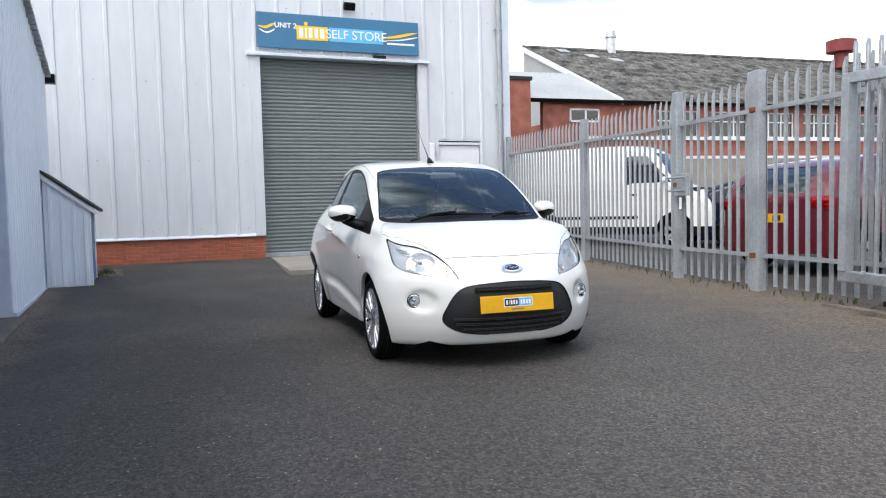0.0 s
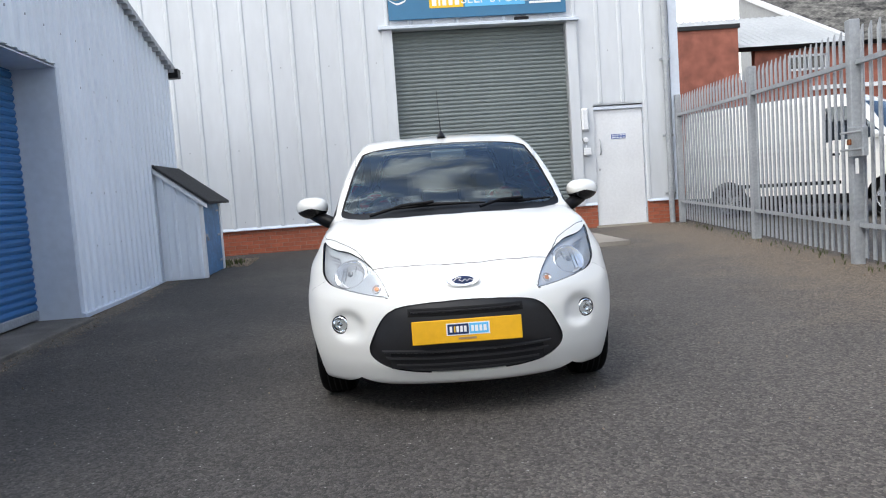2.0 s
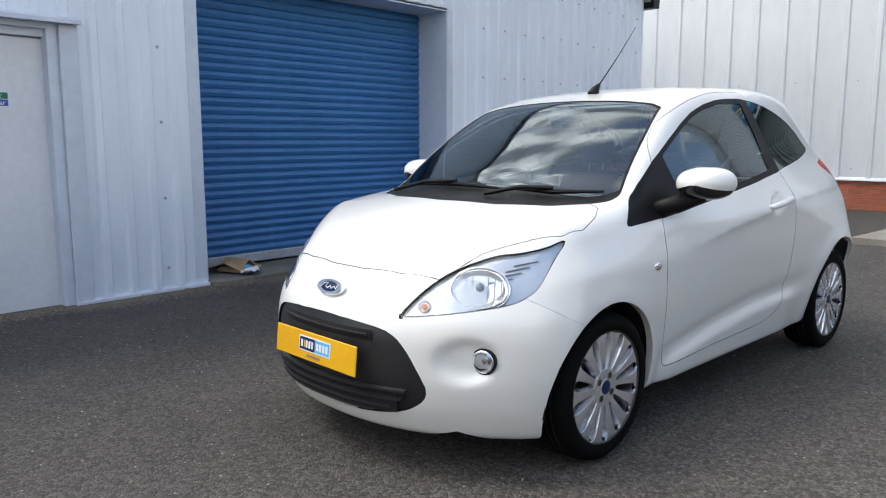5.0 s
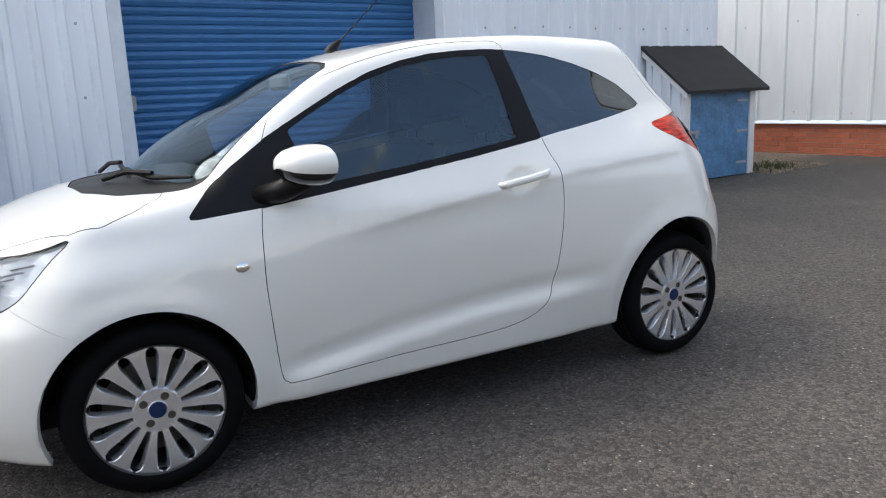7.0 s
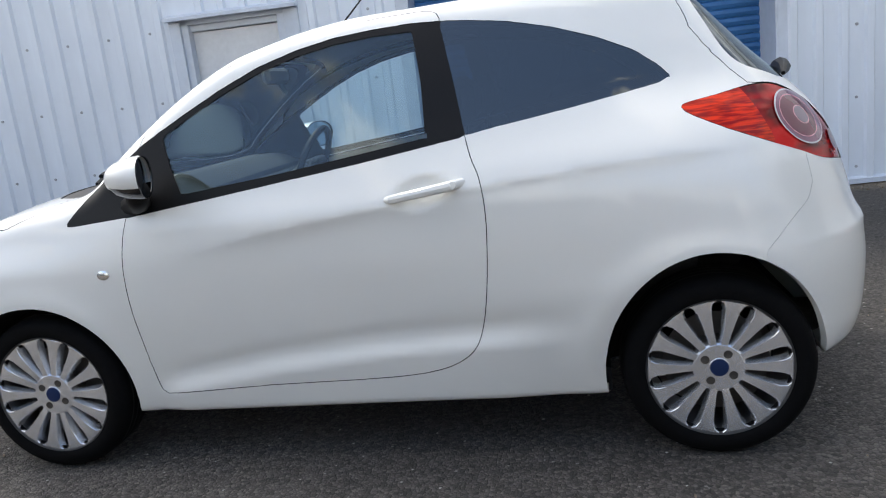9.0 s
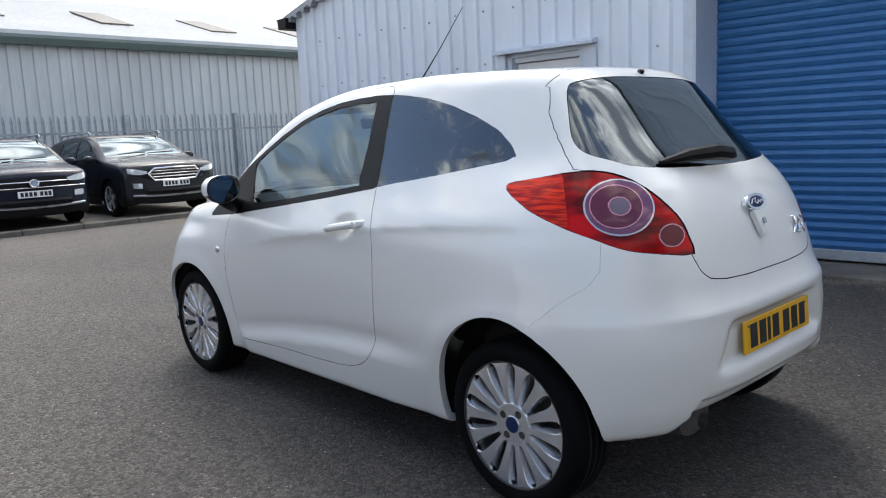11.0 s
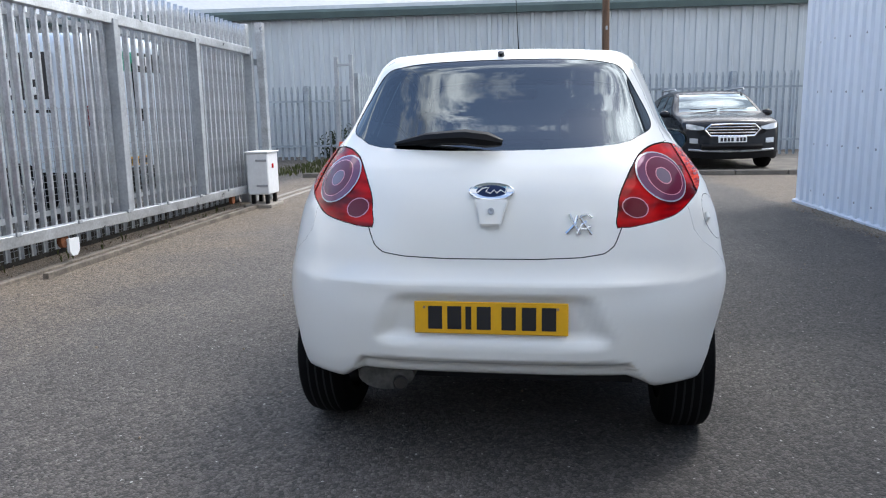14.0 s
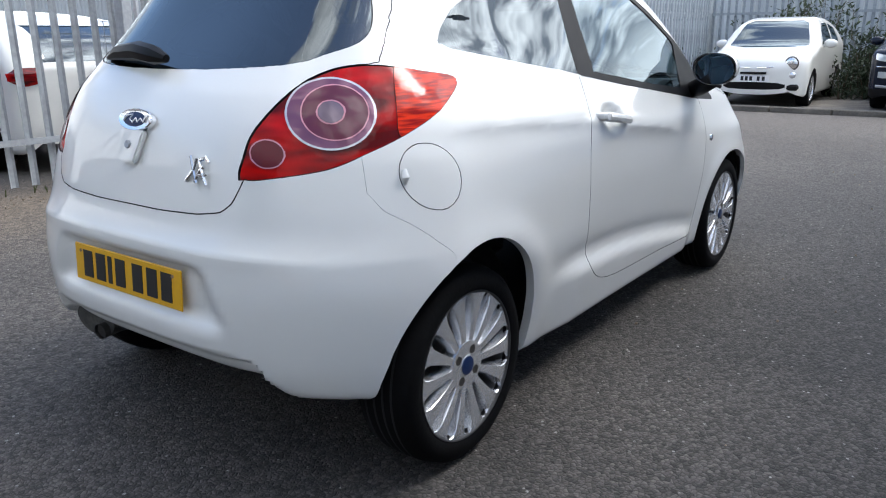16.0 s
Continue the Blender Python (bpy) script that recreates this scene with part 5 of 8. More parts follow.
# the fuel flap is on one side only; the other side is plain panel
shell_part(CAR, "fuel_flap", "fuel_flap", M_paint, car_body, sides=(-1,), gap=0.0022, flange=0.012)
notch = to_surface(np.array([[0.3, 1.366, 0.862]]), np.array([[1.0, 0.0, 0.0]]), body_f)[0]
bm = bmesh.new()
add_tube(bm, [(-notch[0] - 0.003, 1.366, 0.845), (-notch[0] - 0.008, 1.368, 0.862), (-notch[0] - 0.003, 1.366, 0.880)], 0.010, 10, [0.006, 0.011, 0.006])
part("finger_grip", bm, M_paint, car_body, smooth=True)
shell_part(CAR, "quarter_panel_fill", "fuel_flap", M_paint, car_body, sides=(1,))


def turned(s, p, n, up=(0, 0, 1)):
    """A pose at p (mirrored for s = -1) whose z looks along n."""
    p, n = Vector((p[0] * s, p[1], p[2])), Vector((n[0] * s, n[1], n[2])).normalized()
    x = Vector(up).cross(n).normalized()
    y = n.cross(x)
    m = Matrix((x, y, n)).transposed().to_4x4()
    m.translation = p
    return m


def disc_part(name, m, prof, material, parent, sides=28, label="", scale=(1, 1, 1)):
    bm = bmesh.new()
    rings = add_lathe(bm, prof, m @ Matrix.Diagonal((*scale, 1)), sides)
    bm.faces.new(rings[-1])
    return part(name, bm, material, parent, label, smooth=True)


# headlamps: clear lens over a bright housing with a bowl, a bulb and an amber turn lamp
lenses = shell_part(CAR, "headlamp", "headlamp", M_clear, main_car, gap=0.0035, flange=0.006, label="clear headlamp with chrome reflector")
def skin(x, z, dip=0.0, y0=-1.0):
    """The body's surface ahead of (x, z), and its outward normal, dipped by dip."""
    p = to_surface(np.array([[x, y0, z]]), np.array([[0.0, -1.0, 0.0]]), body_f)[0]
    e = 0.004
    g = np.array([body_f((p + d)[None])[0] - body_f((p - d)[None])[0] for d in np.eye(3) * e])
    g /= np.linalg.norm(g)
    return tuple(p - g * dip), tuple(g)


for lens, s in zip(lenses, (1, -1)):
    lens.visible_shadow = False
    shell_part(CAR, "housing", "headlamp", M_bezel, lens, sides=(s,), gap=0.0015, sink=0.014, flange=-0.011, lit=True)
    # one wide oval bowl with upright ribs and a bulb cap
    p, g = skin(0.565, 0.708, 0.010)
    m = turned(s, p, (g[0] * 0.95, g[1] - 0.08, g[2] * 0.9))
    r = 0.066
    bowl = disc_part("bowl", m, [(r * 1.10, -0.016), (r * 1.10, -0.001), (r * 1.05, 0.002), (r * 0.99, 0.001), (r * 0.92, -0.002), (r * 0.70, -0.005), (r * 0.45, -0.0068), (r * 0.22, -0.0075), (r * 0.04, -0.0078)], M_bowl, lens, 40, "", (1.42, 1.0, 1))
    disc_part("bulb_cap", m @ pose(0, 0.008, 0), [(0.015, -0.008), (0.015, 0.001), (0.012, 0.003), (0.002, 0.004)], M_lampgrey, bowl, 18)
    for u in (-0.80, -0.55, -0.30, 0.30, 0.55, 0.80):
        bm = bmesh.new()
        add_box(bm, (u * r * 1.42, 0, -0.0045), (0.0024, r * 1.7 * math.sqrt(1 - u * u), 0.004), m)
        part("rib", bm, M_lampgrey, bowl)
    # curved shroud round the bowl
    bm = bmesh.new()
    add_tube(bm, [m @ Vector((0.106 * math.cos(q), 0.080 * math.sin(q), -0.006)) for q in np.linspace(-0.9, 2.6, 26)], 0.005, 8)
    part("shroud", bm, M_bowl, lens, smooth=True)
    p, g = skin(0.425, 0.646, 0.013)
    turn = disc_part("turn_lamp", turned(s, p, g), [(0.024, 0.0), (0.023, 0.006), (0.018, 0.001), (0.013, -0.003), (0.002, -0.004)], M_bowl, lens, 18)
    disc_part("amber_bulb", turned(s, p, g), [(0.012, -0.003), (0.011, 0.005), (0.002, 0.008)], M_amber, turn, 14)
    for k in range(4):
        bm = bmesh.new()
        q = [Vector(skin(0.648 - 0.014 * k + 0.034 * u, 0.792 - 0.019 * k + 0.010 * u, 0.010)[0]) for u in (-0.7, 0.1, 0.9)]
        add_tube(bm, [Vector((v.x * s, v.y, v.z)) for v in q], 0.0028, 6)
        part("lamp_fin", bm, M_lampgrey, lens)

# fog lamps in round dimples, side repeaters
for s in (1, -1):
    p, g = skin(0.615, 0.463, -0.010)
    m = turned(s, p, (0.35, -1, 0.0))
    fog = disc_part("fog_lamp", m, [(0.041, -0.04), (0.041, 0.004), (0.037, 0.007), (0.033, 0.0), (0.024, -0.010), (0.010, -0.014), (0.002, -0.014)], M_reflector, main_car, 28, "round fog lamp in chrome ring")
    disc_part("bulb", m, [(0.011, -0.014), (0.010, -0.004), (0.002, -0.002)], M_chrome, fog, 14)
    disc_part("bezel", m, [(0.047, -0.04), (0.047, 0.001), (0.042, 0.003), (0.0415, -0.02)], M_black, fog)
    disc_part("lens", m, [(0.036, 0.005), (0.024, 0.008), (0.002, 0.009)], M_clear, fog)
    m = turned(s, (0.797, -0.837, 0.722), (1, -0.05, 0.03))
    rep = disc_part("side_repeater", m, [(0.020, 0.0), (0.019, 0.006), (0.012, 0.009), (0.002, 0.010)], M_reflector, main_car, 20, "clear oval side repeater", (1.25, 0.85, 1))

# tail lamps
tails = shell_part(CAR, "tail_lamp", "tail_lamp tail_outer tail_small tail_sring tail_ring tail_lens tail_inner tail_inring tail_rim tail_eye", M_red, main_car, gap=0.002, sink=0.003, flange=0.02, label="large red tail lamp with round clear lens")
for lamp, s in zip(tails, (1, -1)):
    shell_part(CAR, "ring", "tail_ring", M_tailring, lamp, sides=(s,), sink=-0.001)
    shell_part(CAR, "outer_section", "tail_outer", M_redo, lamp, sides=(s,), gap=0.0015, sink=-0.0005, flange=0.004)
    shell_part(CAR, "clear_lens", "tail_lens", M_tailclear, lamp, sides=(s,), sink=-0.0015)
    shell_part(CAR, "lens", "tail_inner", M_redd, lamp, sides=(s,), sink=-0.002)
    shell_part(CAR, "inner_ring", "tail_inring", M_pinkring, lamp, sides=(s,), sink=-0.002)
    shell_part(CAR, "eye_rim", "tail_rim", M_pinkring, lamp, sides=(s,), sink=-0.0025)
    shell_part(CAR, "eye", "tail_eye", M_pink, lamp, sides=(s,), sink=-0.003, flange=0.004)
    shell_part(CAR, "reverse_lens", "tail_small", M_redk, lamp, sides=(s,), sink=-0.001)
    shell_part(CAR, "reverse_ring", "tail_sring", M_pinkring, lamp, sides=(s,), sink=-0.001)

# grille: black surround with slats, and the plate on it
grille = shell_part(CAR, "grille", "grille", M_grille, main_car, gap=-0.002, sink=0.010, flange=0.0, label="black slatted lower grille")[0]


def grille_bar(name, z, half, h, d, material, bow=0.76, lift=0.006):
    """A bar across the nose, bowed like it."""
    bm = bmesh.new()
    rows = []
    for i in range(17):
        x = half * (i / 8 - 1)
        y = float(FRONT(np.array([z]))[0]) + bow * abs(x) ** 2.4 + 0.010
        rows.append([bm.verts.new((x, y - lift, z + h / 2)), bm.verts.new((x, y - lift - d, z + h * 0.2)), bm.verts.new((x, y - lift - d, z - h * 0.3)), bm.verts.new((x, y - lift, z - h / 2))])
    for a, b in zip(rows, rows[1:]):
        for k in range(3):
            bm.faces.new((a[k], b[k], b[k + 1], a[k + 1]))
    bmesh.ops.recalc_face_normals(bm, faces=bm.faces)
    return part(name, bm, material, grille)


grille_bar("upper_slot", 0.531, 0.275, 0.040, 0.002, M_dark)
grille_bar("upper_slat", 0.534, 0.262, 0.010, 0.010, M_grille)
for z, half in ((0.345, 0.41), (0.312, 0.395), (0.280, 0.345), (0.255, 0.27)):
    grille_bar("slat", z, half, 0.016, 0.014, M_grille)
grille_bar("lower_slot", 0.31, 0.37, 0.10, 0.001, M_dark)
m = pose(0, -1.938, 0.440, 84, 0, 0)
bm = bmesh.new()
add_box(bm, (0, 0, 0), (0.52, 0.111, 0.006), m, 0.003)
plate = part("front_plate", bm, M_yellow, main_car, "yellow dealer show plate with blue logo panel")
for nm, x, w, mt in (("logo_edge", 0.005, 0.205, M_paper), ("logo_dark", -0.042, 0.100, M_navy), ("logo_light", 0.056, 0.090, M_cyan)):
    bm = bmesh.new()
    add_box(bm, (x, 0.008, 0.0035 if nm == "logo_edge" else 0.0045), (w, 0.058 if nm == "logo_edge" else 0.048, 0.002), m)
    part(nm, bm, mt, plate)
for x, w, mt in ((-0.076, 0.012, M_paper), (-0.058, 0.006, M_gold), (-0.044, 0.012, M_paper), (-0.026, 0.012, M_paper), (-0.008, 0.012, M_paper), (0.026, 0.012, M_paper), (0.045, 0.014, M_paper), (0.065, 0.012, M_paper), (0.085, 0.014, M_paper)):
    bm = bmesh.new()
    add_box(bm, (x, 0.008, 0.0058), (w, 0.028, 0.001), m)
    part("bar", bm, mt, plate)
bm = bmesh.new()
add_box(bm, (0.0, -0.036, 0.0038), (0.085, 0.010, 0.002), m)
part("bar", bm, M_card, plate)


def oval_badge(parent, m, w, h):
    """An oval badge: chrome rim, navy field, a pale flourish."""
    sc = (w / 2, h / 2, 1)
    b = disc_part("badge", m, [(1.0, -0.01), (1.0, 0.004), (0.95, 0.007), (0.86, 0.006)], M_chrome, parent, 36, "oval navy badge with chrome rim", sc)
    disc_part("field", m, [(0.88, 0.004), (0.5, 0.0075), (0.01, 0.008)], M_navy, b, 36, "", sc)
    bm = bmesh.new()
    k = [(-0.30, -0.10), (-0.20, 0.14), (-0.05, 0.20), (-0.12, -0.02), (-0.02, -0.14), (0.06, 0.06), (0.12, -0.12), (0.20, 0.05), (0.30, -0.10), (0.34, 0.22)]
    add_tube(bm, [m @ Vector((x * w, y * h, 0.009)) for x, y in k], 0.0022, 5)
    part("flourish", bm, M_paper, b)
    return b


oval_badge(main_car, turned(1, (0, -1.858, 0.667), (0, -1, 0.55)), 0.158, 0.062)
oval_badge(tailgate, turned(1, (0, 1.604, 0.981), (0, 1, 0.38)), 0.156, 0.062)
# lock recess below the rear badge, model mark as chrome strokes
bm = bmesh.new()
add_prism(bm, [(-0.058, 0.045), (0.058, 0.045), (0.034, -0.045), (-0.034, -0.045)], "z", -0.012, 0.006, turned(1, (0, 1.632, 0.913), (0, 1, 0.32)))
bmesh.ops.bevel(bm, geom=list(bm.edges), offset=0.005, segments=2, affect="EDGES")
lock_plate = part("lock_plate", bm, M_paint, tailgate, smooth=True)
disc_part("lock", turned(1, (0, 1.636, 0.918), (0, 1, 0.32)), [(0.011, 0.0), (0.011, 0.006), (0.007, 0.0065), (0.002, 0.004)], M_galvd, lock_plate, 16)
m = turned(1, (-0.290, 1.627, 0.872), (0, 1, 0.25))
for pts in ([(0.040, -0.030), (0.012, 0.0), (0.004, 0.030)], [(0.030, 0.034), (0.016, 0.004), (-0.004, -0.032)], [(-0.005, 0.026), (-0.03, 0.034), (-0.044, 0.022)], [(-0.006, 0.022), (-0.024, -0.006), (-0.044, -0.034)], [(0.004, -0.030), (-0.012, 0.0), (-0.026, 0.012)], [(-0.002, -0.012), (-0.026, -0.014), (-0.04, -0.004)]):
    bm = bmesh.new()
    add_tube(bm, [m @ Vector((-x, y, 0.006)) for x, y in pts], 0.005, 6)
    part("model_mark", bm, M_chrome, tailgate)
# rear plate with bars for its characters
m = pose(0, 1.692, 0.562, 86, 0, 180)
bm = bmesh.new()
add_box(bm, (0, 0, 0), (0.52, 0.111, 0.006), m, 0.003)
rplate = part("rear_plate", bm, M_yellow, main_car, "yellow rear number plate with black character bars")
for i, x in enumerate((-0.188, -0.122, -0.074, -0.022, 0.062, 0.130, 0.196)):
    bm = bmesh.new()
    add_box(bm, (x, 0, 0.0035), (0.020 if i == 2 else 0.048, 0.079, 0.002), m)
    part("bar", bm, M_ink, rplate)
for x in (-0.225, 0.225):
    bm = bmesh.new()
    add_tube(bm, [m @ Vector((x, 0.035, 0.002)), m @ Vector((x, 0.035, 0.006))], 0.005, 8)
    part("screw", bm, M_card, rplate)
# rear wiper, washer jet, exhaust
bm = bmesh.new()
add_tube(bm, [(-0.03, 1.512, 1.140), (0.02, 1.516, 1.150), (0.10, 1.508, 1.160), (0.24, 1.485, 1.155), (0.36, 1.452, 1.138)], 0.02, 8, [0.012, 0.027, 0.028, 0.022, 0.007])
part("rear_wiper", bm, M_black, tailgate, smooth=True)
disc_part("washer_jet", turned(1, (0, 1.155, 1.462), (0, 0.6, 1)), [(0.014, -0.01), (0.013, 0.008), (0.002, 0.012)], M_gloss, main_car, 14)
bm = bmesh.new()
add_tube(bm, [(0.40, 1.28, 0.312), (0.40, 1.49, 0.312), (0.39, 1.595, 0.312)], 0.03, 20, [0.062, 0.062, 0.054])
for v in bm.verts:
    v.co.x = 0.39 + (v.co.x - 0.39) * 1.9
silencer = part("silencer", bm, M_rust_steel, main_car, "dull grey steel exhaust silencer", smooth=True)
bm = bmesh.new()
add_tube(bm, [(0.345, 1.55, 0.290), (0.335, 1.615, 0.287)], 0.026, 14, cap=False)
add_tube(bm, [(0.345, 1.56, 0.290), (0.336, 1.605, 0.287)], 0.023, 14)
part("tail_pipe", bm, M_disc, silencer, smooth=True)
# aerial and wipers
bm = bmesh.new()
add_tube(bm, [(0, -0.165, 1.455), (0, -0.150, 1.482), (0, -0.12, 1.508)], 0.02, 10, [0.034, 0.022, 0.010])
aerial = part("aerial_base", bm, M_black, main_car, smooth=True)
bm = bmesh.new()
add_tube(bm, [(0, -0.125, 1.500), (0, 0.04, 1.655), (0, 0.215, 1.835)], 0.004, 8, [0.0042, 0.0024, 0.0016])
part("aerial_mast", bm, M_black, aerial, smooth=True)


def screen_point(x, y, lift=0.0):
    p = np.array([[x, y, 1.5]])
    q = to_surface(np.array([[x, y, 0.6]]), np.array([[0.0, 0.0, 1.0]]), body_f)[0]
    return Vector((q[0], q[1], q[2] + lift))


for pivot, blade in (((-0.47, -1.13), [(-0.40, -1.045), (-0.10, -1.075), (0.20, -1.085)]), ((0.16, -1.17), [(0.22, -1.075), (0.42, -1.03), (0.60, -0.93)])):
    bm = bmesh.new()
    mid_b = blade[1]
    add_tube(bm, [screen_point(*pivot, 0.01), screen_point((pivot[0] + mid_b[0]) / 2, (pivot[1] + mid_b[1]) / 2, 0.035), screen_point(*mid_b, 0.03)], 0.009, 8)
    arm = part("wiper_arm", bm, M_black, main_car, smooth=True)
    bm = bmesh.new()
    add_tube(bm, [screen_point(*b, 0.014) for b in blade], 0.008, 8, [0.005, 0.011, 0.005])
    part("wiper_blade", bm, M_black, arm, smooth=True)

# door handles and mirrors
for door, s in zip(doors, (1, -1)):
    bm = bmesh.new()
    k = [(0.792, 0.170, 0.893), (0.824, 0.200, 0.899), (0.832, 0.290, 0.912), (0.828, 0.385, 0.925), (0.794, 0.425, 0.930)]
    add_tube(bm, [(x * s, y, z) for x, y, z in k], 0.014, 10, [0.010, 0.0145, 0.0155, 0.0165, 0.014])
    h = part("door_handle", bm, M_paint, door, smooth=True)
    disc_part("lock_barrel", turned(s, (0.822, 0.395, 0.926), (1, 0.1, 0.1)), [(0.013, 0.0), (0.012, 0.016), (0.002, 0.018)], M_paint, h, 14)
    # mirror shell in rings from its nose to the rim round the glass
    rings = []
    for dy, rad in ((-0.105, 0.06), (-0.101, 0.34), (-0.086, 0.60), (-0.060, 0.82), (-0.026, 0.95), (0.008, 1.0), (0.026, 0.985), (0.030, 0.955), (0.022, 0.925)):
        ring = []
        for q in np.linspace(0, 2 * math.pi, 40, endpoint=False):
            cx, cz = math.cos(q), math.sin(q)
            x, z = math.copysign(abs(cx) ** 0.80, cx) * rad * (1 - 0.12 * max(-cz, 0)), math.copysign(abs(cz) ** 0.84, cz) * rad
            ring.append(((0.866 + 0.106 * x) * s, -0.602 + dy * (1 - 0.25 * x) + 0.045 * x * (dy + 0.105) / 0.135, 1.045 + 0.068 * z))
        rings.append(ring)
    bm, cap = bmesh.new(), bmesh.new()
    for target, wanted in ((bm, False), (cap, True)):
        rows = [[target.verts.new(p) for p in ring] for ring in rings]
        for i in range(len(rows) - 1):
            for k in range(40):
                white = i < 6 and not 22 <= k < 38
                if white == wanted:
                    target.faces.new((rows[i][k], rows[i][(k + 1) % 40], rows[i + 1][(k + 1) % 40], rows[i + 1][k]))
        if wanted:
            target.faces.new(rows[0])
        bmesh.ops.delete(target, geom=[v for v in target.verts if not v.link_faces], context="VERTS")
        bmesh.ops.recalc_face_normals(target, faces=target.faces)
    mir = part("door_mirror", bm, M_gloss, main_car, "black mirror foot with white cap", smooth="all")
    part("mirror_cap", cap, M_paint, mir, "white mirror cap", smooth="all")
    bm = bmesh.new()
    add_tube(bm, [(0.70 * s, -0.75, 0.935), (0.775 * s, -0.67, 0.960), (0.86 * s, -0.61, 1.002)], 0.03, 12, [0.036, 0.040, 0.036])
    part("mirror_foot", bm, M_black, mir, smooth="all")
    disc_part("mirror_glass", turned(s, (0.866, -0.584, 1.045), (-0.40, 1, 0.0)), [(1.0, 0.0), (0.01, 0.0)], M_mirror, mir, 40, "", (0.100, 0.0635, 1))


# wheels
def wheel(th, x, y, s):
    """A tyre with a fourteen-spoke alloy rim; s: which side it faces."""
    base = Matrix.Translation((x * s, y, 0.291)) @ pose(0, 0, 0, 0, 90 * s, 0) @ pose(0, 0, 0, 0, 0, 12)
    bm = bmesh.new()
    prof = [(0.190, -0.085), (0.255, -0.094), (0.280, -0.080), (0.289, -0.05), (0.291, 0.0), (0.289, 0.05), (0.281, 0.080), (0.266, 0.093), (0.246, 0.097), (0.226, 0.094), (0.218, 0.088), (0.204, 0.075)]
    add_lathe(bm, prof, base, 64)
    w = part("wheel", bm, M_rubber, th, "black tyre on silver multi-spoke alloy rim", smooth=50)
    for r in (-0.045, -0.015, 0.015, 0.045):
        bm = bmesh.new()
        add_lathe(bm, [(0.2915, r - 0.004), (0.2920, r), (0.2915, r + 0.004)], base, 64)
        part("tread_groove", bm, M_dark, w)
    bm = bmesh.new()
    prof = [(0.200, -0.08), (0.204, 0.060), (0.220, 0.087), (0.219, 0.0925), (0.2155, 0.091), (0.211, 0.080), (0.203, 0.056), (0.192, -0.07)]
    add_lathe(bm, prof, base, 64)
    rim = part("rim", bm, M_rim, w, smooth=40)
    n = 14
    for k in range(n):
        a = 2 * math.pi * k / n
        bm = bmesh.new()
        rot = base @ Matrix.Rotation(a, 4, "Z")
        sec = []
        for r, half, zt, dp in ((0.060, 0.0125, 0.079, 0.02), (0.074, 0.0120, 0.0815, 0.03), (0.080, 0.0108, 0.0825, 0.03), (0.105, 0.0120, 0.085, 0.03), (0.150, 0.0165, 0.088, 0.03), (0.186, 0.0215, 0.0885, 0.03), (0.203, 0.0300, 0.088, 0.03), (0.211, 0.0478, 0.0875, 0.03), (0.2175, 0.0493, 0.083, 0.03)):
            sec.append([bm.verts.new(rot @ Vector((r, q * half, z))) for q, z in ((-1.30, zt - dp), (-1.0, zt - 0.0025), (-0.90, zt), (0.90, zt), (1.0, zt - 0.0025), (1.30, zt - dp))])
        for p, q in zip(sec, sec[1:]):
            for j in range(5):
                bm.faces.new((p[j], q[j], q[j + 1], p[j + 1]))
        bmesh.ops.recalc_face_normals(bm, faces=bm.faces)
        part("spoke", bm, M_alloy, rim, smooth=25)
    disc_part("hub", base, [(0.080, 0.050), (0.078, 0.078), (0.072, 0.0822), (0.031, 0.0822), (0.029, 0.084), (0.002, 0.084)], M_alloy, rim, 36)
    disc_part("hub_cap", base, [(0.0285, 0.082), (0.027, 0.086), (0.015, 0.088), (0.002, 0.0885)], M_navy, rim, 24)
    for k in range(4):
        a = math.pi / 4 + k * math.pi / 2
        disc_part("wheel_nut", base @ Matrix.Translation((0.049 * math.cos(a), 0.049 * math.sin(a), 0.0)), [(0.0135, 0.078), (0.0135, 0.0830), (0.0095, 0.0830), (0.008, 0.0826), (0.001, 0.0826)], M_disc, rim, 10)
    disc_part("brake_disc", base, [(0.16, 0.01), (0.16, 0.018), (0.09, 0.018), (0.085, 0.04), (0.002, 0.04)], M_disc, w, 36)
    return w


for y in (-1.15, 1.15):
    for s in (1, -1):
        wheel(main_car, 0.698, y, s)

# under the skin: arches, floor, bay
for y, r in ((-1.155, 0.345), (1.140, 0.362)):
    for s in (1, -1):
        m = Matrix.Translation((0.0, y, 0.29)) @ pose(0, 0, 0, 0, 90 * s, 0)
        bm = bmesh.new()
        rings = add_lathe(bm, [(r, 0.765 if y < 0 else 0.70), (r + 0.004, 0.69), (r, 0.45), (0.05, 0.45)], m, 48)
        bmesh.ops.delete(bm, geom=[f for f in bm.faces if f.calc_center_median().z < (0.24 if y < 0 or f.calc_center_median().y < y else 0.47)], context="FACES")
        part("wheel_arch", bm, M_dark, main_car)
bm = bmesh.new()
add_box(bm, (0, 0, 0.235), (1.40, 1.66, 0.08))
add_box(bm, (0, -1.40, 0.23), (1.0, 0.60, 0.06))
add_box(bm, (0, 1.20, 0.31), (0.98, 0.60, 0.06))
part("floor_pan", bm, M_dark, main_car)
bm = bmesh.new()
add_prism(bm, [(-1.74, 0.24), (-1.80, 0.36), (-1.77, 0.57), (-1.62, 0.70), (-1.10, 0.86), (-1.02, 0.80), (-1.02, 0.24)], "x", -0.40, 0.40)
part("engine_bay", bm, M_dark, main_car)

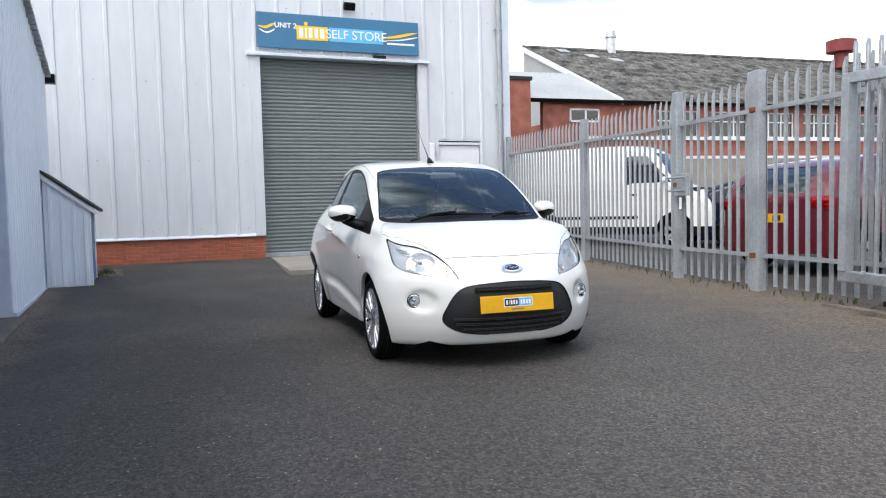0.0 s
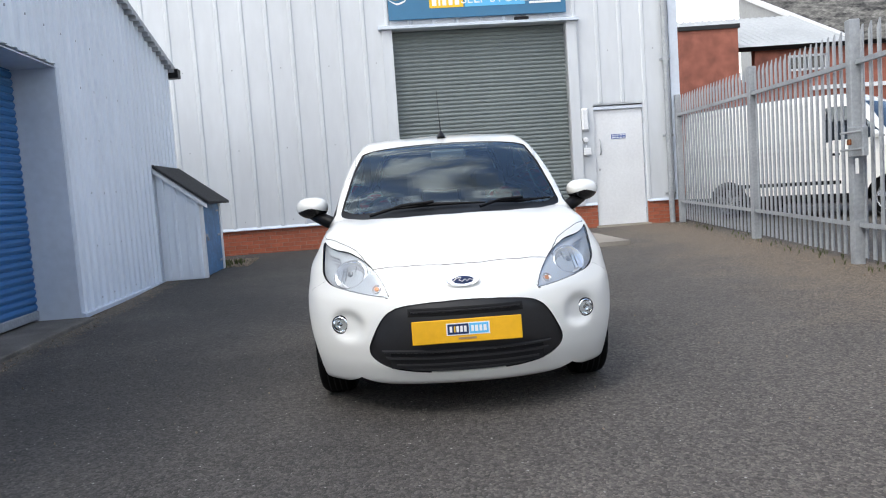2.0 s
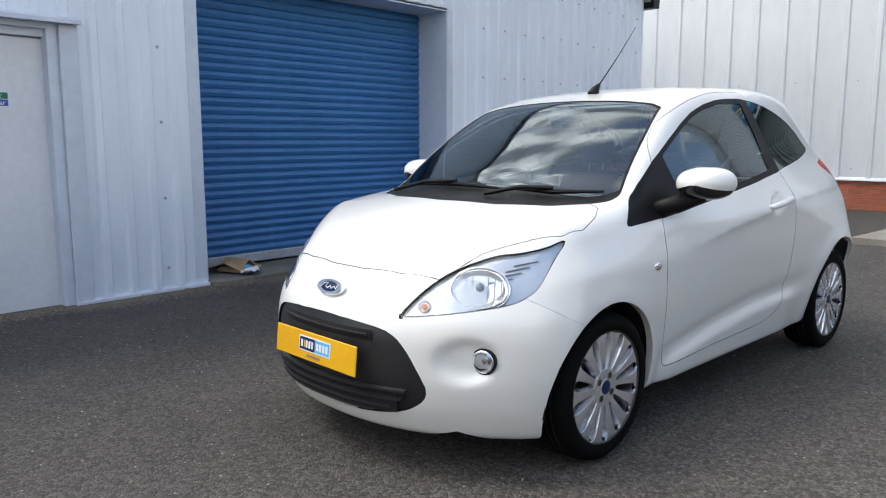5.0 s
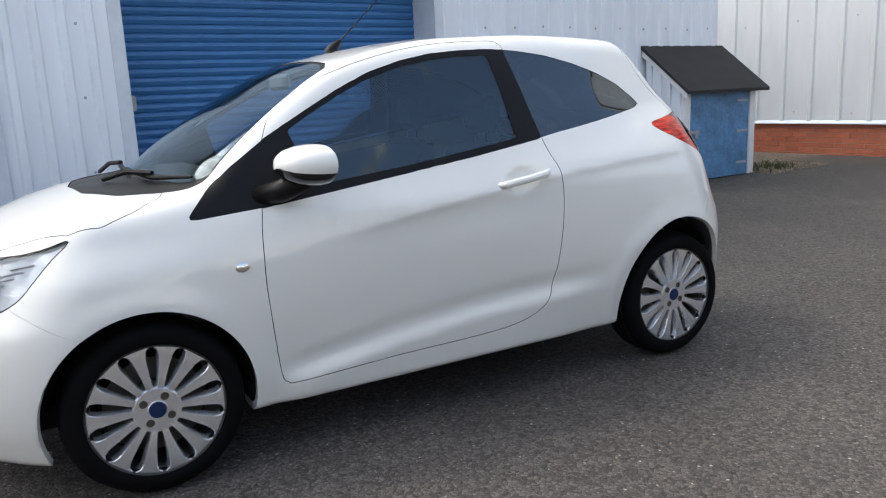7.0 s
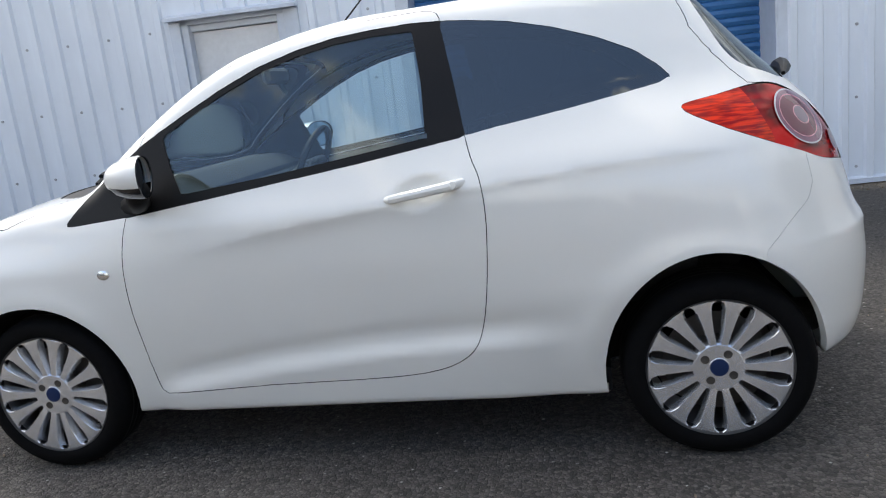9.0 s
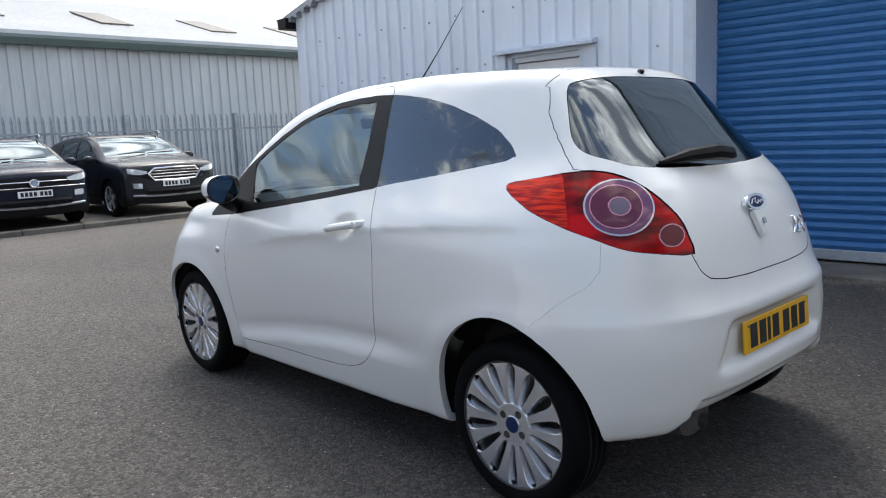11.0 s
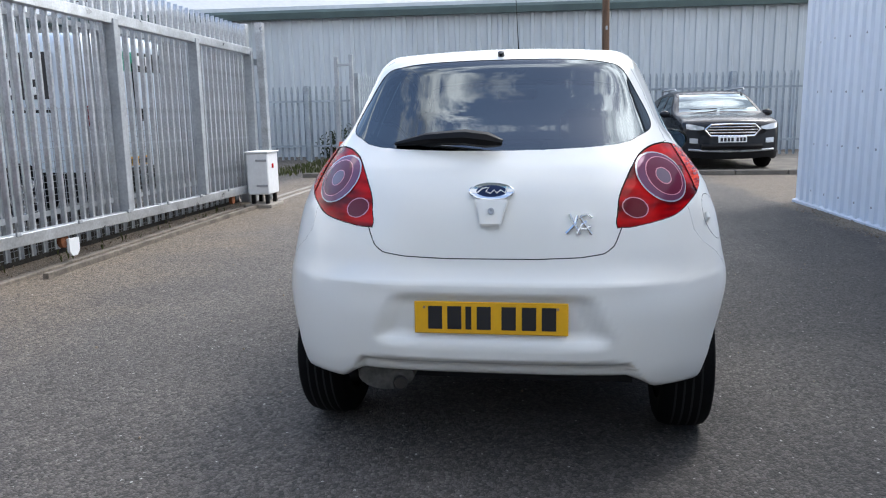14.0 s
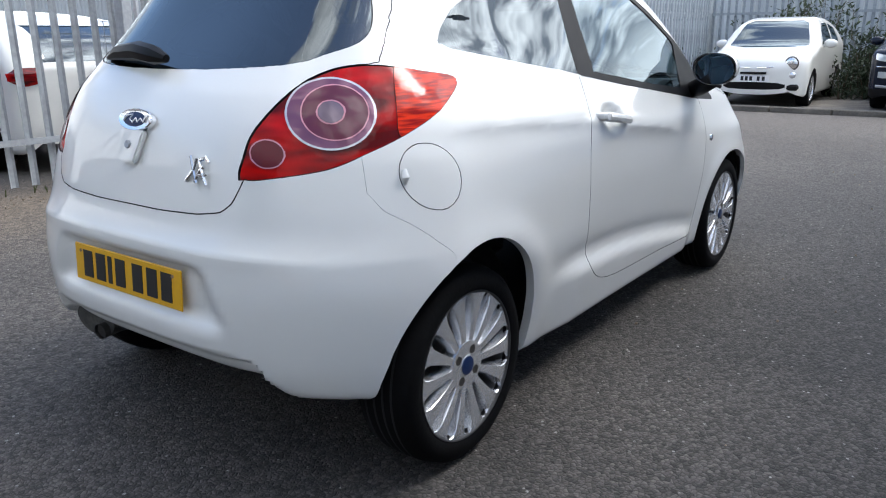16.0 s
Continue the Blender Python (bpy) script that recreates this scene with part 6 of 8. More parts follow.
# cabin
bm = bmesh.new()
add_prism(bm, [(-1.04, 0.93), (-0.90, 0.985), (-0.72, 0.985), (-0.60, 0.93), (-0.56, 0.78), (-0.70, 0.55), (-1.04, 0.50)], "x", -0.64, 0.64)
bmesh.ops.bevel(bm, geom=list(bm.edges), offset=0.02, segments=2, affect="EDGES")
dash = part("dashboard", bm, M_dash, main_car, smooth=True)
m = pose(-0.36, -0.46, 0.92, 66, 0, 0)
bm = bmesh.new()
seg = [(0.185 * math.cos(a), 0.185 * math.sin(a)) for a in (2 * math.pi * k / 40 for k in range(41))]
add_tube(bm, [m @ Vector((x, y, 0)) for x, y in seg], 0.016, 8)
sw = part("steering_wheel", bm, M_black, main_car, smooth=True)
bm = bmesh.new()
add_box(bm, (0, 0, -0.02), (0.15, 0.11, 0.05), m, 0.015)
add_box(bm, (0, 0.0, -0.02), (0.34, 0.035, 0.02), m, 0.006)
add_box(bm, (0, -0.09, -0.02), (0.045, 0.16, 0.02), m, 0.006)
part("wheel_hub", bm, M_dash, sw)
bm = bmesh.new()
add_tube(bm, [(-0.36, -0.47, 0.915), (-0.36, -0.62, 0.84)], 0.04, 10)
part("steering_column", bm, M_dash, sw)
for s in (1, -1):
    x = 0.35 * s
    seat = thing("front_seat", pose(x, 0.05, 0.3), "", "")
    seat.parent = main_car
    bm = bmesh.new()
    add_box(bm, (0, -0.12, 0.20), (0.46, 0.50, 0.18), None, 0.05)
    part("cushion", bm, M_seat, seat, smooth=True)
    bm = bmesh.new()
    add_prism(bm, [(0.10, 0.18), (0.26, 0.20), (0.38, 0.68), (0.36, 0.74), (0.28, 0.74), (0.24, 0.68)], "x", -0.22, 0.22)
    bmesh.ops.bevel(bm, geom=list(bm.edges), offset=0.035, segments=2, affect="EDGES")
    part("backrest", bm, M_seat, seat, smooth=True)
    bm = bmesh.new()
    add_box(bm, (0, 0.345, 0.86), (0.25, 0.09, 0.17), None, 0.04)
    hr = part("headrest", bm, M_seat, seat, smooth=True)
    for xx in (-0.05, 0.05):
        bm = bmesh.new()
        add_tube(bm, [(xx, 0.335, 0.70), (xx, 0.342, 0.80)], 0.006, 6)
        part("headrest_rod", bm, M_chrome, hr)
bm = bmesh.new()
add_box(bm, (0, 0.82, 0.52), (1.16, 0.45, 0.16), None, 0.05)
bench = part("rear_seat", bm, M_seat, main_car, smooth=True)
bm = bmesh.new()
add_prism(bm, [(0.98, 0.50), (1.12, 0.52), (1.20, 0.94), (1.10, 0.98), (1.05, 0.94)], "x", -0.56, 0.56)
part("rear_backrest", bm, M_seat, bench)
for s in (1, -1):
    bm = bmesh.new()
    add_box(bm, (0.27 * s, 1.12, 1.06), (0.24, 0.08, 0.14), None, 0.03)
    part("rear_headrest", bm, M_seat, bench)
    bm = bmesh.new()
    add_prism(bm, [(-0.72, 0.30), (0.45, 0.30), (0.42, 1.00), (-0.50, 0.90), (-0.70, 0.86)], "x", 0.655 * s, 0.675 * s)
    part("door_card", bm, M_dash, main_car)
bm = bmesh.new()
add_box(bm, (0.03, -0.42, 1.335), (0.23, 0.035, 0.065), pose(0, 0, 0, 0, 0, 0), 0.015)
rvm = part("rear_view_mirror", bm, M_trimlt, main_car, smooth=True)


# ---- other vehicles ----
def simple_vehicle(name, label, m, L, W, H, top, belt, clear, axles, tyre, paint, side, screen, back, grille=None, nose=0.10, tail=0.06, lamps=(), rears=(), plate_f=None, plate_r=None, lower=None, step=0.07, roof_bars=False, tumble=0.13, glassmat=None):
    """A parked vehicle facing -y: its skin drawn to a profile, cut into panes, with wheels, lamps and plates."""
    topf = spl([p[0] for p in top], [p[1] for p in top])
    hw = W / 2
    glassmat = glassmat or M_glass_dark

    def f(p):
        x, y, z = np.abs(p[:, 0]), p[:, 1], p[:, 2]
        t = np.clip((z - belt) / (H - belt), 0, 1)
        low = np.clip((0.5 - z) / 0.4, 0, 1)
        sd = x - hw * (1 - tumble * 1.4 * t ** 1.4 - 0.05 * low ** 2)
        tp = z - topf(y - 0.12 * x**2 * (y < 0)) + 0.05 * x**2
        fr = -L / 2 + nose * (x / hw) ** 2.6 * 1.6 + 0.10 * np.clip(z - 0.55, 0, 1) ** 2 + 0.12 * np.clip(0.35 - z, 0, 1) - y
        rr = y - L / 2 + tail * (x / hw) ** 4 + 0.10 * np.clip(0.4 - z, 0, 1)
        if back:
            rr = rr + back[1] * np.clip((z - back[0]), 0, 2)
        g = smax(sd, tp * 0.9, 0.10)
        g = smax(g, fr * 0.9, 0.12)
        g = smax(g, rr * 0.9, 0.10)
        return smax(g, clear - z, 0.05)

    def spine(p):
        return np.stack([np.zeros(len(p)), np.clip(p[:, 1] * 0.75, -L * 0.38, L * 0.38), np.interp(p[:, 1], [-L / 2, -L / 4, L / 2], [0.5, 0.65 * belt, 0.8 * belt])], 1)

    cuts = []
    for ay in axles:
        r = tyre * 1.16
        cuts.append(("arch", oval(ay, tyre, r, r, 28), AX_YZ, lambda c: c[:, 2] < belt))
    for i, ring in enumerate(side):
        cuts.append((f"side_pane_{i}", sharp(ring), AX_YZ, lambda c: c[:, 0] > hw * 0.55))
    cuts.append(("windscreen", sharp(screen), AX_XZ, lambda c: (c[:, 1] < 0) & (c[:, 2] > belt - 0.1)))
    if back and len(back) > 2:
        cuts.append(("rear_pane", sharp(back[2]), AX_XZ, lambda c: (c[:, 1] > L * 0.25) & (c[:, 2] > belt - 0.1)))
    if grille:
        cuts.append(("grille", smooth_ring(grille, True, 3), AX_XZ, lambda c: c[:, 1] < -L * 0.3))
    if lower:
        cuts.append(("cladding", sharp([(-9, -1), (9, -1), (9, lower), (-9, lower)]), AX_YZ, lambda c: c[:, 2] < belt))
    sh = Shell(f, spine, (0.0, -L / 2 - 0.1, clear - 0.05), (hw + 0.05, L / 2 + 0.1, H + 0.08), step, cuts)
    th = thing(name, m, label, "van" if "van" in name else "car")
    body = shell_part(sh, "body", "body", paint, th, flange=0.0)[0]
    for i in range(len(side)):
        if any(o == f"side_pane_{i}" for o in sh.owner):
            shell_part(sh, "side_window", f"side_pane_{i}", glassmat, th, sink=0.006)
    shell_part(sh, "windscreen", "windscreen", glassmat, th, sink=0.006)
    if any(o == "rear_pane" for o in sh.owner):
        shell_part(sh, "rear_window", "rear_pane", glassmat, th, sink=0.006)
    if grille:
        shell_part(sh, "grille", "grille", M_black, th, sink=0.01)
    if lower:
        shell_part(sh, "cladding", "cladding", M_black, th, sink=-0.003)
    # dark inside, so that panes read as glass over a cabin
    bm = bmesh.new()
    add_box(bm, (0, 0.0, (belt + clear) / 2 - 0.02), (W * 0.80, L * 0.78, belt - clear - 0.16))
    part("interior", bm, M_dark, th)
    for ay in axles:
        for s in (1, -1):
            base = Matrix.Translation(((hw - 0.105) * s, ay, tyre)) @ pose(0, 0, 0, 0, 90 * s, 0)
            bm = bmesh.new()
            add_lathe(bm, [(tyre * 0.68, -0.10), (tyre * 0.94, -0.10), (tyre, -0.06), (tyre, 0.06), (tyre * 0.95, 0.095), (tyre * 0.70, 0.095)], base, 28)
            w = part("wheel", bm, M_rubber, th, smooth=50)
            bm = bmesh.new()
            add_lathe(bm, [(tyre * 0.71, 0.094), (tyre * 0.68, 0.090), (tyre * 0.66, 0.05)], base, 28)
            for k in range(5):
                rot = base @ Matrix.Rotation(2 * math.pi * k / 5, 4, "Z")
                add_prism(bm, [(0.03, -0.035), (tyre * 0.68, -0.055), (tyre * 0.68, 0.055), (0.03, 0.035)], "z", 0.055, 0.08, rot)
            part("rim", bm, M_alloy, w)
            disc_part("brake", base, [(tyre * 0.66, 0.03), (tyre * 0.3, 0.035), (0.01, 0.035)], M_dark, w, 20)
    for x, y, z, sx, sy, sz, mt in lamps:
        if y is None:
            y = float(to_surface(np.array([[x, -L * 0.2, z]]), np.array([[0.0, -1.0, 0.0]]), f)[0, 1])
        for s in (1, -1):
            bm = bmesh.new()
            bmesh.ops.create_uvsphere(bm, u_segments=16, v_segments=10, radius=1.0, matrix=Matrix.Translation((x * s, y, z)) @ Matrix.Diagonal((sx, sy, sz, 1)))
            part("headlamp", bm, mt, th, smooth="all")
    for x, y, z, sx, sy, sz in rears:
        for s in (1, -1):
            bm = bmesh.new()
            add_box(bm, (x * s, y, z), (sx, sy, sz), None, min(sx, sy, sz) * 0.3)
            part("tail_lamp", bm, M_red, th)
    for spec, back_end in ((plate_f, False), (plate_r, True)):
        if spec:
            y, z = spec
            mm = pose(0, y, z, 88, 0, 180 if back_end else 0)
            bm = bmesh.new()
            add_box(bm, (0, 0, 0), (0.52, 0.111, 0.008), mm)
            pl = part("number_plate", bm, M_yellow if back_end else M_paper, th)
            for i, xx in enumerate((-0.17, -0.10, -0.03, 0.09, 0.17)):
                bm = bmesh.new()
                add_box(bm, (xx, 0, 0.005), (0.045, 0.07, 0.003), mm)
                part("bar", bm, M_ink, pl)
    for s in (1, -1):
        bm = bmesh.new()
        my = top[0][0] * 0 + side[0][0][0] + 0.12 if side else -L * 0.25
        bmesh.ops.create_uvsphere(bm, u_segments=14, v_segments=10, radius=1.0, matrix=Matrix.Translation(((hw + 0.10) * s, my, belt + 0.07)) @ Matrix.Diagonal((0.11, 0.06, 0.075, 1)))
        add_tube(bm, [((hw - 0.08) * s, my, belt + 0.0), ((hw + 0.06) * s, my, belt + 0.05)], 0.03, 8)
        part("door_mirror", bm, paint, th, smooth="all")
        if roof_bars:
            bm = bmesh.new()
            add_tube(bm, [((hw - 0.22) * s, -0.25, H - 0.02), ((hw - 0.21) * s, -0.15, H + 0.035), ((hw - 0.21) * s, 1.2, H + 0.01), ((hw - 0.22) * s, 1.35, H - 0.06)], 0.016, 8)
            part("roof_rail", bm, M_galvd, th, smooth=True)
    return th, sh


M_glass_sky = glass("raked_screen_glass", (0.10, 0.15, 0.19), 2.2, (0.80, 0.93, 1.0))
M_navypaint = plain("dark_navy_paint", (0.003, 0.007, 0.020), 0.25, 0.0, 0.12, 0.25)
M_charcoal = plain("charcoal_paint", (0.012, 0.014, 0.018), 0.25, 0.0, 0.15, 0.25)
M_redpaint = plain("deep_red_paint", (0.115, 0.006, 0.014), 0.25, 0.0, 0.8, 0.3)
M_carlamp = faceted("car_lamp_glass", (0.62, 0.66, 0.70), 0.12, 0.6, 0.3, 16, 0.5)
M_silver = plain("pale_silver_paint", (0.55, 0.63, 0.70), 0.35, 0.2, 0.8)
FZ = ground_z(KY) + 0.04


def on_strip(x, y, rz=180.0):
    return pose(x, y, FZ, 0, 0, rz)


# small rounded white car
city_car, _ = simple_vehicle("small_white_car", "small rounded white hatchback parked against the palisade fence", on_strip(1.66, -12.52, 181), 3.55, 1.63, 1.48,
    [(-1.9, 0.60), (-1.70, 0.78), (-1.45, 0.90), (-1.15, 0.97), (-0.95, 1.03), (-0.45, 1.38), (-0.15, 1.46), (0.3, 1.49), (1.0, 1.42), (1.45, 1.20), (1.7, 0.95)],
    0.95, 0.17, (-1.13, 1.17), 0.29, M_paint,
    [[(-0.62, 0.98), (0.30, 1.00), (0.30, 1.37), (-0.10, 1.37), (-0.38, 1.26)], [(0.40, 1.01), (1.05, 1.05), (0.85, 1.30), (0.40, 1.37)]],
    [(-0.66, 0.99), (-0.35, 0.965), (0.35, 0.965), (0.66, 0.99), (0.52, 1.37), (0.42, 1.41), (-0.42, 1.41), (-0.52, 1.37)], (0.9, 0.55), [(-0.42, 0.30), (0.42, 0.30), (0.40, 0.40), (-0.40, 0.40)],
    0.14, 0.10, [(0.56, None, 0.715, 0.112, 0.020, 0.118, M_disc), (0.56, None, 0.715, 0.098, 0.030, 0.104, M_chrome), (0.59, None, 0.53, 0.055, 0.03, 0.055, M_bowl)], (), (-1.80, 0.47), None, tumble=0.19, glassmat=M_glass_sky)
for s in (1, -1):
    bm = bmesh.new()
    add_box(bm, (0.60 * s, -1.66, 0.33), (0.20, 0.10, 0.10), None, 0.03)
    part("intake", bm, M_black, city_car)
    bm = bmesh.new()
    add_tube(bm, [(0.05 * s, -1.80, 0.64), (0.20 * s, -1.79, 0.65), (0.30 * s, -1.76, 0.66)], 0.008, 6)
    part("chrome_strip", bm, M_chrome, city_car)
bm = bmesh.new()
add_box(bm, (0, -1.80, 0.56), (0.42, 0.04, 0.035), None, 0.01)
part("upper_slot", bm, M_black, city_car)

# dark navy crossover and a charcoal one
def crossover(name, label, x, y, rz, paint, framed):
    th, sh = simple_vehicle(name, label, on_strip(x, y, rz) @ Matrix.Diagonal((1, 1, 0.97, 1)), 4.25, 1.82, 1.58,
        [(-2.3, 0.84), (-2.05, 0.97), (-1.7, 1.05), (-1.3, 1.10), (-1.12, 1.15), (-0.45, 1.47), (-0.1, 1.56), (0.6, 1.58), (1.3, 1.53), (1.8, 1.42), (2.3, 1.1)],
        1.02, 0.20, (-1.30, 1.30), 0.34, paint,
        [[(-0.90, 1.05), (0.15, 1.06), (0.15, 1.47), (-0.25, 1.46)], [(0.25, 1.06), (1.05, 1.08), (1.0, 1.44), (0.25, 1.47)]],
        [(-0.78, 1.13), (0.78, 1.13), (0.64, 1.50), (-0.64, 1.50)], (1.0, 0.45), [(-0.50, 0.68), (0.50, 0.68), (0.56, 0.86), (-0.56, 0.86)],
        0.10, 0.08, [(0.68, None, 0.83, 0.050, 0.020, 0.030, M_carlamp)], (), None, None, 0.36, roof_bars=True, glassmat=M_glass_sky, tumble=0.17)

    def nose(px, pz, lift):
        near = sh.co[(np.abs(sh.co[:, 0] - abs(px)) < 0.09) & (np.abs(sh.co[:, 2] - pz) < 0.07) & (sh.co[:, 1] < 0)]
        return (px, float(near[:, 1].min()) - lift, pz)

    def strip(nm, pts, r, mt, closed=False):
        bm = bmesh.new()
        q = [nose(px, pz, 0.012) for px, pz in pts]
        add_tube(bm, q + q[:1] if closed else q, r, 6)
        part(nm, bm, mt, th)

    across = np.linspace(-1, 1, 9)
    if framed:
        strip("grille_frame", [(-0.50, 0.79), (-0.40, 0.885), (0.0, 0.895), (0.40, 0.885), (0.50, 0.79), (0.40, 0.67), (0.0, 0.66), (-0.40, 0.67)], 0.020, M_chrome, True)
        for z, h in ((0.73, 0.42), (0.785, 0.46), (0.84, 0.42)):
            strip("grille_slat", [(u * h, z) for u in across], 0.014, M_chrome)
    else:
        for z, h in ((0.80, 0.58), (0.705, 0.80)):
            strip("grille_slat", [(u * h, z) for u in across], 0.010, M_chrome)
        p = nose(0, 0.775, 0.02)
        disc_part("badge", pose(p[0], p[1], p[2], 90, 0, 0), [(0.075, 0.0), (0.075, 0.02), (0.06, 0.022), (0.052, 0.016), (0.002, 0.016)], M_chrome, th, 24)
    # swept-back headlamps and square daytime lamps, as shallow lenses on the skin
    for side in (1, -1):
        for nm, cols in (("headlamp", [(0.52, 0.80, 0.845), (0.60, 0.785, 0.865), (0.68, 0.785, 0.885), (0.76, 0.795, 0.90), (0.83, 0.82, 0.91)]), ("daytime_lamp", [(0.62, 0.53, 0.62), (0.70, 0.53, 0.63), (0.77, 0.54, 0.63)])):
            bm = bmesh.new()
            rows = [[bm.verts.new((px * side, nose(px, pz, lift)[1], pz)) for px, lo, hi in cols for pz in (lo, hi)] for lift in (0.016, -0.05)]
            k = len(cols)
            for i in range(k - 1):
                q = 2 * i
                for r in rows:
                    bm.faces.new((r[q], r[q + 2], r[q + 3], r[q + 1]))
                for a, b in ((q, q + 2), (q + 1, q + 3)):
                    bm.faces.new((rows[0][a], rows[0][b], rows[1][b], rows[1][a]))
            for a in (0, 2 * k - 2):
                bm.faces.new((rows[0][a], rows[0][a + 1], rows[1][a + 1], rows[1][a]))
            bmesh.ops.recalc_face_normals(bm, faces=bm.faces)
            part(nm, bm, M_carlamp, th, smooth=40)
    strip("lower_intake", [(u * 0.55, 0.46) for u in across], 0.055, M_black)
    strip("skid_strip", [(u * 0.78, 0.375 + 0.03 * u * u) for u in across], 0.022, M_galv)
    py = nose(0, 0.60, 0.0)[1]
    mm = pose(0, py - 0.03, 0.60, 88, 0, 0)
    bm = bmesh.new()
    add_box(bm, (0, 0, 0), (0.52, 0.111, 0.01), mm, 0.003)
    pl = part("number_plate", bm, M_paper, th)
    for xx in (-0.20, -0.135, -0.07, -0.005, 0.09, 0.155, 0.215):
        bm = bmesh.new()
        add_box(bm, (xx, 0, 0.006), (0.045, 0.072, 0.003), mm)
        part("bar", bm, M_ink, pl)
    for sx in (-0.30, 0.28):
        bm = bmesh.new()
        add_tube(bm, [(sx - 0.28, -1.10, 1.175), (sx, -1.09, 1.185), (sx + 0.26, -1.06, 1.190)], 0.010, 6)
        part("wiper_blade", bm, M_black, th)
    return th


crossover("navy_crossover", "dark navy crossover car parked on the raised strip", -0.97, -12.84, 180, M_navypaint, False)
crossover("charcoal_crossover", "charcoal crossover with chrome slatted grille by the fence", -3.30, -13.0, 183, M_charcoal, True)

# beyond the side fence: a white van, a red car, a white hatchback and a pale sign-written van
def panel_van(name, label, m, paint, L=4.9, H=2.05, belt=1.25, lower=0.42, rail=None):
    th, sh = simple_vehicle(name, label, m, L, 1.92, H,
        [(-L / 2 - 0.1, 0.8), (-L / 2 + 0.1, 1.02), (-L / 2 + 0.55, 1.22), (-L / 2 + 0.85, 1.36), (-L / 2 + 1.45, H - 0.16), (-L / 2 + 1.8, H - 0.03), (0.2, H), (L / 2 - 0.1, H - 0.04), (L / 2 + 0.1, H - 0.1)],
        belt, 0.24, (-L / 2 + 0.95, L / 2 - 1.0), 0.34, paint,
        [[(-L / 2 + 1.02, belt + 0.02), (-L / 2 + 2.0, belt + 0.02), (-L / 2 + 2.0, H - 0.28), (-L / 2 + 1.55, H - 0.30)]],
        [(-0.74, belt + 0.12), (0.74, belt + 0.12), (0.66, H - 0.22), (-0.66, H - 0.22)], (1.0, 0.04), [(-0.5, 0.6), (0.5, 0.6), (0.55, 0.85), (-0.55, 0.85)],
        0.12, 0.03, [(0.70, -L / 2 + 0.22, 0.95, 0.15, 0.14, 0.13, M_reflector)], [(0.86, L / 2 - 0.06, 1.15, 0.10, 0.08, 0.5)], None, None, lower, tumble=0.05)
    for s in (1, -1):
        bm = bmesh.new()
        add_box(bm, (0.955 * s, 0.25, 0.62), (0.03, 1.9, 0.07), None, 0.01)
        part("rubbing_strip", bm, M_black, th)
        bm = bmesh.new()
        add_box(bm, (0.955 * s if rail else 0.915 * s, 0.75, rail or H - 0.42), (0.02, 2.6, 0.035))
        part("slide_rail", bm, M_black, th)
        bm = bmesh.new()
        add_box(bm, (0.965 * s, -L / 2 + 1.85, 1.12), (0.03, 0.18, 0.04), None, 0.008)
        part("door_handle", bm, M_black, th)
    return th


def facing(rear, front, z):
    """A pose with -y along rear to front."""
    a, b = Vector(rear), Vector(front)
    d = b - a
    c = (a + b) / 2
    return pose(c.x, c.y, z, 0, 0, math.degrees(math.atan2(d.x, -d.y)))


panel_van("white_van", "plain white panel van parked beyond the palisade fence", facing((6.1, 10.9), (9.2, 7.1), ground_z(9)), M_paint, 4.9, 2.25, 1.35)
logo_van = panel_van("silver_van", "silver panel van with green and black livery, rear towards the fence", facing((5.15, -4.98), (10.05, -5.28), ground_z(-5)), M_silver, 4.9, 2.30, 1.38, 0.62, 1.34)
M_livgreen = plain("livery_green", (0.0, 0.20, 0.13), 0.4)
for x0, x1, mt in ((-0.52, -0.06, M_livgreen), (-0.06, 2.02, M_ink)):
    bm = bmesh.new()
    add_box(bm, (0.940, (x0 + x1) / 2, 1.75), (0.07, x1 - x0, 0.54), None, 0.004)
    part("livery_panel", bm, mt, logo_van)
for k in range(7):
    bm = bmesh.new()
    add_box(bm, (0.978, 0.12 + k * 0.275, 1.83), (0.012, 0.17, 0.24), None, 0.003)
    part("livery_bar", bm, M_paper, logo_van)
for k in range(5):
    bm = bmesh.new()
    add_box(bm, (0.978, 0.85 + k * 0.22, 1.58), (0.012, 0.15, 0.09), None, 0.003)
    part("livery_bar", bm, M_paper, logo_van)
bm = bmesh.new()
add_lathe(bm, [(0.002, 0.012), (0.10, 0.012), (0.12, 0.0), (0.002, 0.0)], pose(0.973, -0.29, 1.78, 0, 90, 0), 24)
part("livery_disc", bm, M_paper, logo_van)
# its rear doors
for x0, x1, mt in ((0.34, -0.06, M_livgreen), (-0.06, -0.84, M_ink)):
    bm = bmesh.new()
    add_box(bm, ((x0 + x1) / 2, 2.40, 1.94), (abs(x1 - x0), 0.06, 0.24), None, 0.004)
    part("livery_panel", bm, mt, logo_van)
for k in range(4):
    bm = bmesh.new()
    add_box(bm, (-0.17 - k * 0.18, 2.434, 1.96), (0.12, 0.012, 0.12), None, 0.003)
    part("livery_bar", bm, M_paper, logo_van)
bm = bmesh.new()
add_box(bm, (0.0, 2.44, 1.20), (0.016, 0.03, 1.45))
part("door_joint", bm, M_black, logo_van)
bm = bmesh.new()
add_box(bm, (-0.10, 2.455, 1.28), (0.05, 0.03, 0.16), None, 0.008)
part("door_handle", bm, M_black, logo_van)
bm = bmesh.new()
add_box(bm, (0.0, 2.46, 0.52), (1.72, 0.10, 0.20), None, 0.03)
part("rear_bumper", bm, M_black, logo_van)
bm = bmesh.new()
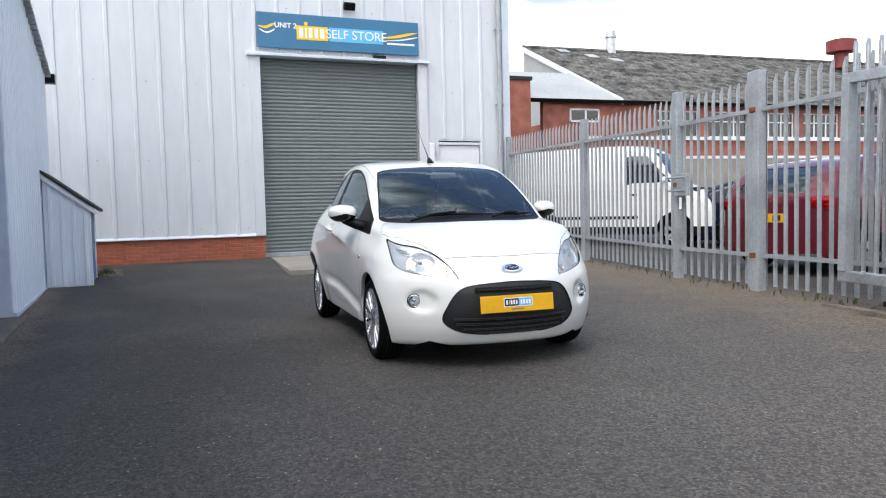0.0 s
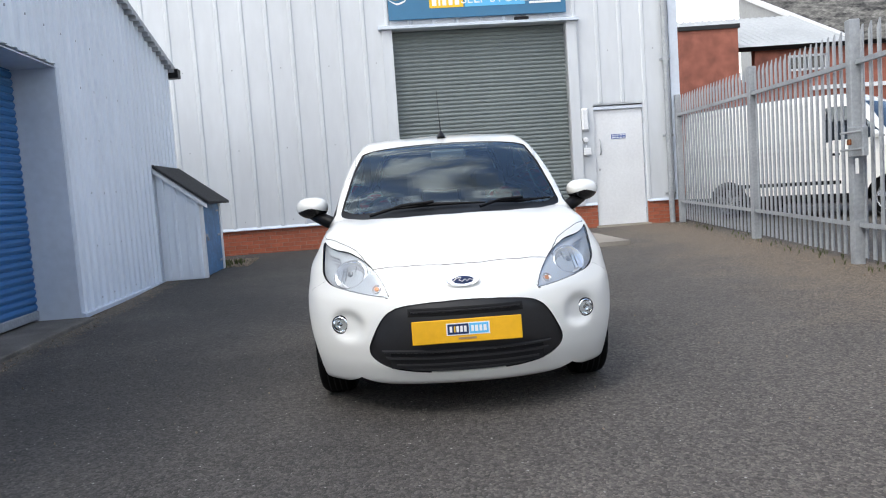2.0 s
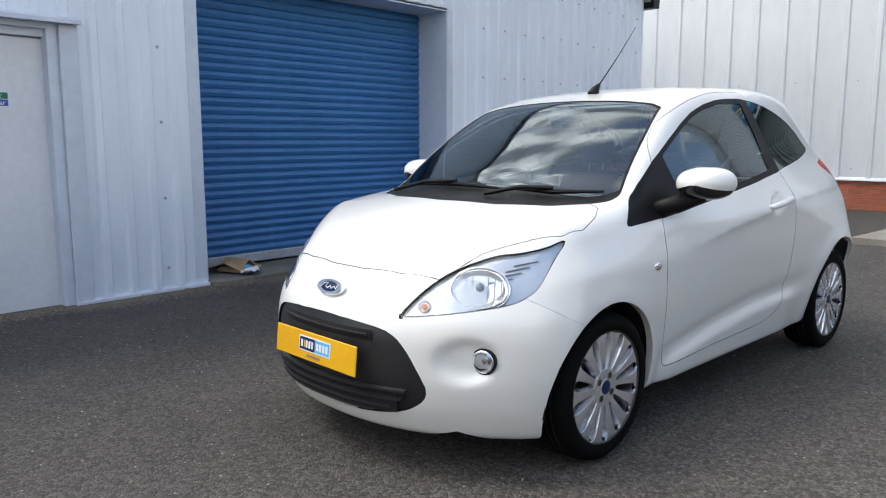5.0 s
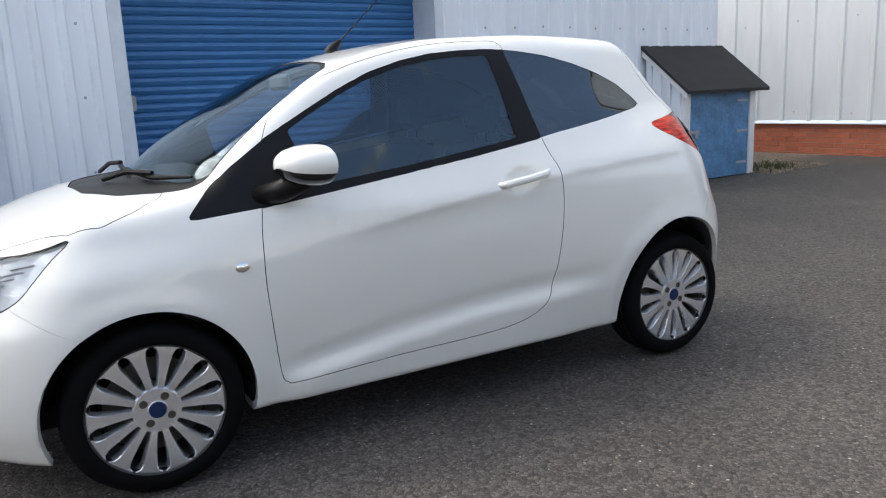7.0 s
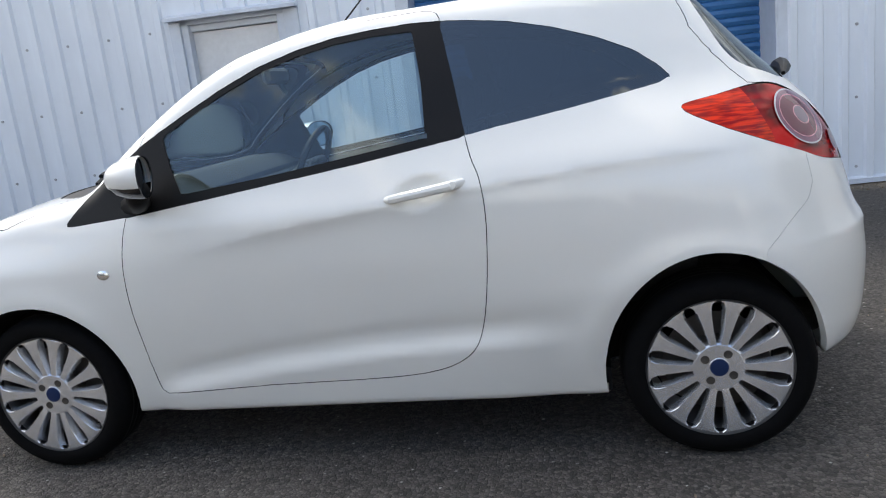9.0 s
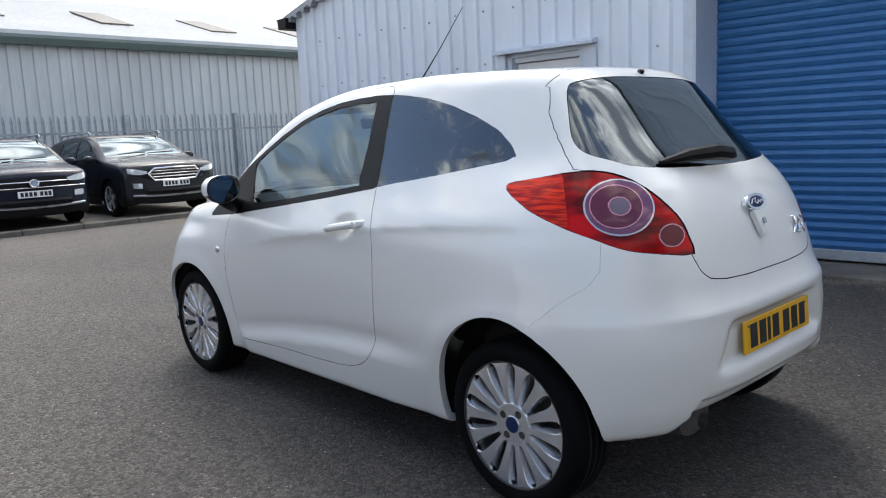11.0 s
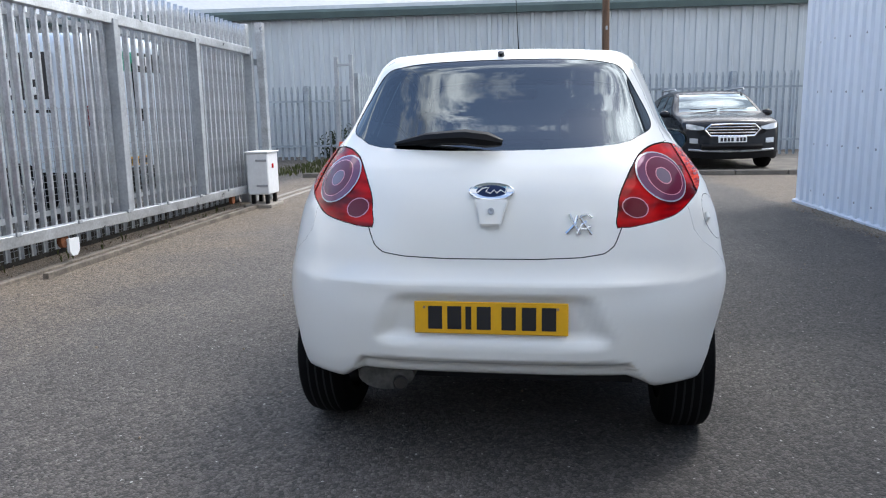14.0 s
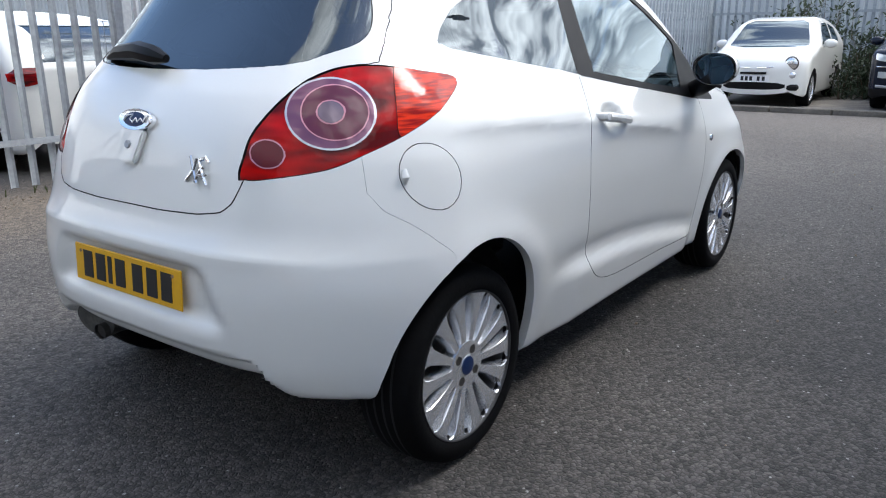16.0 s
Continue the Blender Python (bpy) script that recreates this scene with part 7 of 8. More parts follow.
add_box(bm, (0.16, 2.47, 0.70), (0.52, 0.03, 0.11), None, 0.004)
pl = part("number_plate", bm, M_yellow, logo_van)
for k in range(7):
    bm = bmesh.new()
    add_box(bm, (-0.04 + 0.067 * k, 2.487, 0.70), (0.045, 0.008, 0.07))
    part("bar", bm, M_ink, pl)

HATCH_TOP = [(-2.1, 0.70), (-1.9, 0.82), (-1.5, 0.95), (-1.0, 1.04), (-0.85, 1.08), (-0.25, 1.40), (0.1, 1.48), (0.6, 1.49), (1.3, 1.42), (1.75, 1.25), (2.1, 1.0)]
def hatch(name, label, m, paint):
    return simple_vehicle(name, label, m, 4.0, 1.75, 1.49, HATCH_TOP, 0.95, 0.18, (-1.22, 1.27), 0.32, paint,
        [[(-0.70, 0.98), (0.10, 0.99), (0.10, 1.38), (-0.15, 1.37)], [(0.20, 0.99), (1.0, 1.02), (0.95, 1.34), (0.20, 1.38)]],
        [(-0.60, 1.10), (0.60, 1.10), (0.50, 1.38), (-0.50, 1.38)], (0.92, 0.50, [(-0.58, 1.00), (0.58, 1.00), (0.48, 1.33), (-0.48, 1.33)]), None,
        0.10, 0.08, [(0.66, -1.80, 0.72, 0.14, 0.10, 0.07, M_reflector)], [(0.735, 1.885, 0.88, 0.27, 0.24, 0.16)], None, (2.005, 0.70), None)[0]


hatch("white_hatchback", "white hatchback beyond the palisade fence, seen from behind", facing((5.2, -1.28), (9.15, -0.68), ground_z(-1)), M_paint)
hatch("red_hatchback", "deep red tall hatchback behind the palisade fence, seen from behind", facing((5.86, 2.26), (10.0, 2.85), ground_z(3)) @ Matrix.Diagonal((1.06, 1.06, 1.13, 1)), M_redpaint)
hatch("navy_hatchback", "dark blue hatchback parked beyond the red one", facing((8.6, 7.6), (11.9, 5.2), ground_z(5)), M_navypaint)


# ---- things round the yard ----
# sign over the shutter
sign = thing("company_sign", LOC @ pose(1.76, YA - 0.10, 4.72), "long blue sign with gold swooshes and white lettering over the shutter", "sign")
SW_, SHH = 3.44, 0.70
bm = bmesh.new()
add_box(bm, (0, 0.03, 0), (SW_, 0.06, SHH), None, 0.008)
part("panel", bm, M_signblue, sign)
face = pose(0, -0.003, 0, 90, 0, 0)


def sign_patch(name, ring, mt, lift=0.0):
    bm = bmesh.new()
    add_prism(bm, ring, "y", -0.006 - lift, 0.0)
    return part(name, bm, mt, sign)


sign_patch("brand_block", [(-0.93, -0.16), (-0.28, -0.16), (-0.28, 0.12), (-0.93, 0.12)], M_gold, 0.001)
for k, w in enumerate((0.085, 0.035, 0.075, 0.075, 0.085)):
    x = (-0.88, -0.755, -0.68, -0.56, -0.44)[k]
    sign_patch("bar", [(x, -0.12), (x + w, -0.12), (x + w, 0.08), (x, 0.08)], M_paper, 0.004)
disc_part("dot", face @ Matrix.Translation((-0.735, 0.165, 0.004)), [(0.04, 0.0), (0.04, 0.004), (0.002, 0.005)], M_gold, sign, 20)
sign_patch("name_block", [(-0.25, -0.16), (0.92, -0.16), (0.92, 0.12), (-0.25, 0.12)], M_cyan, 0.001)
lettering("words", "SELF STORE", 0.26, pose(0.335, -0.010, -0.02, 90, 0, 0), M_paper, sign, 0.98)
lettering("words", "UNIT 2", 0.145, pose(-1.15, -0.008, 0.10, 90, 0, 0), M_paper, sign, 1.0, bold=0.003)
sign_patch("bar", [(1.0, -0.155), (1.62, -0.155), (1.62, -0.115), (1.0, -0.115)], M_paper, 0.002)


def swoosh(pts, w, mt):
    pts = smooth_ring(pts, False, 6)
    up = [(x, y + w * math.sin(math.pi * (i + 1) / (len(pts) + 1))) for i, (x, y) in enumerate(pts)]
    sign_patch("swoosh", [tuple(p) for p in pts] + up[::-1], mt, 0.002)


swoosh([(0.85, -0.04), (1.2, -0.01), (1.5, 0.06), (1.71, 0.13)], 0.06, M_gold)
swoosh([(0.95, -0.08), (1.3, -0.06), (1.6, 0.0), (1.71, 0.04)], 0.03, M_paper)
swoosh([(-1.70, 0.02), (-1.55, -0.07), (-1.40, -0.02), (-1.36, 0.05)], 0.035, M_paper)
swoosh([(-1.70, 0.06), (-1.55, 0.02), (-1.42, 0.08), (-1.36, 0.12)], 0.06, M_gold)

# floodlight over the sign
fl = thing("floodlight", LOC @ pose(1.95, YA, 5.36), "small black floodlight on the wall above the sign", "floodlight")
bm = bmesh.new()
add_box(bm, (0, -0.14, 0), (0.24, 0.10, 0.16), pose(0, 0, 0, 25, 0, 0), 0.015)
part("case", bm, M_black, fl)
bm = bmesh.new()
add_tube(bm, [(0, 0.0, 0.02), (0, -0.10, 0.02)], 0.015, 8)
part("bracket", bm, M_black, fl)
bm = bmesh.new()
add_box(bm, (0, 0, 0), (0.28, 0.05, 0.06), LOC @ pose(2.6, YA - 0.06, 4.30), 0.01)
tagged(make("camera_housing", bm, M_black), "small dark fitting under the sign", "light fitting")

# downpipe
dp = thing("downpipe", LOC @ pose(5.42, YA - 0.10, GA), "grey plastic downpipe down the corner of the tall unit", "pipe")
bm = bmesh.new()
add_tube(bm, [(0, 0, 0.0), (0, 0, ZA - 0.3)], 0.055, 14)
part("pipe", bm, M_galvd, dp, smooth=True)
for z in (0.55, 1.7, 3.2, 4.9):
    bm = bmesh.new()
    add_tube(bm, [(0, 0, z), (0, 0, z + 0.07)], 0.066, 14)
    add_box(bm, (0, 0.03, z + 0.035), (0.20, 0.05, 0.04))
    part("bracket", bm, M_galvd, dp)

# door furniture and notices
def notice(parent, m, lines):
    bm = bmesh.new()
    add_box(bm, (0, 0, 0), (0.30, 0.004, 0.10), m)
    n = part("notice", bm, M_paper, parent, "small safety notice")
    for z, mt, text in lines:
        bm = bmesh.new()
        add_box(bm, (0, -0.003, z), (0.296, 0.003, 0.044), m)
        part("band", bm, mt, n)
        if text:
            lettering("words", text, 0.046, m @ pose(0.03, -0.0055, z, 90, 0, 0), M_paper, n, 1.0, 0.001)
        else:
            for k in range(4):
                bm = bmesh.new()
                add_box(bm, (-0.08 + 0.065 * k, -0.005, z), (0.05, 0.002, 0.018), m)
                part("bar", bm, M_paper, n)
        disc_part("symbol", m @ pose(-0.115, -0.004, z, 90, 0, 0), [(0.017, 0.0), (0.017, 0.003), (0.002, 0.003)], M_paper, n, 14)
    return n


M_safe = plain("safety_green", (0.0, 0.16, 0.10), 0.5)
M_mand = plain("mandatory_blue", (0.02, 0.09, 0.35), 0.5)
notice(leafB, pose(0.45, -0.006, 1.52), ((0.024, M_safe, "Fire exit"), (-0.024, M_mand, "Keep clear")))
notice(leafA, pose(0.50, -0.006, 1.76), ((0.024, M_mand, ""), (-0.024, M_mand, "")))
bm = bmesh.new()
add_tube(bm, [(0.12, -0.005, 1.42), (0.12, -0.05, 1.46), (0.12, -0.05, 1.68), (0.12, -0.005, 1.72)], 0.011, 8)
part("pull_handle", bm, M_galv, leafA, smooth=True)
disc_part("lock", pose(0.09, -0.004, 1.12, 90, 0, 0), [(0.022, 0), (0.022, 0.01), (0.003, 0.012)], M_galv, leafA, 16)
disc_part("lock_cover", pose(0.13, -0.004, 1.10, 90, 0, 0), [(0.055, 0), (0.052, 0.02), (0.03, 0.03), (0.003, 0.032)], M_galvd, leafB, 20)
bm = bmesh.new()
add_box(bm, ((DR1 - DR0) / 2, 0.0, -0.03), (DR1 - DR0 + 0.1, 0.30, 0.07), None, 0.01)
part("sill", bm, M_concrete, dA)

bulk = thing("bulkhead_light", LOC @ pose(3.74, YA - 0.02, 2.28), "white oblong bulkhead light beside the door", "light fitting")
bm = bmesh.new()
add_box(bm, (0, -0.05, 0), (0.13, 0.09, 0.42), None, 0.02)
part("cover", bm, M_white, bulk)
bm = bmesh.new()
add_box(bm, (0, -0.012, 0), (0.16, 0.03, 0.45), None, 0.008)
part("base", bm, M_white, bulk)
bell = thing("door_bell", LOC @ pose(3.74, YA - 0.02, 1.75), "small white entry box with cable on the cladding", "entry box")
bm = bmesh.new()
add_box(bm, (0.02, -0.05, -0.10), (0.13, 0.09, 0.14), None, 0.012)
part("case", bm, M_white, bell)
disc_part("sounder", pose(0, -0.03, 0.13, 90, 0, 0), [(0.055, 0), (0.05, 0.05), (0.002, 0.06)], M_white, bell, 18)
bm = bmesh.new()
add_tube(bm, [(0, -0.02, 0.12), (0.01, -0.03, 0.0), (0.0, -0.02, -0.1)], 0.008, 6)
part("cable", bm, M_white, bell)

# key switch in the blue shutter's reveal
ks = thing("key_switch", LOC @ pose(XB - 0.25, S0 + 0.02, 1.30), "small grey key switch box in the shutter reveal", "switch")
bm = bmesh.new()
add_box(bm, (0, 0.04, 0), (0.08, 0.05, 0.13), None, 0.008)
part("box", bm, M_galvd, ks)
disc_part("key_hole", pose(0, 0.066, 0.01, -90, 0, 0), [(0.018, 0), (0.018, 0.006), (0.002, 0.007)], M_ink, ks, 12)

# screws in the cladding
def screws(name, label, spots, m):
    bm = bmesh.new()
    for u, z in spots:
        add_lathe(bm, [(0.013, 0.0), (0.012, 0.008), (0.004, 0.010), (0.0005, 0.010)], m(u, z), 8)
    ob = make(name, bm, M_galvd, smooth=True)
    return tagged(ob, label, "screw", "", "stuff")


rs = random.Random(4)
spotsB = [(round(u / 0.2) * 0.2 + 0.1, z + rs.uniform(-0.015, 0.015)) for z in (0.18, 0.75, 1.35, 1.95, 2.5, 3.0) for u in np.arange(BY0 + 0.3, BY1 - 0.2, 0.4) if not (S0 - 0.2 < u < S1 + 0.2 and z < ST + 0.1) and not (D0 - 0.2 < u < D1 + 0.2 and z < DT + 0.1)]
screws("cladding_screws", "grey sheeting screws in the low unit's cladding", spotsB, lambda u, z: LOC @ pose(XB + 0.0, u, z, 0, 90, 0))
spotsA = [(round(u / 0.455) * 0.455 + 0.2, z + rs.uniform(-0.015, 0.015)) for z in (0.75, 2.1, 3.6, 5.2) for u in np.arange(-6, 5.4, 0.91) if not (SH0 - 0.2 < u < SH1 + 0.2 and z < SHT + 0.2) and not (DR0 - 0.3 < u < DR1 + 0.2 and z < DRT + 0.1)]
screws("wall_screws", "grey sheeting screws in the tall unit's cladding", spotsA, lambda u, z: LOC @ pose(u, YA, z, 90, 0, 0))

# concrete apron before the grey shutter
bm = bmesh.new()
add_prism(bm, [(SH0 + 0.1, YA + 0.1), (SH1 - 0.02, YA + 0.1), (SH1 - 0.12, YA - 3.55), (SH0 - 0.25, YA - 3.75)], "z", 0.0, GA + 0.006, LOC)
setting("threshold_2", bm, M_concrete, "worn concrete apron before the grey shutter", "threshold")

# lean-to shed against the low unit
shed = thing("lean_to_shed", LOC @ pose(XB, 5.72, ground_z(5.7)), "white clad lean-to shed with flaking blue door and black felt roof", "shed")
SD, SL, SHI, SLO = 0.60, 1.36, 1.60, 1.16
ring = [(0.04, 0.0), (SD, 0.0), (SD, SLO), (0.04, SHI)]
for y in (0.0, SL - 0.05):
    bm = bmesh.new()
    add_prism(bm, ring, "y", y, y + 0.05)
    panel = part("side_panel", bm, M_cladB, shed)
    if y:
        continue
    for k in range(4):
        x = 0.12 + 0.15 * k
        bm = bmesh.new()
        add_box(bm, (x, -0.012, (SHI - (SHI - SLO) * x / SD) / 2), (0.05, 0.03, SHI - (SHI - SLO) * x / SD - 0.04), None, 0.006)
        part("rib", bm, M_cladB, panel)
bm = bmesh.new()
add_prism(bm, [(0.02, SHI + 0.03), (SD + 0.16, SLO - 0.09), (SD + 0.16, SLO - 0.05), (0.02, SHI + 0.075)], "y", -0.08, SL + 0.10)
roof = part("roof", bm, M_felt, shed)
bm = bmesh.new()
add_prism(bm, [(0.02, SHI - 0.05), (SD + 0.13, SLO - 0.15), (SD + 0.13, SLO - 0.085), (0.02, SHI + 0.025)], "y", -0.06, -0.035)
part("barge_board", bm, M_white, shed)
bm = bmesh.new()
add_box(bm, (SD + 0.005, SL / 2, SLO / 2 - 0.03), (0.04, SL - 0.24, SLO - 0.10), None, 0.005)
sdoor = part("door", bm, M_bluepaint, shed, "flaking blue painted shed door")
for z in (0.18, SLO / 2, SLO - 0.2):
    bm = bmesh.new()
    add_box(bm, (SD + 0.032, SL - 0.26, z), (0.008, 0.20, 0.03))
    part("strap_hinge", bm, M_galvd, sdoor)
bm = bmesh.new()
add_box(bm, (SD + 0.035, 0.20, SLO / 2 + 0.03), (0.012, 0.16, 0.04), None, 0.004)
add_tube(bm, [(SD + 0.045, 0.22, SLO / 2 + 0.01), (SD + 0.05, 0.22, SLO / 2 - 0.05)], 0.018, 8)
part("hasp", bm, M_galvd, sdoor)
for y in (0.06, SL - 0.06):
    bm = bmesh.new()
    add_box(bm, (SD + 0.01, y, SLO / 2 - 0.02), (0.06, 0.11, SLO - 0.04), None, 0.006)
    part("post", bm, M_white, shed)
bm = bmesh.new()
add_box(bm, (SD + 0.02, SL / 2, SLO - 0.06), (0.05, SL - 0.24, 0.06), None, 0.005)
part("door_head", bm, M_bluepaint, shed)


# gravel and weeds at the foot of the walls
def scatter(name, label, count, spot, size, mt, seed):
    rr = random.Random(seed)
    bm = bmesh.new()
    for _ in range(count):
        x, y, z = spot(rr)
        s = size * rr.uniform(0.5, 1.4)
        mm = Matrix.Translation((x, y, z + s * 0.25)) @ Euler((rr.uniform(0, 6), rr.uniform(0, 6), rr.uniform(0, 6))).to_matrix().to_4x4() @ Matrix.Diagonal((s, s * rr.uniform(0.6, 1), s * rr.uniform(0.5, 0.9), 1))
        vs = [bm.verts.new(mm @ Vector(c)) for c in ((0.5, 0, 0), (-0.5, 0.05, 0), (0, 0.5, 0.05), (0, -0.5, 0), (0.05, 0, 0.5), (0, 0, -0.5))]
        for a, b, c in ((0, 2, 4), (2, 1, 4), (1, 3, 4), (3, 0, 4), (2, 0, 5), (1, 2, 5), (3, 1, 5), (0, 3, 5)):
            bm.faces.new((vs[a], vs[b], vs[c]))
    return tagged(make(name, bm, mt), label, "gravel", "", "stuff")


def by_wall(x0, x1, y0, y1, loc=True):
    def spot(rr):
        x, y = rr.uniform(x0, x1), rr.uniform(y0, y1)
        p = wl_(x, y, 0) if loc else Vector((x, y, 0))
        return p.x, p.y, ground_z(p.y)
    return spot


scatter("gravel", "loose pale gravel heaped beside the shed", 900, by_wall(XB + 0.05, XB + 1.0, 7.0, 8.3), 0.035, M_gravel, 1)
scatter("loose_stones", "small stones and grit on the asphalt along the walls", 700, by_wall(XB + 0.02, XB + 0.35, -5.2, 6.0), 0.018, M_gravel, 2)
scatter("fence_grit", "grit and dirt along the foot of the fence", 900, lambda rr: (lambda y: (float(np.interp(y, [p[1] for p in FEN[::-1]], [p[0] for p in FEN[::-1]])) - rr.uniform(-0.15, 0.45), y, ground_z(y)))(rr.uniform(-6, 9.3)), 0.02, M_gravel, 3)
scatter("yard_stones", "single light stones lying on the asphalt", 260, lambda rr: (lambda x, y: (x, y, ground_z(y)))(rr.uniform(-3.3, 4.0), rr.uniform(-9, 8.5)), 0.014, M_gravel, 5)


def tufts(name, label, count, spot, h, mt, seed, lean=0.5):
    rr = random.Random(seed)
    bm = bmesh.new()
    for _ in range(count):
        x, y, z = spot(rr)
        for _ in range(6):
            a, hh = rr.uniform(0, 6.28), h * rr.uniform(0.4, 1.2)
            w = hh * 0.08
            dx, dy = math.cos(a), math.sin(a)
            l = lean * rr.uniform(0.3, 1.0) * hh
            p = [Vector((x - dy * w, y + dx * w, z)), Vector((x + dy * w, y - dx * w, z)), Vector((x + dx * l * 0.5 + dy * w * 0.7, y + dy * l * 0.5 - dx * w * 0.7, z + hh * 0.65)), Vector((x + dx * l, y + dy * l, z + hh)), Vector((x + dx * l * 0.5 - dy * w * 0.7, y + dy * l * 0.5 + dx * w * 0.7, z + hh * 0.65))]
            bm.faces.new([bm.verts.new(q) for q in p])
    return tagged(make(name, bm, mt), label, "grass", "", "stuff")


tufts("verge_grass", "rough yellow-green grass on the verge by the gate post", 900, lambda rr: (rr.uniform(2.6, 5.9), rr.uniform(-15.1, -10.6), FZ - 0.03), 0.12, M_grass, 7)
tufts("wall_weeds", "small weeds at the foot of the shed", 60, by_wall(XB + 0.1, XB + 0.9, 7.0, 7.8), 0.09, M_grass, 8)
tufts("fence_weeds", "sparse weeds along the fence", 120, lambda rr: (lambda y: (float(np.interp(y, [p[1] for p in FEN[::-1]], [p[0] for p in FEN[::-1]])) - rr.uniform(-0.1, 0.25), y, ground_z(y)))(rr.uniform(-5.5, 9.0)), 0.06, M_grass, 9)

# cardboard and a scrap of packaging by the blue shutter
box = thing("cardboard_sheet", LOC @ pose(XB - 0.22, 0.02, 0.055, 0, 0, 20) @ Matrix.Diagonal((0.62, 0.62, 0.8, 1)), "torn brown cardboard sheet lying by the shutter", "cardboard")
bm = bmesh.new()
add_prism(bm, [(-0.32, 0.0), (0.05, 0.10), (0.34, 0.02), (0.34, 0.028), (0.05, 0.108), (-0.32, 0.008)], "y", -0.25, 0.25)
part("sheet", bm, M_card, box)
bm = bmesh.new()
add_prism(bm, [(-0.20, 0.0), (0.0, 0.13), (0.22, 0.01), (0.22, 0.016), (0.0, 0.136), (-0.20, 0.006)], "x", -0.12, 0.30)
part("flap", bm, M_card, box)
wrap = thing("packet", LOC @ pose(XB - 0.02, 0.06, 0.05, 0, 0, -25) @ Matrix.Diagonal((0.6, 0.6, 0.8, 1)), "crumpled white and blue plastic packet on the ground", "packet")
bm = bmesh.new()
bmesh.ops.create_grid(bm, x_segments=8, y_segments=6, size=0.5)
rr = random.Random(3)
for v in bm.verts:
    v.co = (v.co.x * 0.55, v.co.y * 0.28, 0.03 + rr.uniform(-0.02, 0.03))
part("wrapper", bm, M_white, wrap)
bm = bmesh.new()
add_box(bm, (-0.08, -0.02, 0.068), (0.20, 0.10, 0.01), pose(0, 0, 0, 4, 3, 10))
part("print", bm, M_cyan, wrap)


M_track = mat("dirty_track", (0.20, 0.17, 0.14), 0.8, vary=0.25, scale=5, grain=40)
# ---- sliding gate, its motor and the posts at the yard's mouth ----
G0, G1 = Vector((3.97, -0.75, 0.27)), Vector((4.07, -6.10, 0.16))
gate = thing("sliding_gate", Matrix.Translation(G0), "galvanised steel palisade sliding gate standing open along the fence", "gate")
gdir = G1 - G0
glen = gdir.length
gm = gdir.to_track_quat("X", "Z").to_matrix().to_4x4()
GT = 1.93


def on_gate(x, y, z):
    return gm @ pose(x, y, z)


for nm, z, h, w in (("bottom_rail", 0.05, 0.10, 0.09), ("top_rail", GT, 0.10, 0.08)):
    bm = bmesh.new()
    add_box(bm, (glen / 2, 0, z), (glen, w, h), gm, 0.006)
    part(nm, bm, M_galv, gate)
for x in (0.05, glen * 0.36, glen * 0.68, glen - 0.05):
    bm = bmesh.new()
    add_box(bm, (x, 0, GT / 2 + 0.05), (0.085, 0.11, GT - 0.10), gm, 0.005)
    part("stile", bm, M_galvd, gate)
bm = bmesh.new()
gh = GT + 0.22
add_prism(bm, [(-0.015, 0.0), (0.015, 0.0), (0.015, gh), (0.0, gh + 0.07), (-0.015, gh)], "y", -0.022, 0.022)
bmesh.ops.bevel(bm, geom=[e for e in bm.edges if abs(e.verts[0].co.z - e.verts[1].co.z) > 1.0], offset=0.005, segments=1, affect="EDGES")
gp_me = bpy.data.meshes.new("gate_bar")
bm.to_mesh(gp_me)
bm.free()
gp_me.materials.append(M_galv)
npale = int(glen / 0.135)
for i in range(npale):
    ob = new("bar", gp_me)
    ob.parent = gate
    ob.matrix_local = on_gate((i + 0.5) * glen / npale, 0.055, 0.06) @ pose(0, 0, 0, 0, 0, 0)
for x in np.linspace(0.3, glen - 0.3, 7):
    bm = bmesh.new()
    add_box(bm, (x, -0.05, 0.10), (0.05, 0.02, 0.035), gm, 0.004)
    part("bracket", bm, M_galvd, gate)
for x in (0.9, glen - 0.9):
    bm = bmesh.new()
    add_lathe(bm, [(0.004, -0.02), (0.055, -0.02), (0.055, 0.02), (0.004, 0.02)], gm @ pose(x, 0, -0.045, 90, 0, 0), 20)
    part("roller", bm, M_rust, gate)
bm = bmesh.new()
add_prism(bm, [(0.86, -0.02), (1.0, -0.02), (1.0, -0.13), (0.96, -0.17), (0.90, -0.17), (0.86, -0.13)], "y", -0.085, -0.06, gm)
part("guide_plate", bm, M_white, gate, "off-white guide plate")

bm = bmesh.new()
tdir = Vector((gdir.x, gdir.y, 0)).normalized()
side_ = Vector((tdir.y, -tdir.x, 0))
for a, b, off, w, h in ((0.35, glen + 0.2, 0.20, 0.05, 0.05), (-0.2, glen + 0.3, 0.0, 0.07, 0.03)):
    p, q = G0 + tdir * a + side_ * off, G0 + tdir * b + side_ * off
    d = Vector((q.x, q.y, ground_z(q.y))) - Vector((p.x, p.y, ground_z(p.y)))
    mm = Matrix.Translation(((p.x + q.x) / 2, (p.y + q.y) / 2, (ground_z(p.y) + ground_z(q.y)) / 2)) @ d.to_track_quat("X", "Z").to_matrix().to_4x4()
    add_box(bm, (0, 0, h / 2 - 0.005), (d.length, w, h + 0.01), mm, 0.006)
setting("gate_track", bm, M_track, "dirty concrete and steel track under the sliding gate", "track")
bm = bmesh.new()
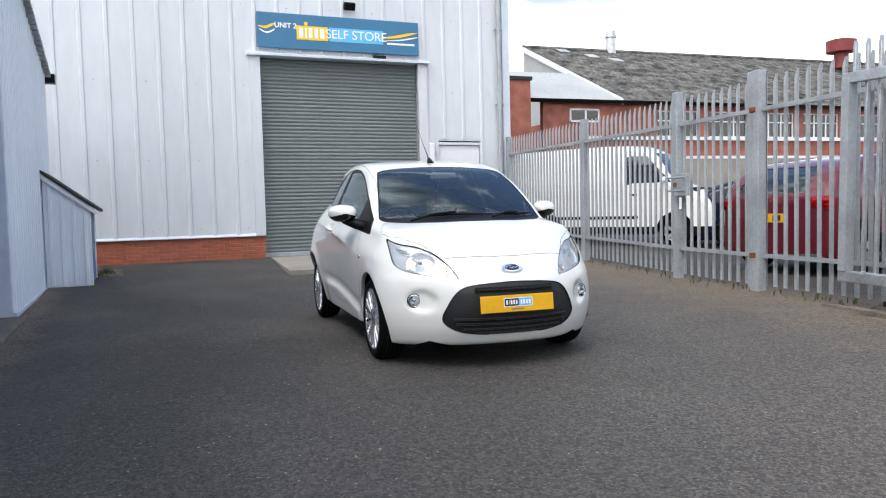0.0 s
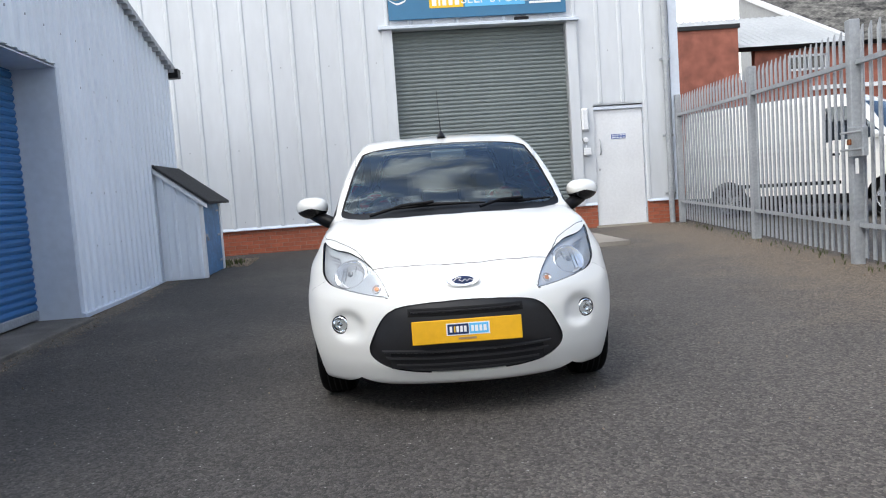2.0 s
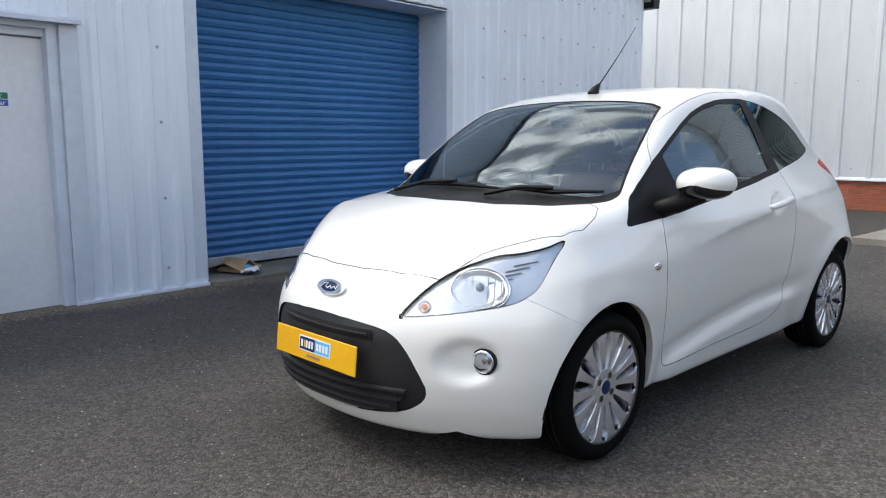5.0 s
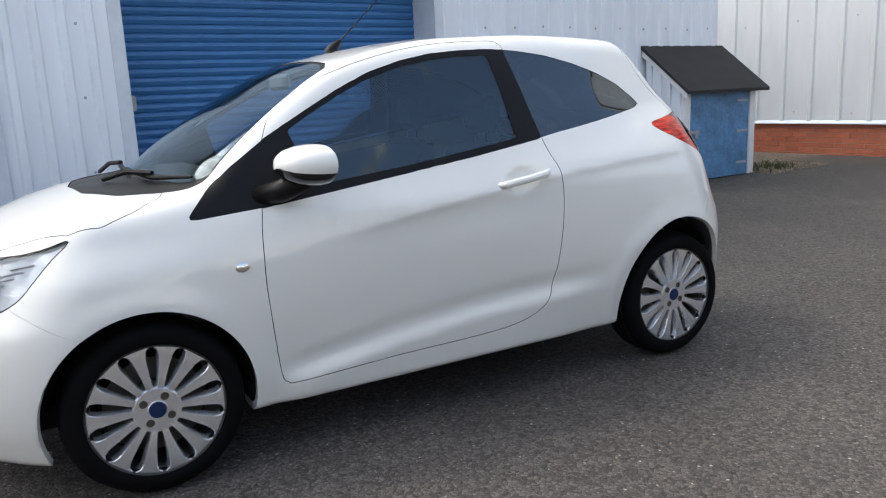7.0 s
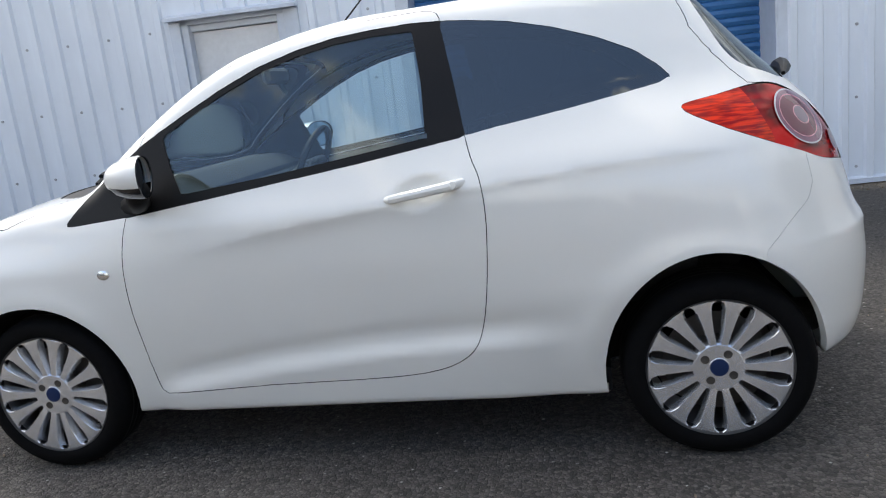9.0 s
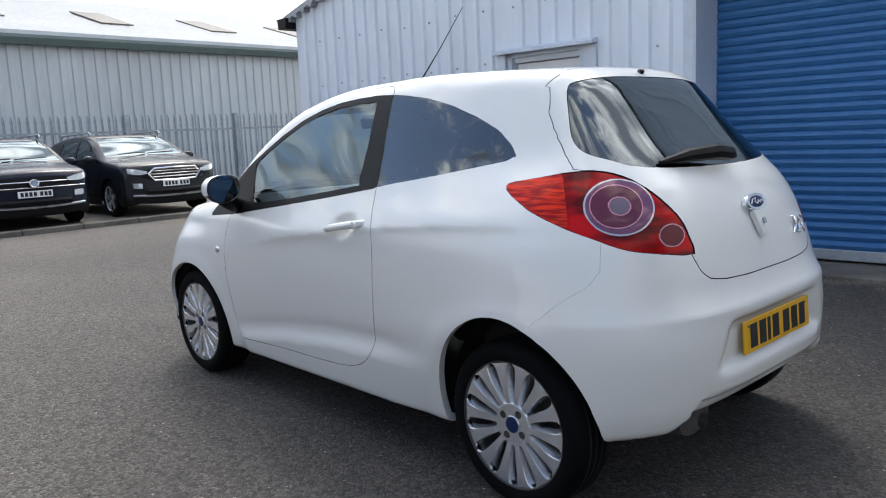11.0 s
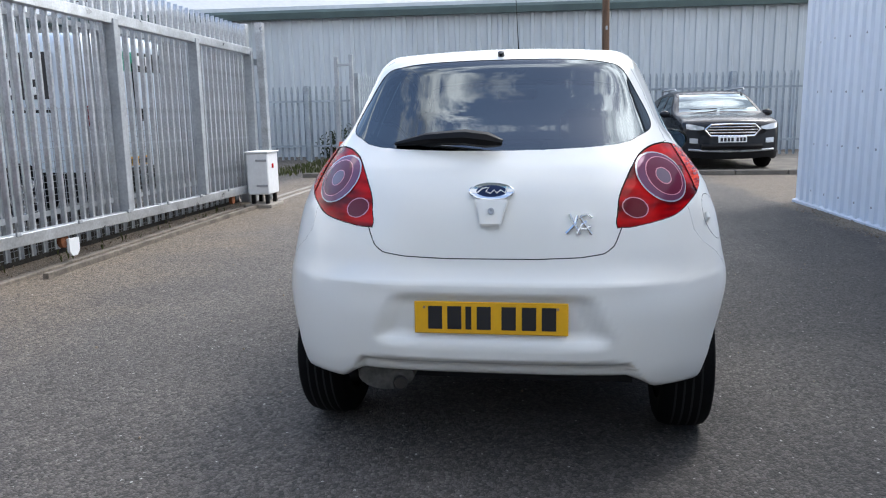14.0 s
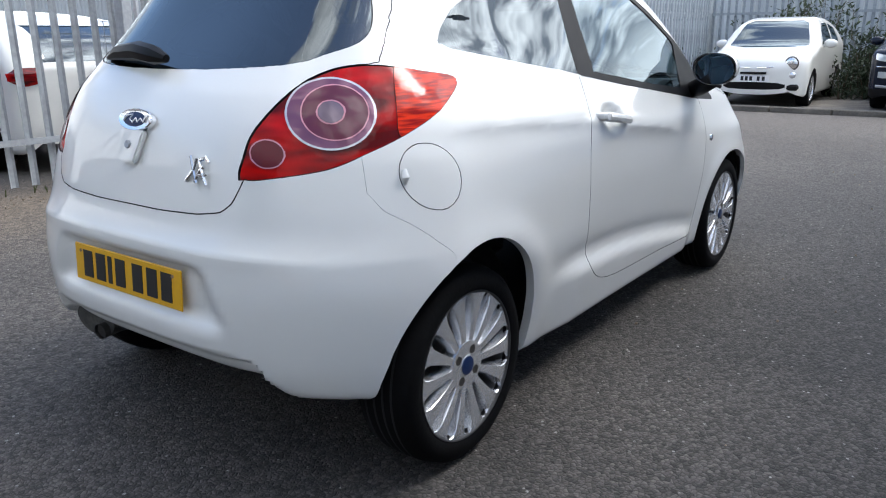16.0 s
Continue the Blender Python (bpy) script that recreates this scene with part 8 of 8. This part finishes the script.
for dx in (-0.10, 0.10):
    p, q = Vector((3.98 + dx, -6.4, 0)), Vector((4.02 + dx, -10.2, 0))
    d = Vector((q.x, q.y, ground_z(q.y))) - Vector((p.x, p.y, ground_z(p.y)))
    mm = Matrix.Translation(((p.x + q.x) / 2, (p.y + q.y) / 2, (ground_z(p.y) + ground_z(q.y)) / 2)) @ d.to_track_quat("X", "Z").to_matrix().to_4x4()
    add_box(bm, (0, 0, 0.0), (d.length, 0.085, 0.022), mm)
setting("gate_channel", bm, M_concrete, "two pale concrete strips of the gate channel in the asphalt", "track")

gp = thing("gate_post", Matrix.Translation((3.93, -6.20, ground_z(-6))), "pair of galvanised steel gate guide posts", "post")
for dx, dy in ((0.0, 0.0), (0.26, -0.06)):
    bm = bmesh.new()
    add_box(bm, (dx, dy, 1.24), (0.10, 0.10, 2.52), None, 0.006)
    part("post", bm, M_galv, gp)
bm = bmesh.new()
add_box(bm, (0.13, -0.03, 1.98), (0.34, 0.05, 0.09), None, 0.006)
part("guide", bm, M_galvd, gp)
for k in (0.05, 0.21):
    bm = bmesh.new()
    add_tube(bm, [(k, -0.03, 1.80), (k, -0.03, 1.97)], 0.03, 12)
    part("roller", bm, M_black, gp)

mb = thing("gate_motor", Matrix.Translation((3.83, -5.75, ground_z(-5.5))), "white steel gate motor cabinet raised on short legs", "gate motor")
bm = bmesh.new()
add_box(bm, (0, 0, 0.46), (0.30, 0.38, 0.56), None, 0.012)
cab = part("cabinet", bm, M_white, mb)
bm = bmesh.new()
add_box(bm, (0, 0, 0.75), (0.34, 0.42, 0.02), None, 0.006)
part("lid", bm, M_white, mb)
for dx in (-0.1, 0.1):
    for dy in (-0.13, 0.13):
        bm = bmesh.new()
        add_box(bm, (dx, dy, 0.10), (0.05, 0.05, 0.20), None, 0.004)
        part("leg", bm, M_black, mb)
bm = bmesh.new()
add_box(bm, (0, 0, 0.02), (0.38, 0.46, 0.06), None, 0.01)
part("plinth", bm, M_concrete, mb)
for z in (0.30, 0.64):
    bm = bmesh.new()
    add_box(bm, (-0.06, 0.194, z), (0.16, 0.012, 0.03), None, 0.003)
    part("hinge", bm, M_galvd, cab)
bm = bmesh.new()
add_box(bm, (-0.155, 0.02, 0.56), (0.008, 0.05, 0.06), None, 0.002)
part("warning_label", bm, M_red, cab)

# traffic cone
cone = thing("traffic_cone", Matrix.Translation((3.95, -10.0, ground_z(-10.0))), "orange traffic cone with a white reflective sleeve", "traffic cone")
bm = bmesh.new()
add_box(bm, (0, 0, 0.03), (0.42, 0.42, 0.06), pose(0, 0, 0, 0, 0, 14), 0.02)
part("base", bm, M_black, cone)
for nm, prof, mt in (("body", [(0.165, 0.055), (0.15, 0.09), (0.045, 0.70), (0.035, 0.72), (0.004, 0.72)], M_orange), ("sleeve", [(0.123, 0.26), (0.1235, 0.262), (0.077, 0.535), (0.0765, 0.537)], M_paper)):
    bm = bmesh.new()
    add_lathe(bm, prof, None, 28)
    part(nm, bm, mt, cone, smooth=True)

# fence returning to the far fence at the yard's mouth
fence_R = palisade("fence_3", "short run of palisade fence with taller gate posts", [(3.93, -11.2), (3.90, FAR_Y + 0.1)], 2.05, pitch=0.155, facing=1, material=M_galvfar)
for x, y, h in ((4.30, -11.05, 2.38), (3.98, -11.02, 2.42)):
    bm = bmesh.new()
    add_box(bm, (x, y, ground_z(y) + h / 2 - 0.05), (0.075, 0.075, h + 0.1), None, 0.006)
    part("post", bm, M_galvd, fence_R)
bm = bmesh.new()
add_box(bm, (4.14, -11.03, ground_z(-11.0) + 2.22), (0.30, 0.05, 0.05), None, 0.005)
part("rail", bm, M_galvd, fence_R)
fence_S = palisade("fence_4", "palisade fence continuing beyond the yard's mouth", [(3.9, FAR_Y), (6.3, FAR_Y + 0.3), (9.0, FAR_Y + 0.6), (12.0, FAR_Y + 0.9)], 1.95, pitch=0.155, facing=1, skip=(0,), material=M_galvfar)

# pedestrian gate in the long fence
pg = thing("pedestrian_gate", Matrix.Translation((4.47, 2.45, 0)), "narrow palisade gate with a padlocked slide bolt box", "gate")
pd = Vector((4.36 - 4.47, 0.80 - 2.45, 0))
pm = pd.to_track_quat("X", "Z").to_matrix().to_4x4()
bm = bmesh.new()
add_box(bm, (0.20, -0.09, 1.30), (0.30, 0.06, 0.30), pm, 0.008)
lb = part("lock_box", bm, M_galv, pg)
for z in (1.22, 1.40):
    bm = bmesh.new()
    add_tube(bm, [pm @ Vector((-0.10, -0.12, z)), pm @ Vector((0.34, -0.12, z))], 0.012, 8)
    part("bolt", bm, M_galvd, lb)
bm = bmesh.new()
add_box(bm, (0.10, -0.13, 1.30), (0.05, 0.03, 0.06), pm, 0.006)
part("padlock", bm, M_rust, lb)
bm = bmesh.new()
add_box(bm, (0.17, -0.09, 1.05), (0.06, 0.012, 0.16), pm, 0.003)
part("tag", bm, M_paper, pg, "white plastic tag")
for x, w in ((0.0, 0.11), (1.585, 0.095), (1.695, 0.115)):
    bm = bmesh.new()
    add_box(bm, (x, -0.02, 1.27), (w, w, 2.60), pm, 0.008)
    part("gate_post", bm, M_galvd, pg)
for z in (0.42, 2.12):
    bm = bmesh.new()
    add_box(bm, (1.66, -0.085, z), (0.09, 0.03, 0.06), pm, 0.006)
    part("hinge", bm, M_rust, pg, "rusted hinge")

# weld mesh fixed low on the yard fence behind the sliding gate
bm = bmesh.new()
a, b = Vector(FEN[4]), Vector(FEN[5])
d = b - a
L_ = d.length
mm = Matrix.Translation((a.x, a.y, 0)) @ Matrix.Rotation(math.atan2(d.y, d.x), 4, "Z") @ pose(0, 0.07, 0)
for i in range(int(L_ / 0.06)):
    x = i * 0.06 + 0.02
    y = (a + d * (x / L_)).y
    add_box(bm, (x, 0, ground_z(y) + 0.70), (0.005, 0.005, 1.30), mm)
for i in range(22):
    z = 0.08 + i * 0.06
    p0, p1 = mm @ Vector((0, 0.005, z + ground_z(a.y))), mm @ Vector((L_, 0.005, z + ground_z(b.y)))
    q_ = p1 - p0
    add_box(bm, (0, 0, 0), (q_.length, 0.005, 0.005), Matrix.Translation((p0 + p1) / 2) @ q_.to_track_quat("X", "Z").to_matrix().to_4x4())
tagged(make("weld_mesh", bm, M_galvd), "dark weld mesh wired to the foot of the fence", "mesh", "", "stuff")

# gravel board behind the feet of the pales
bm = bmesh.new()
add_box(bm, (L_ / 2, 0.125, 0.11), (L_, 0.05, 0.27), Matrix.Translation((a.x, a.y, 0)) @ Matrix.Rotation(math.atan2(d.y, d.x), 4, "Z"), 0.006)
setting("gravel_board", bm, M_darkboard, "dark concrete gravel board under the yard fence", "board")

# timber telegraph pole
pole = thing("telegraph_pole", Matrix.Translation((-1.33, -15.75, -0.06)), "tall brown timber telegraph pole beside the far fence", "pole")
bm = bmesh.new()
add_tube(bm, [(0, 0, -0.2), (0.03, 0, 3), (0.09, 0, 7.8)], 0.13, 16, (0.10, 0.09, 0.075))
part("shaft", bm, M_timber, pole, smooth=True)
for z in (2.6, 3.2):
    bm = bmesh.new()
    add_box(bm, (0.02, 0.125, z), (0.05, 0.02, 0.09), None, 0.003)
    part("plate", bm, M_galvd, pole)

# dark shrubs growing through the far fence
def shrub(name, label, x0, x1, y0, y1, h, stems, seed):
    rr = random.Random(seed)
    th = thing(name, Matrix.Translation(((x0 + x1) / 2, (y0 + y1) / 2, FZ - 0.03)), label, "shrub")
    cx, cy = (x0 + x1) / 2, (y0 + y1) / 2
    bs, bl = bmesh.new(), bmesh.new()
    for _ in range(stems):
        bx, by = rr.uniform(x0, x1) - cx, rr.uniform(y0, y1) - cy
        hh = h * rr.uniform(0.45, 1.0) * (0.55 + 0.45 * math.sin(math.pi * min(1, max(0, (bx + cx - x0) / (x1 - x0)))))
        if rr.random() < 0.12:
            hh *= 1.25
        lx, ly = rr.uniform(-0.3, 0.3), rr.uniform(-0.15, 0.25)
        pts = [Vector((bx + lx * t * t, by + ly * t * t, hh * t)) for t in (0, 0.35, 0.7, 1.0)]
        add_tube(bs, pts, 0.010, 5, (0.012, 0.009, 0.006, 0.003), False)
        for k in range(int(26 + hh * 22)):
            t = rr.uniform(0.08, 1.02)
            q = Vector((bx + lx * t * t, by + ly * t * t, hh * t)) + Vector((rr.gauss(0, 0.10), rr.gauss(0, 0.10), rr.gauss(0, 0.04)))
            s = rr.uniform(0.025, 0.055)
            rot = Euler((rr.uniform(-1.2, 1.2), rr.uniform(-1.2, 1.2), rr.uniform(0, 6.3))).to_matrix()
            vs = [bl.verts.new(q + rot @ Vector(c)) for c in ((-s * 1.5, 0, 0), (0, -s * 0.55, s * 0.2), (s * 1.5, 0, -s * 0.25), (0, s * 0.55, s * 0.2))]
            bl.faces.new((vs[0], vs[1], vs[2]))
            bl.faces.new((vs[0], vs[2], vs[3]))
    part("stem_growth", bs, M_twig, th)
    part("foliage", bl, M_leaf, th)
    return th


shrub("shrub", "dark leggy shrub grown through the fence behind the small white car", 0.0, 3.1, -15.1, -14.6, 2.0, 80, 11)
shrub("shrub", "low dark shrub beside the parked cars at the fence", -0.1, 0.75, -14.4, -12.9, 1.3, 40, 12)
shrub("shrub", "thin shrub standing against the palisade fence", 2.9, 3.7, -15.1, -14.8, 1.3, 18, 13)
shrub("shrub", "dark scrub behind the fence beyond the yard's mouth", 3.9, 6.0, -15.6, -15.2, 1.15, 34, 14)

# rooflights in the warehouse roof
for i in range(14):
    x = -26 + i * 3.7
    bm = bmesh.new()
    y0, y1 = WY - 3.3, WY - 5.6
    zz = lambda y: WE + (WY + 0.25 - y) * 2.75 / 9.75 + 0.06
    vs = [bm.verts.new(v) for v in ((x, y0, zz(y0)), (x + 1.0, y0, zz(y0)), (x + 1.0, y1, zz(y1)), (x, y1, zz(y1)))]
    vs += [bm.verts.new(v.co - Vector((0, 0, 0.04))) for v in vs]
    bm.faces.new(vs[:4])
    for k in range(4):
        bm.faces.new((vs[k], vs[k + 4], vs[(k + 1) % 4 + 4], vs[(k + 1) % 4]))
    part("rooflight", bm, M_skyl, bpy.data.objects["roof_warehouse"])


# ---- brick works beyond the tall unit ----
FX0, FX1, FY, FE, FRY, FRZ = 18.0, 62.0, 25.3, 5.94, 36.2, 10.7
works = tagged(new("brick_works"), "long single-storey red brick works with a weathered grey sheet roof", "building", "", "structure")
bm = bmesh.new()
WIN = [(20.0 + 3.0 * k, 22.4 + 3.0 * k) for k in range(13)]
edges = [FX0 - 4.2] + [v for w in WIN for v in w] + [FX1]
for a, b in zip(edges[0::2], edges[1::2]):
    add_box(bm, ((a + b) / 2, FY + 0.15, FE / 2 - 0.2), (b - a, 0.30, FE + 0.4))
for a, b in WIN:
    add_box(bm, ((a + b) / 2, FY + 0.15, 2.0), (b - a, 0.30, 4.4))
    add_box(bm, ((a + b) / 2, FY + 0.15, 5.75), (b - a, 0.30, 0.40))
add_box(bm, (FX0 + 0.15, (FY + FRY) / 2 + 0.2, 3), (0.30, FRY - FY - 0.1, 6))
part("wall", bm, M_brickfar, works)
SLP = (FRZ - FE) / (FRY - FY)


def sheet(x0, x1, y0, z0, y1, z1, pitch, depth, mt, name, label=""):
    bm = bmesh.new()
    k = int((x1 - x0) / (pitch / 2))
    rows = []
    for i in range(k + 1):
        x = x0 + i * pitch / 2
        dz = depth if i % 2 else -depth
        rows.append([bm.verts.new((x, y0 + (y1 - y0) * t, z0 + (z1 - z0) * t + dz)) for t in (0, 1)])
    for p, q in zip(rows, rows[1:]):
        bm.faces.new((p[0], q[0], q[1], p[1]))
    add_prism(bm, [(y0, z0 - 0.05), (y0, z0 - 0.10), (y1, z1 - 0.10), (y1, z1 - 0.05)], "x", x0, x1)
    return part(name, bm, mt, works, label)


roofm = sheet(FX0 - 0.1, FX1, FY - 0.3, FE - 0.05, FRY, FRZ, 0.3, 0.035, M_roofgrey, "roof", "weathered grey corrugated roof")
sheet(12.6, FX0 - 0.15, FY - 0.25, FE - 0.03, 30.3, 8.12, 0.3, 0.03, M_rooflt, "low_roof", "pale corrugated low roof")
sheet(6.0, 13.2, FY + 1.4, FE + 0.5, 30.3, 8.12, 0.3, 0.03, M_rooflt, "low_roof", "pale corrugated low roof")
bm = bmesh.new()
add_prism(bm, [(FY, FE - 0.1), (FRY, FRZ - 0.1), (FRY, 5.8), (FY, 5.8)], "x", FX0 - 0.02, FX0 + 0.12)
part("gable", bm, M_rooflt, works, "white sheeted gable")
bm = bmesh.new()
add_prism(bm, [(FY - 0.3, FE - 0.22), (FRY, FRZ - 0.22), (FRY, FRZ + 0.08), (FY - 0.3, FE + 0.08)], "x", FX0 - 0.16, FX0 - 0.10)
part("barge_board", bm, M_white, works)
bm = bmesh.new()
add_tube(bm, [(FX0 - 0.1, FRY, FRZ + 0.02), (FX1, FRY, FRZ + 0.02)], 0.14, 8)
part("ridge", bm, M_roofgrey, works)
rr = random.Random(8)
for x, f_ in ((20.0, 0.94), (21.4, 0.84), (22.6, 0.77)):
    bm = bmesh.new()
    y = FY + (FRY - FY) * f_
    add_prism(bm, [(y - 0.3, FE + SLP * (y - 0.3 - FY) + 0.06), (y + 0.35, FE + SLP * (y + 0.35 - FY) + 0.06), (y + 0.35, FE + SLP * (y + 0.35 - FY) + 0.10), (y - 0.3, FE + SLP * (y - 0.3 - FY) + 0.10)], "x", x, x + 0.7)
    part("patch", bm, M_rooflt, roofm, "pale repair sheet")
for z, h in ((4.18, 0.16), (3.25, 0.14)):
    bm = bmesh.new()
    add_box(bm, ((FX0 + FX1) / 2 - 1, FY - 0.04, z), (FX1 - FX0 + 2, 0.14, h))
    part("sill_band", bm, M_white, works)
bm = bmesh.new()
add_box(bm, ((FX0 + FX1) / 2, FY - 0.06, 1.5), (FX1 - FX0 + 4, 0.10, 3.3))
part("dado", bm, M_concrete, works, "buff rendered lower wall")
bm = bmesh.new()
add_prism(bm, [(FY - 0.45, FE - 0.02), (FY - 0.30, FE - 0.16), (FY - 0.16, FE - 0.16), (FY - 0.16, FE - 0.02)], "x", 12.8, FX1)
part("gutter", bm, M_black, works)
for a, b in WIN:
    bm = bmesh.new()
    for x in (a + 0.03, (a * 2 + b) / 3, (a + 2 * b) / 3, b - 0.03):
        add_box(bm, (x, FY + 0.12, 4.90), (0.07, 0.06, 1.30))
    for z in (4.29, 5.05, 5.52):
        add_box(bm, ((a + b) / 2, FY + 0.115, z), (b - a, 0.055, 0.06))
    w = part("window", bm, M_white, works)
    bm = bmesh.new()
    add_box(bm, ((a + b) / 2, FY + 0.15, 4.90), (b - a, 0.012, 1.28))
    part("pane", bm, M_gloss, w)
# small hopper window under the low eave
bm = bmesh.new()
for x in (15.2, 16.0, 16.7):
    add_box(bm, (x, FY - 0.02, 5.22), (0.08, 0.08, 0.62))
for z in (4.95, 5.50):
    add_box(bm, (15.95, FY - 0.02, z), (1.58, 0.08, 0.08))
hw = part("window", bm, M_white, works)
bm = bmesh.new()
add_box(bm, (15.95, FY - 0.01, 5.22), (1.5, 0.012, 0.55))
part("pane", bm, M_gloss, hw)
# higher brick block at the near end
bm = bmesh.new()
add_box(bm, (8.4, 27.4, 3.2), (8.8, 5.8, 6.9))
part("block", bm, M_brickfar, works)
bm = bmesh.new()
add_box(bm, (8.4, 27.4, 6.72), (8.94, 5.94, 0.16))
part("coping", bm, M_felt, works)
# flue and extract cowl on the ridge
bm = bmesh.new()
add_lathe(bm, [(0.33, 10.3), (0.33, 11.55), (0.37, 11.6), (0.37, 11.75), (0.30, 11.8), (0.30, 12.0), (0.004, 12.0)], Matrix.Translation((24.1, FRY, 0)), 24)
part("flue", bm, M_galv, works, smooth=True)
bm = bmesh.new()
add_lathe(bm, [(0.45, 9.7), (0.45, 10.65), (0.92, 10.75), (0.95, 11.5), (0.6, 11.6), (0.004, 11.6)], Matrix.Translation((39.9, 33.2, 0)), 24)
part("extract_cowl", bm, mat("cowl_red", (0.22, 0.03, 0.03), 0.5), works, "dull red extract cowl", smooth=True)


# ---- bricks of the plinth, one by one ----
def brick_mesh(w):
    bm = bmesh.new()
    add_box(bm, (0, 0, 0), (w, 0.03, 0.065))
    bmesh.ops.bevel(bm, geom=[e for e in bm.edges if all(v.co.y < 0 for v in e.verts)], offset=0.004, segments=1, affect="EDGES")
    me = bpy.data.meshes.new("brick")
    bm.to_mesh(me)
    bm.free()
    me.materials.append(M_brick)
    return me


whole, half_b = brick_mesh(0.215), brick_mesh(0.1025)
rb = random.Random(21)
for u0, u1 in ((-5.35, SH0), (SH1, DR0 - 0.01), (DR1 + 0.01, AX1)):
    for k in range(8):
        z = 0.0375 + 0.075 * k
        if z < GA - 0.06:
            continue
        u = u0 + 0.005 - (0.1125 if k % 2 else 0.0)
        while u < u1 - 0.06:
            a, b = max(u, u0 + 0.003), min(u + 0.215, u1 - 0.003)
            w = b - a
            if w > 0.06:
                ob = new("brick", whole if w > 0.16 else half_b)
                ob.parent = plinth_A
                ob.matrix_local = LOC @ pose((a + b) / 2, YA + 0.004 + rb.uniform(-0.002, 0.002), z) @ Matrix.Diagonal((w / (0.215 if w > 0.16 else 0.1025), 1, 1, 1))
            u += 0.225
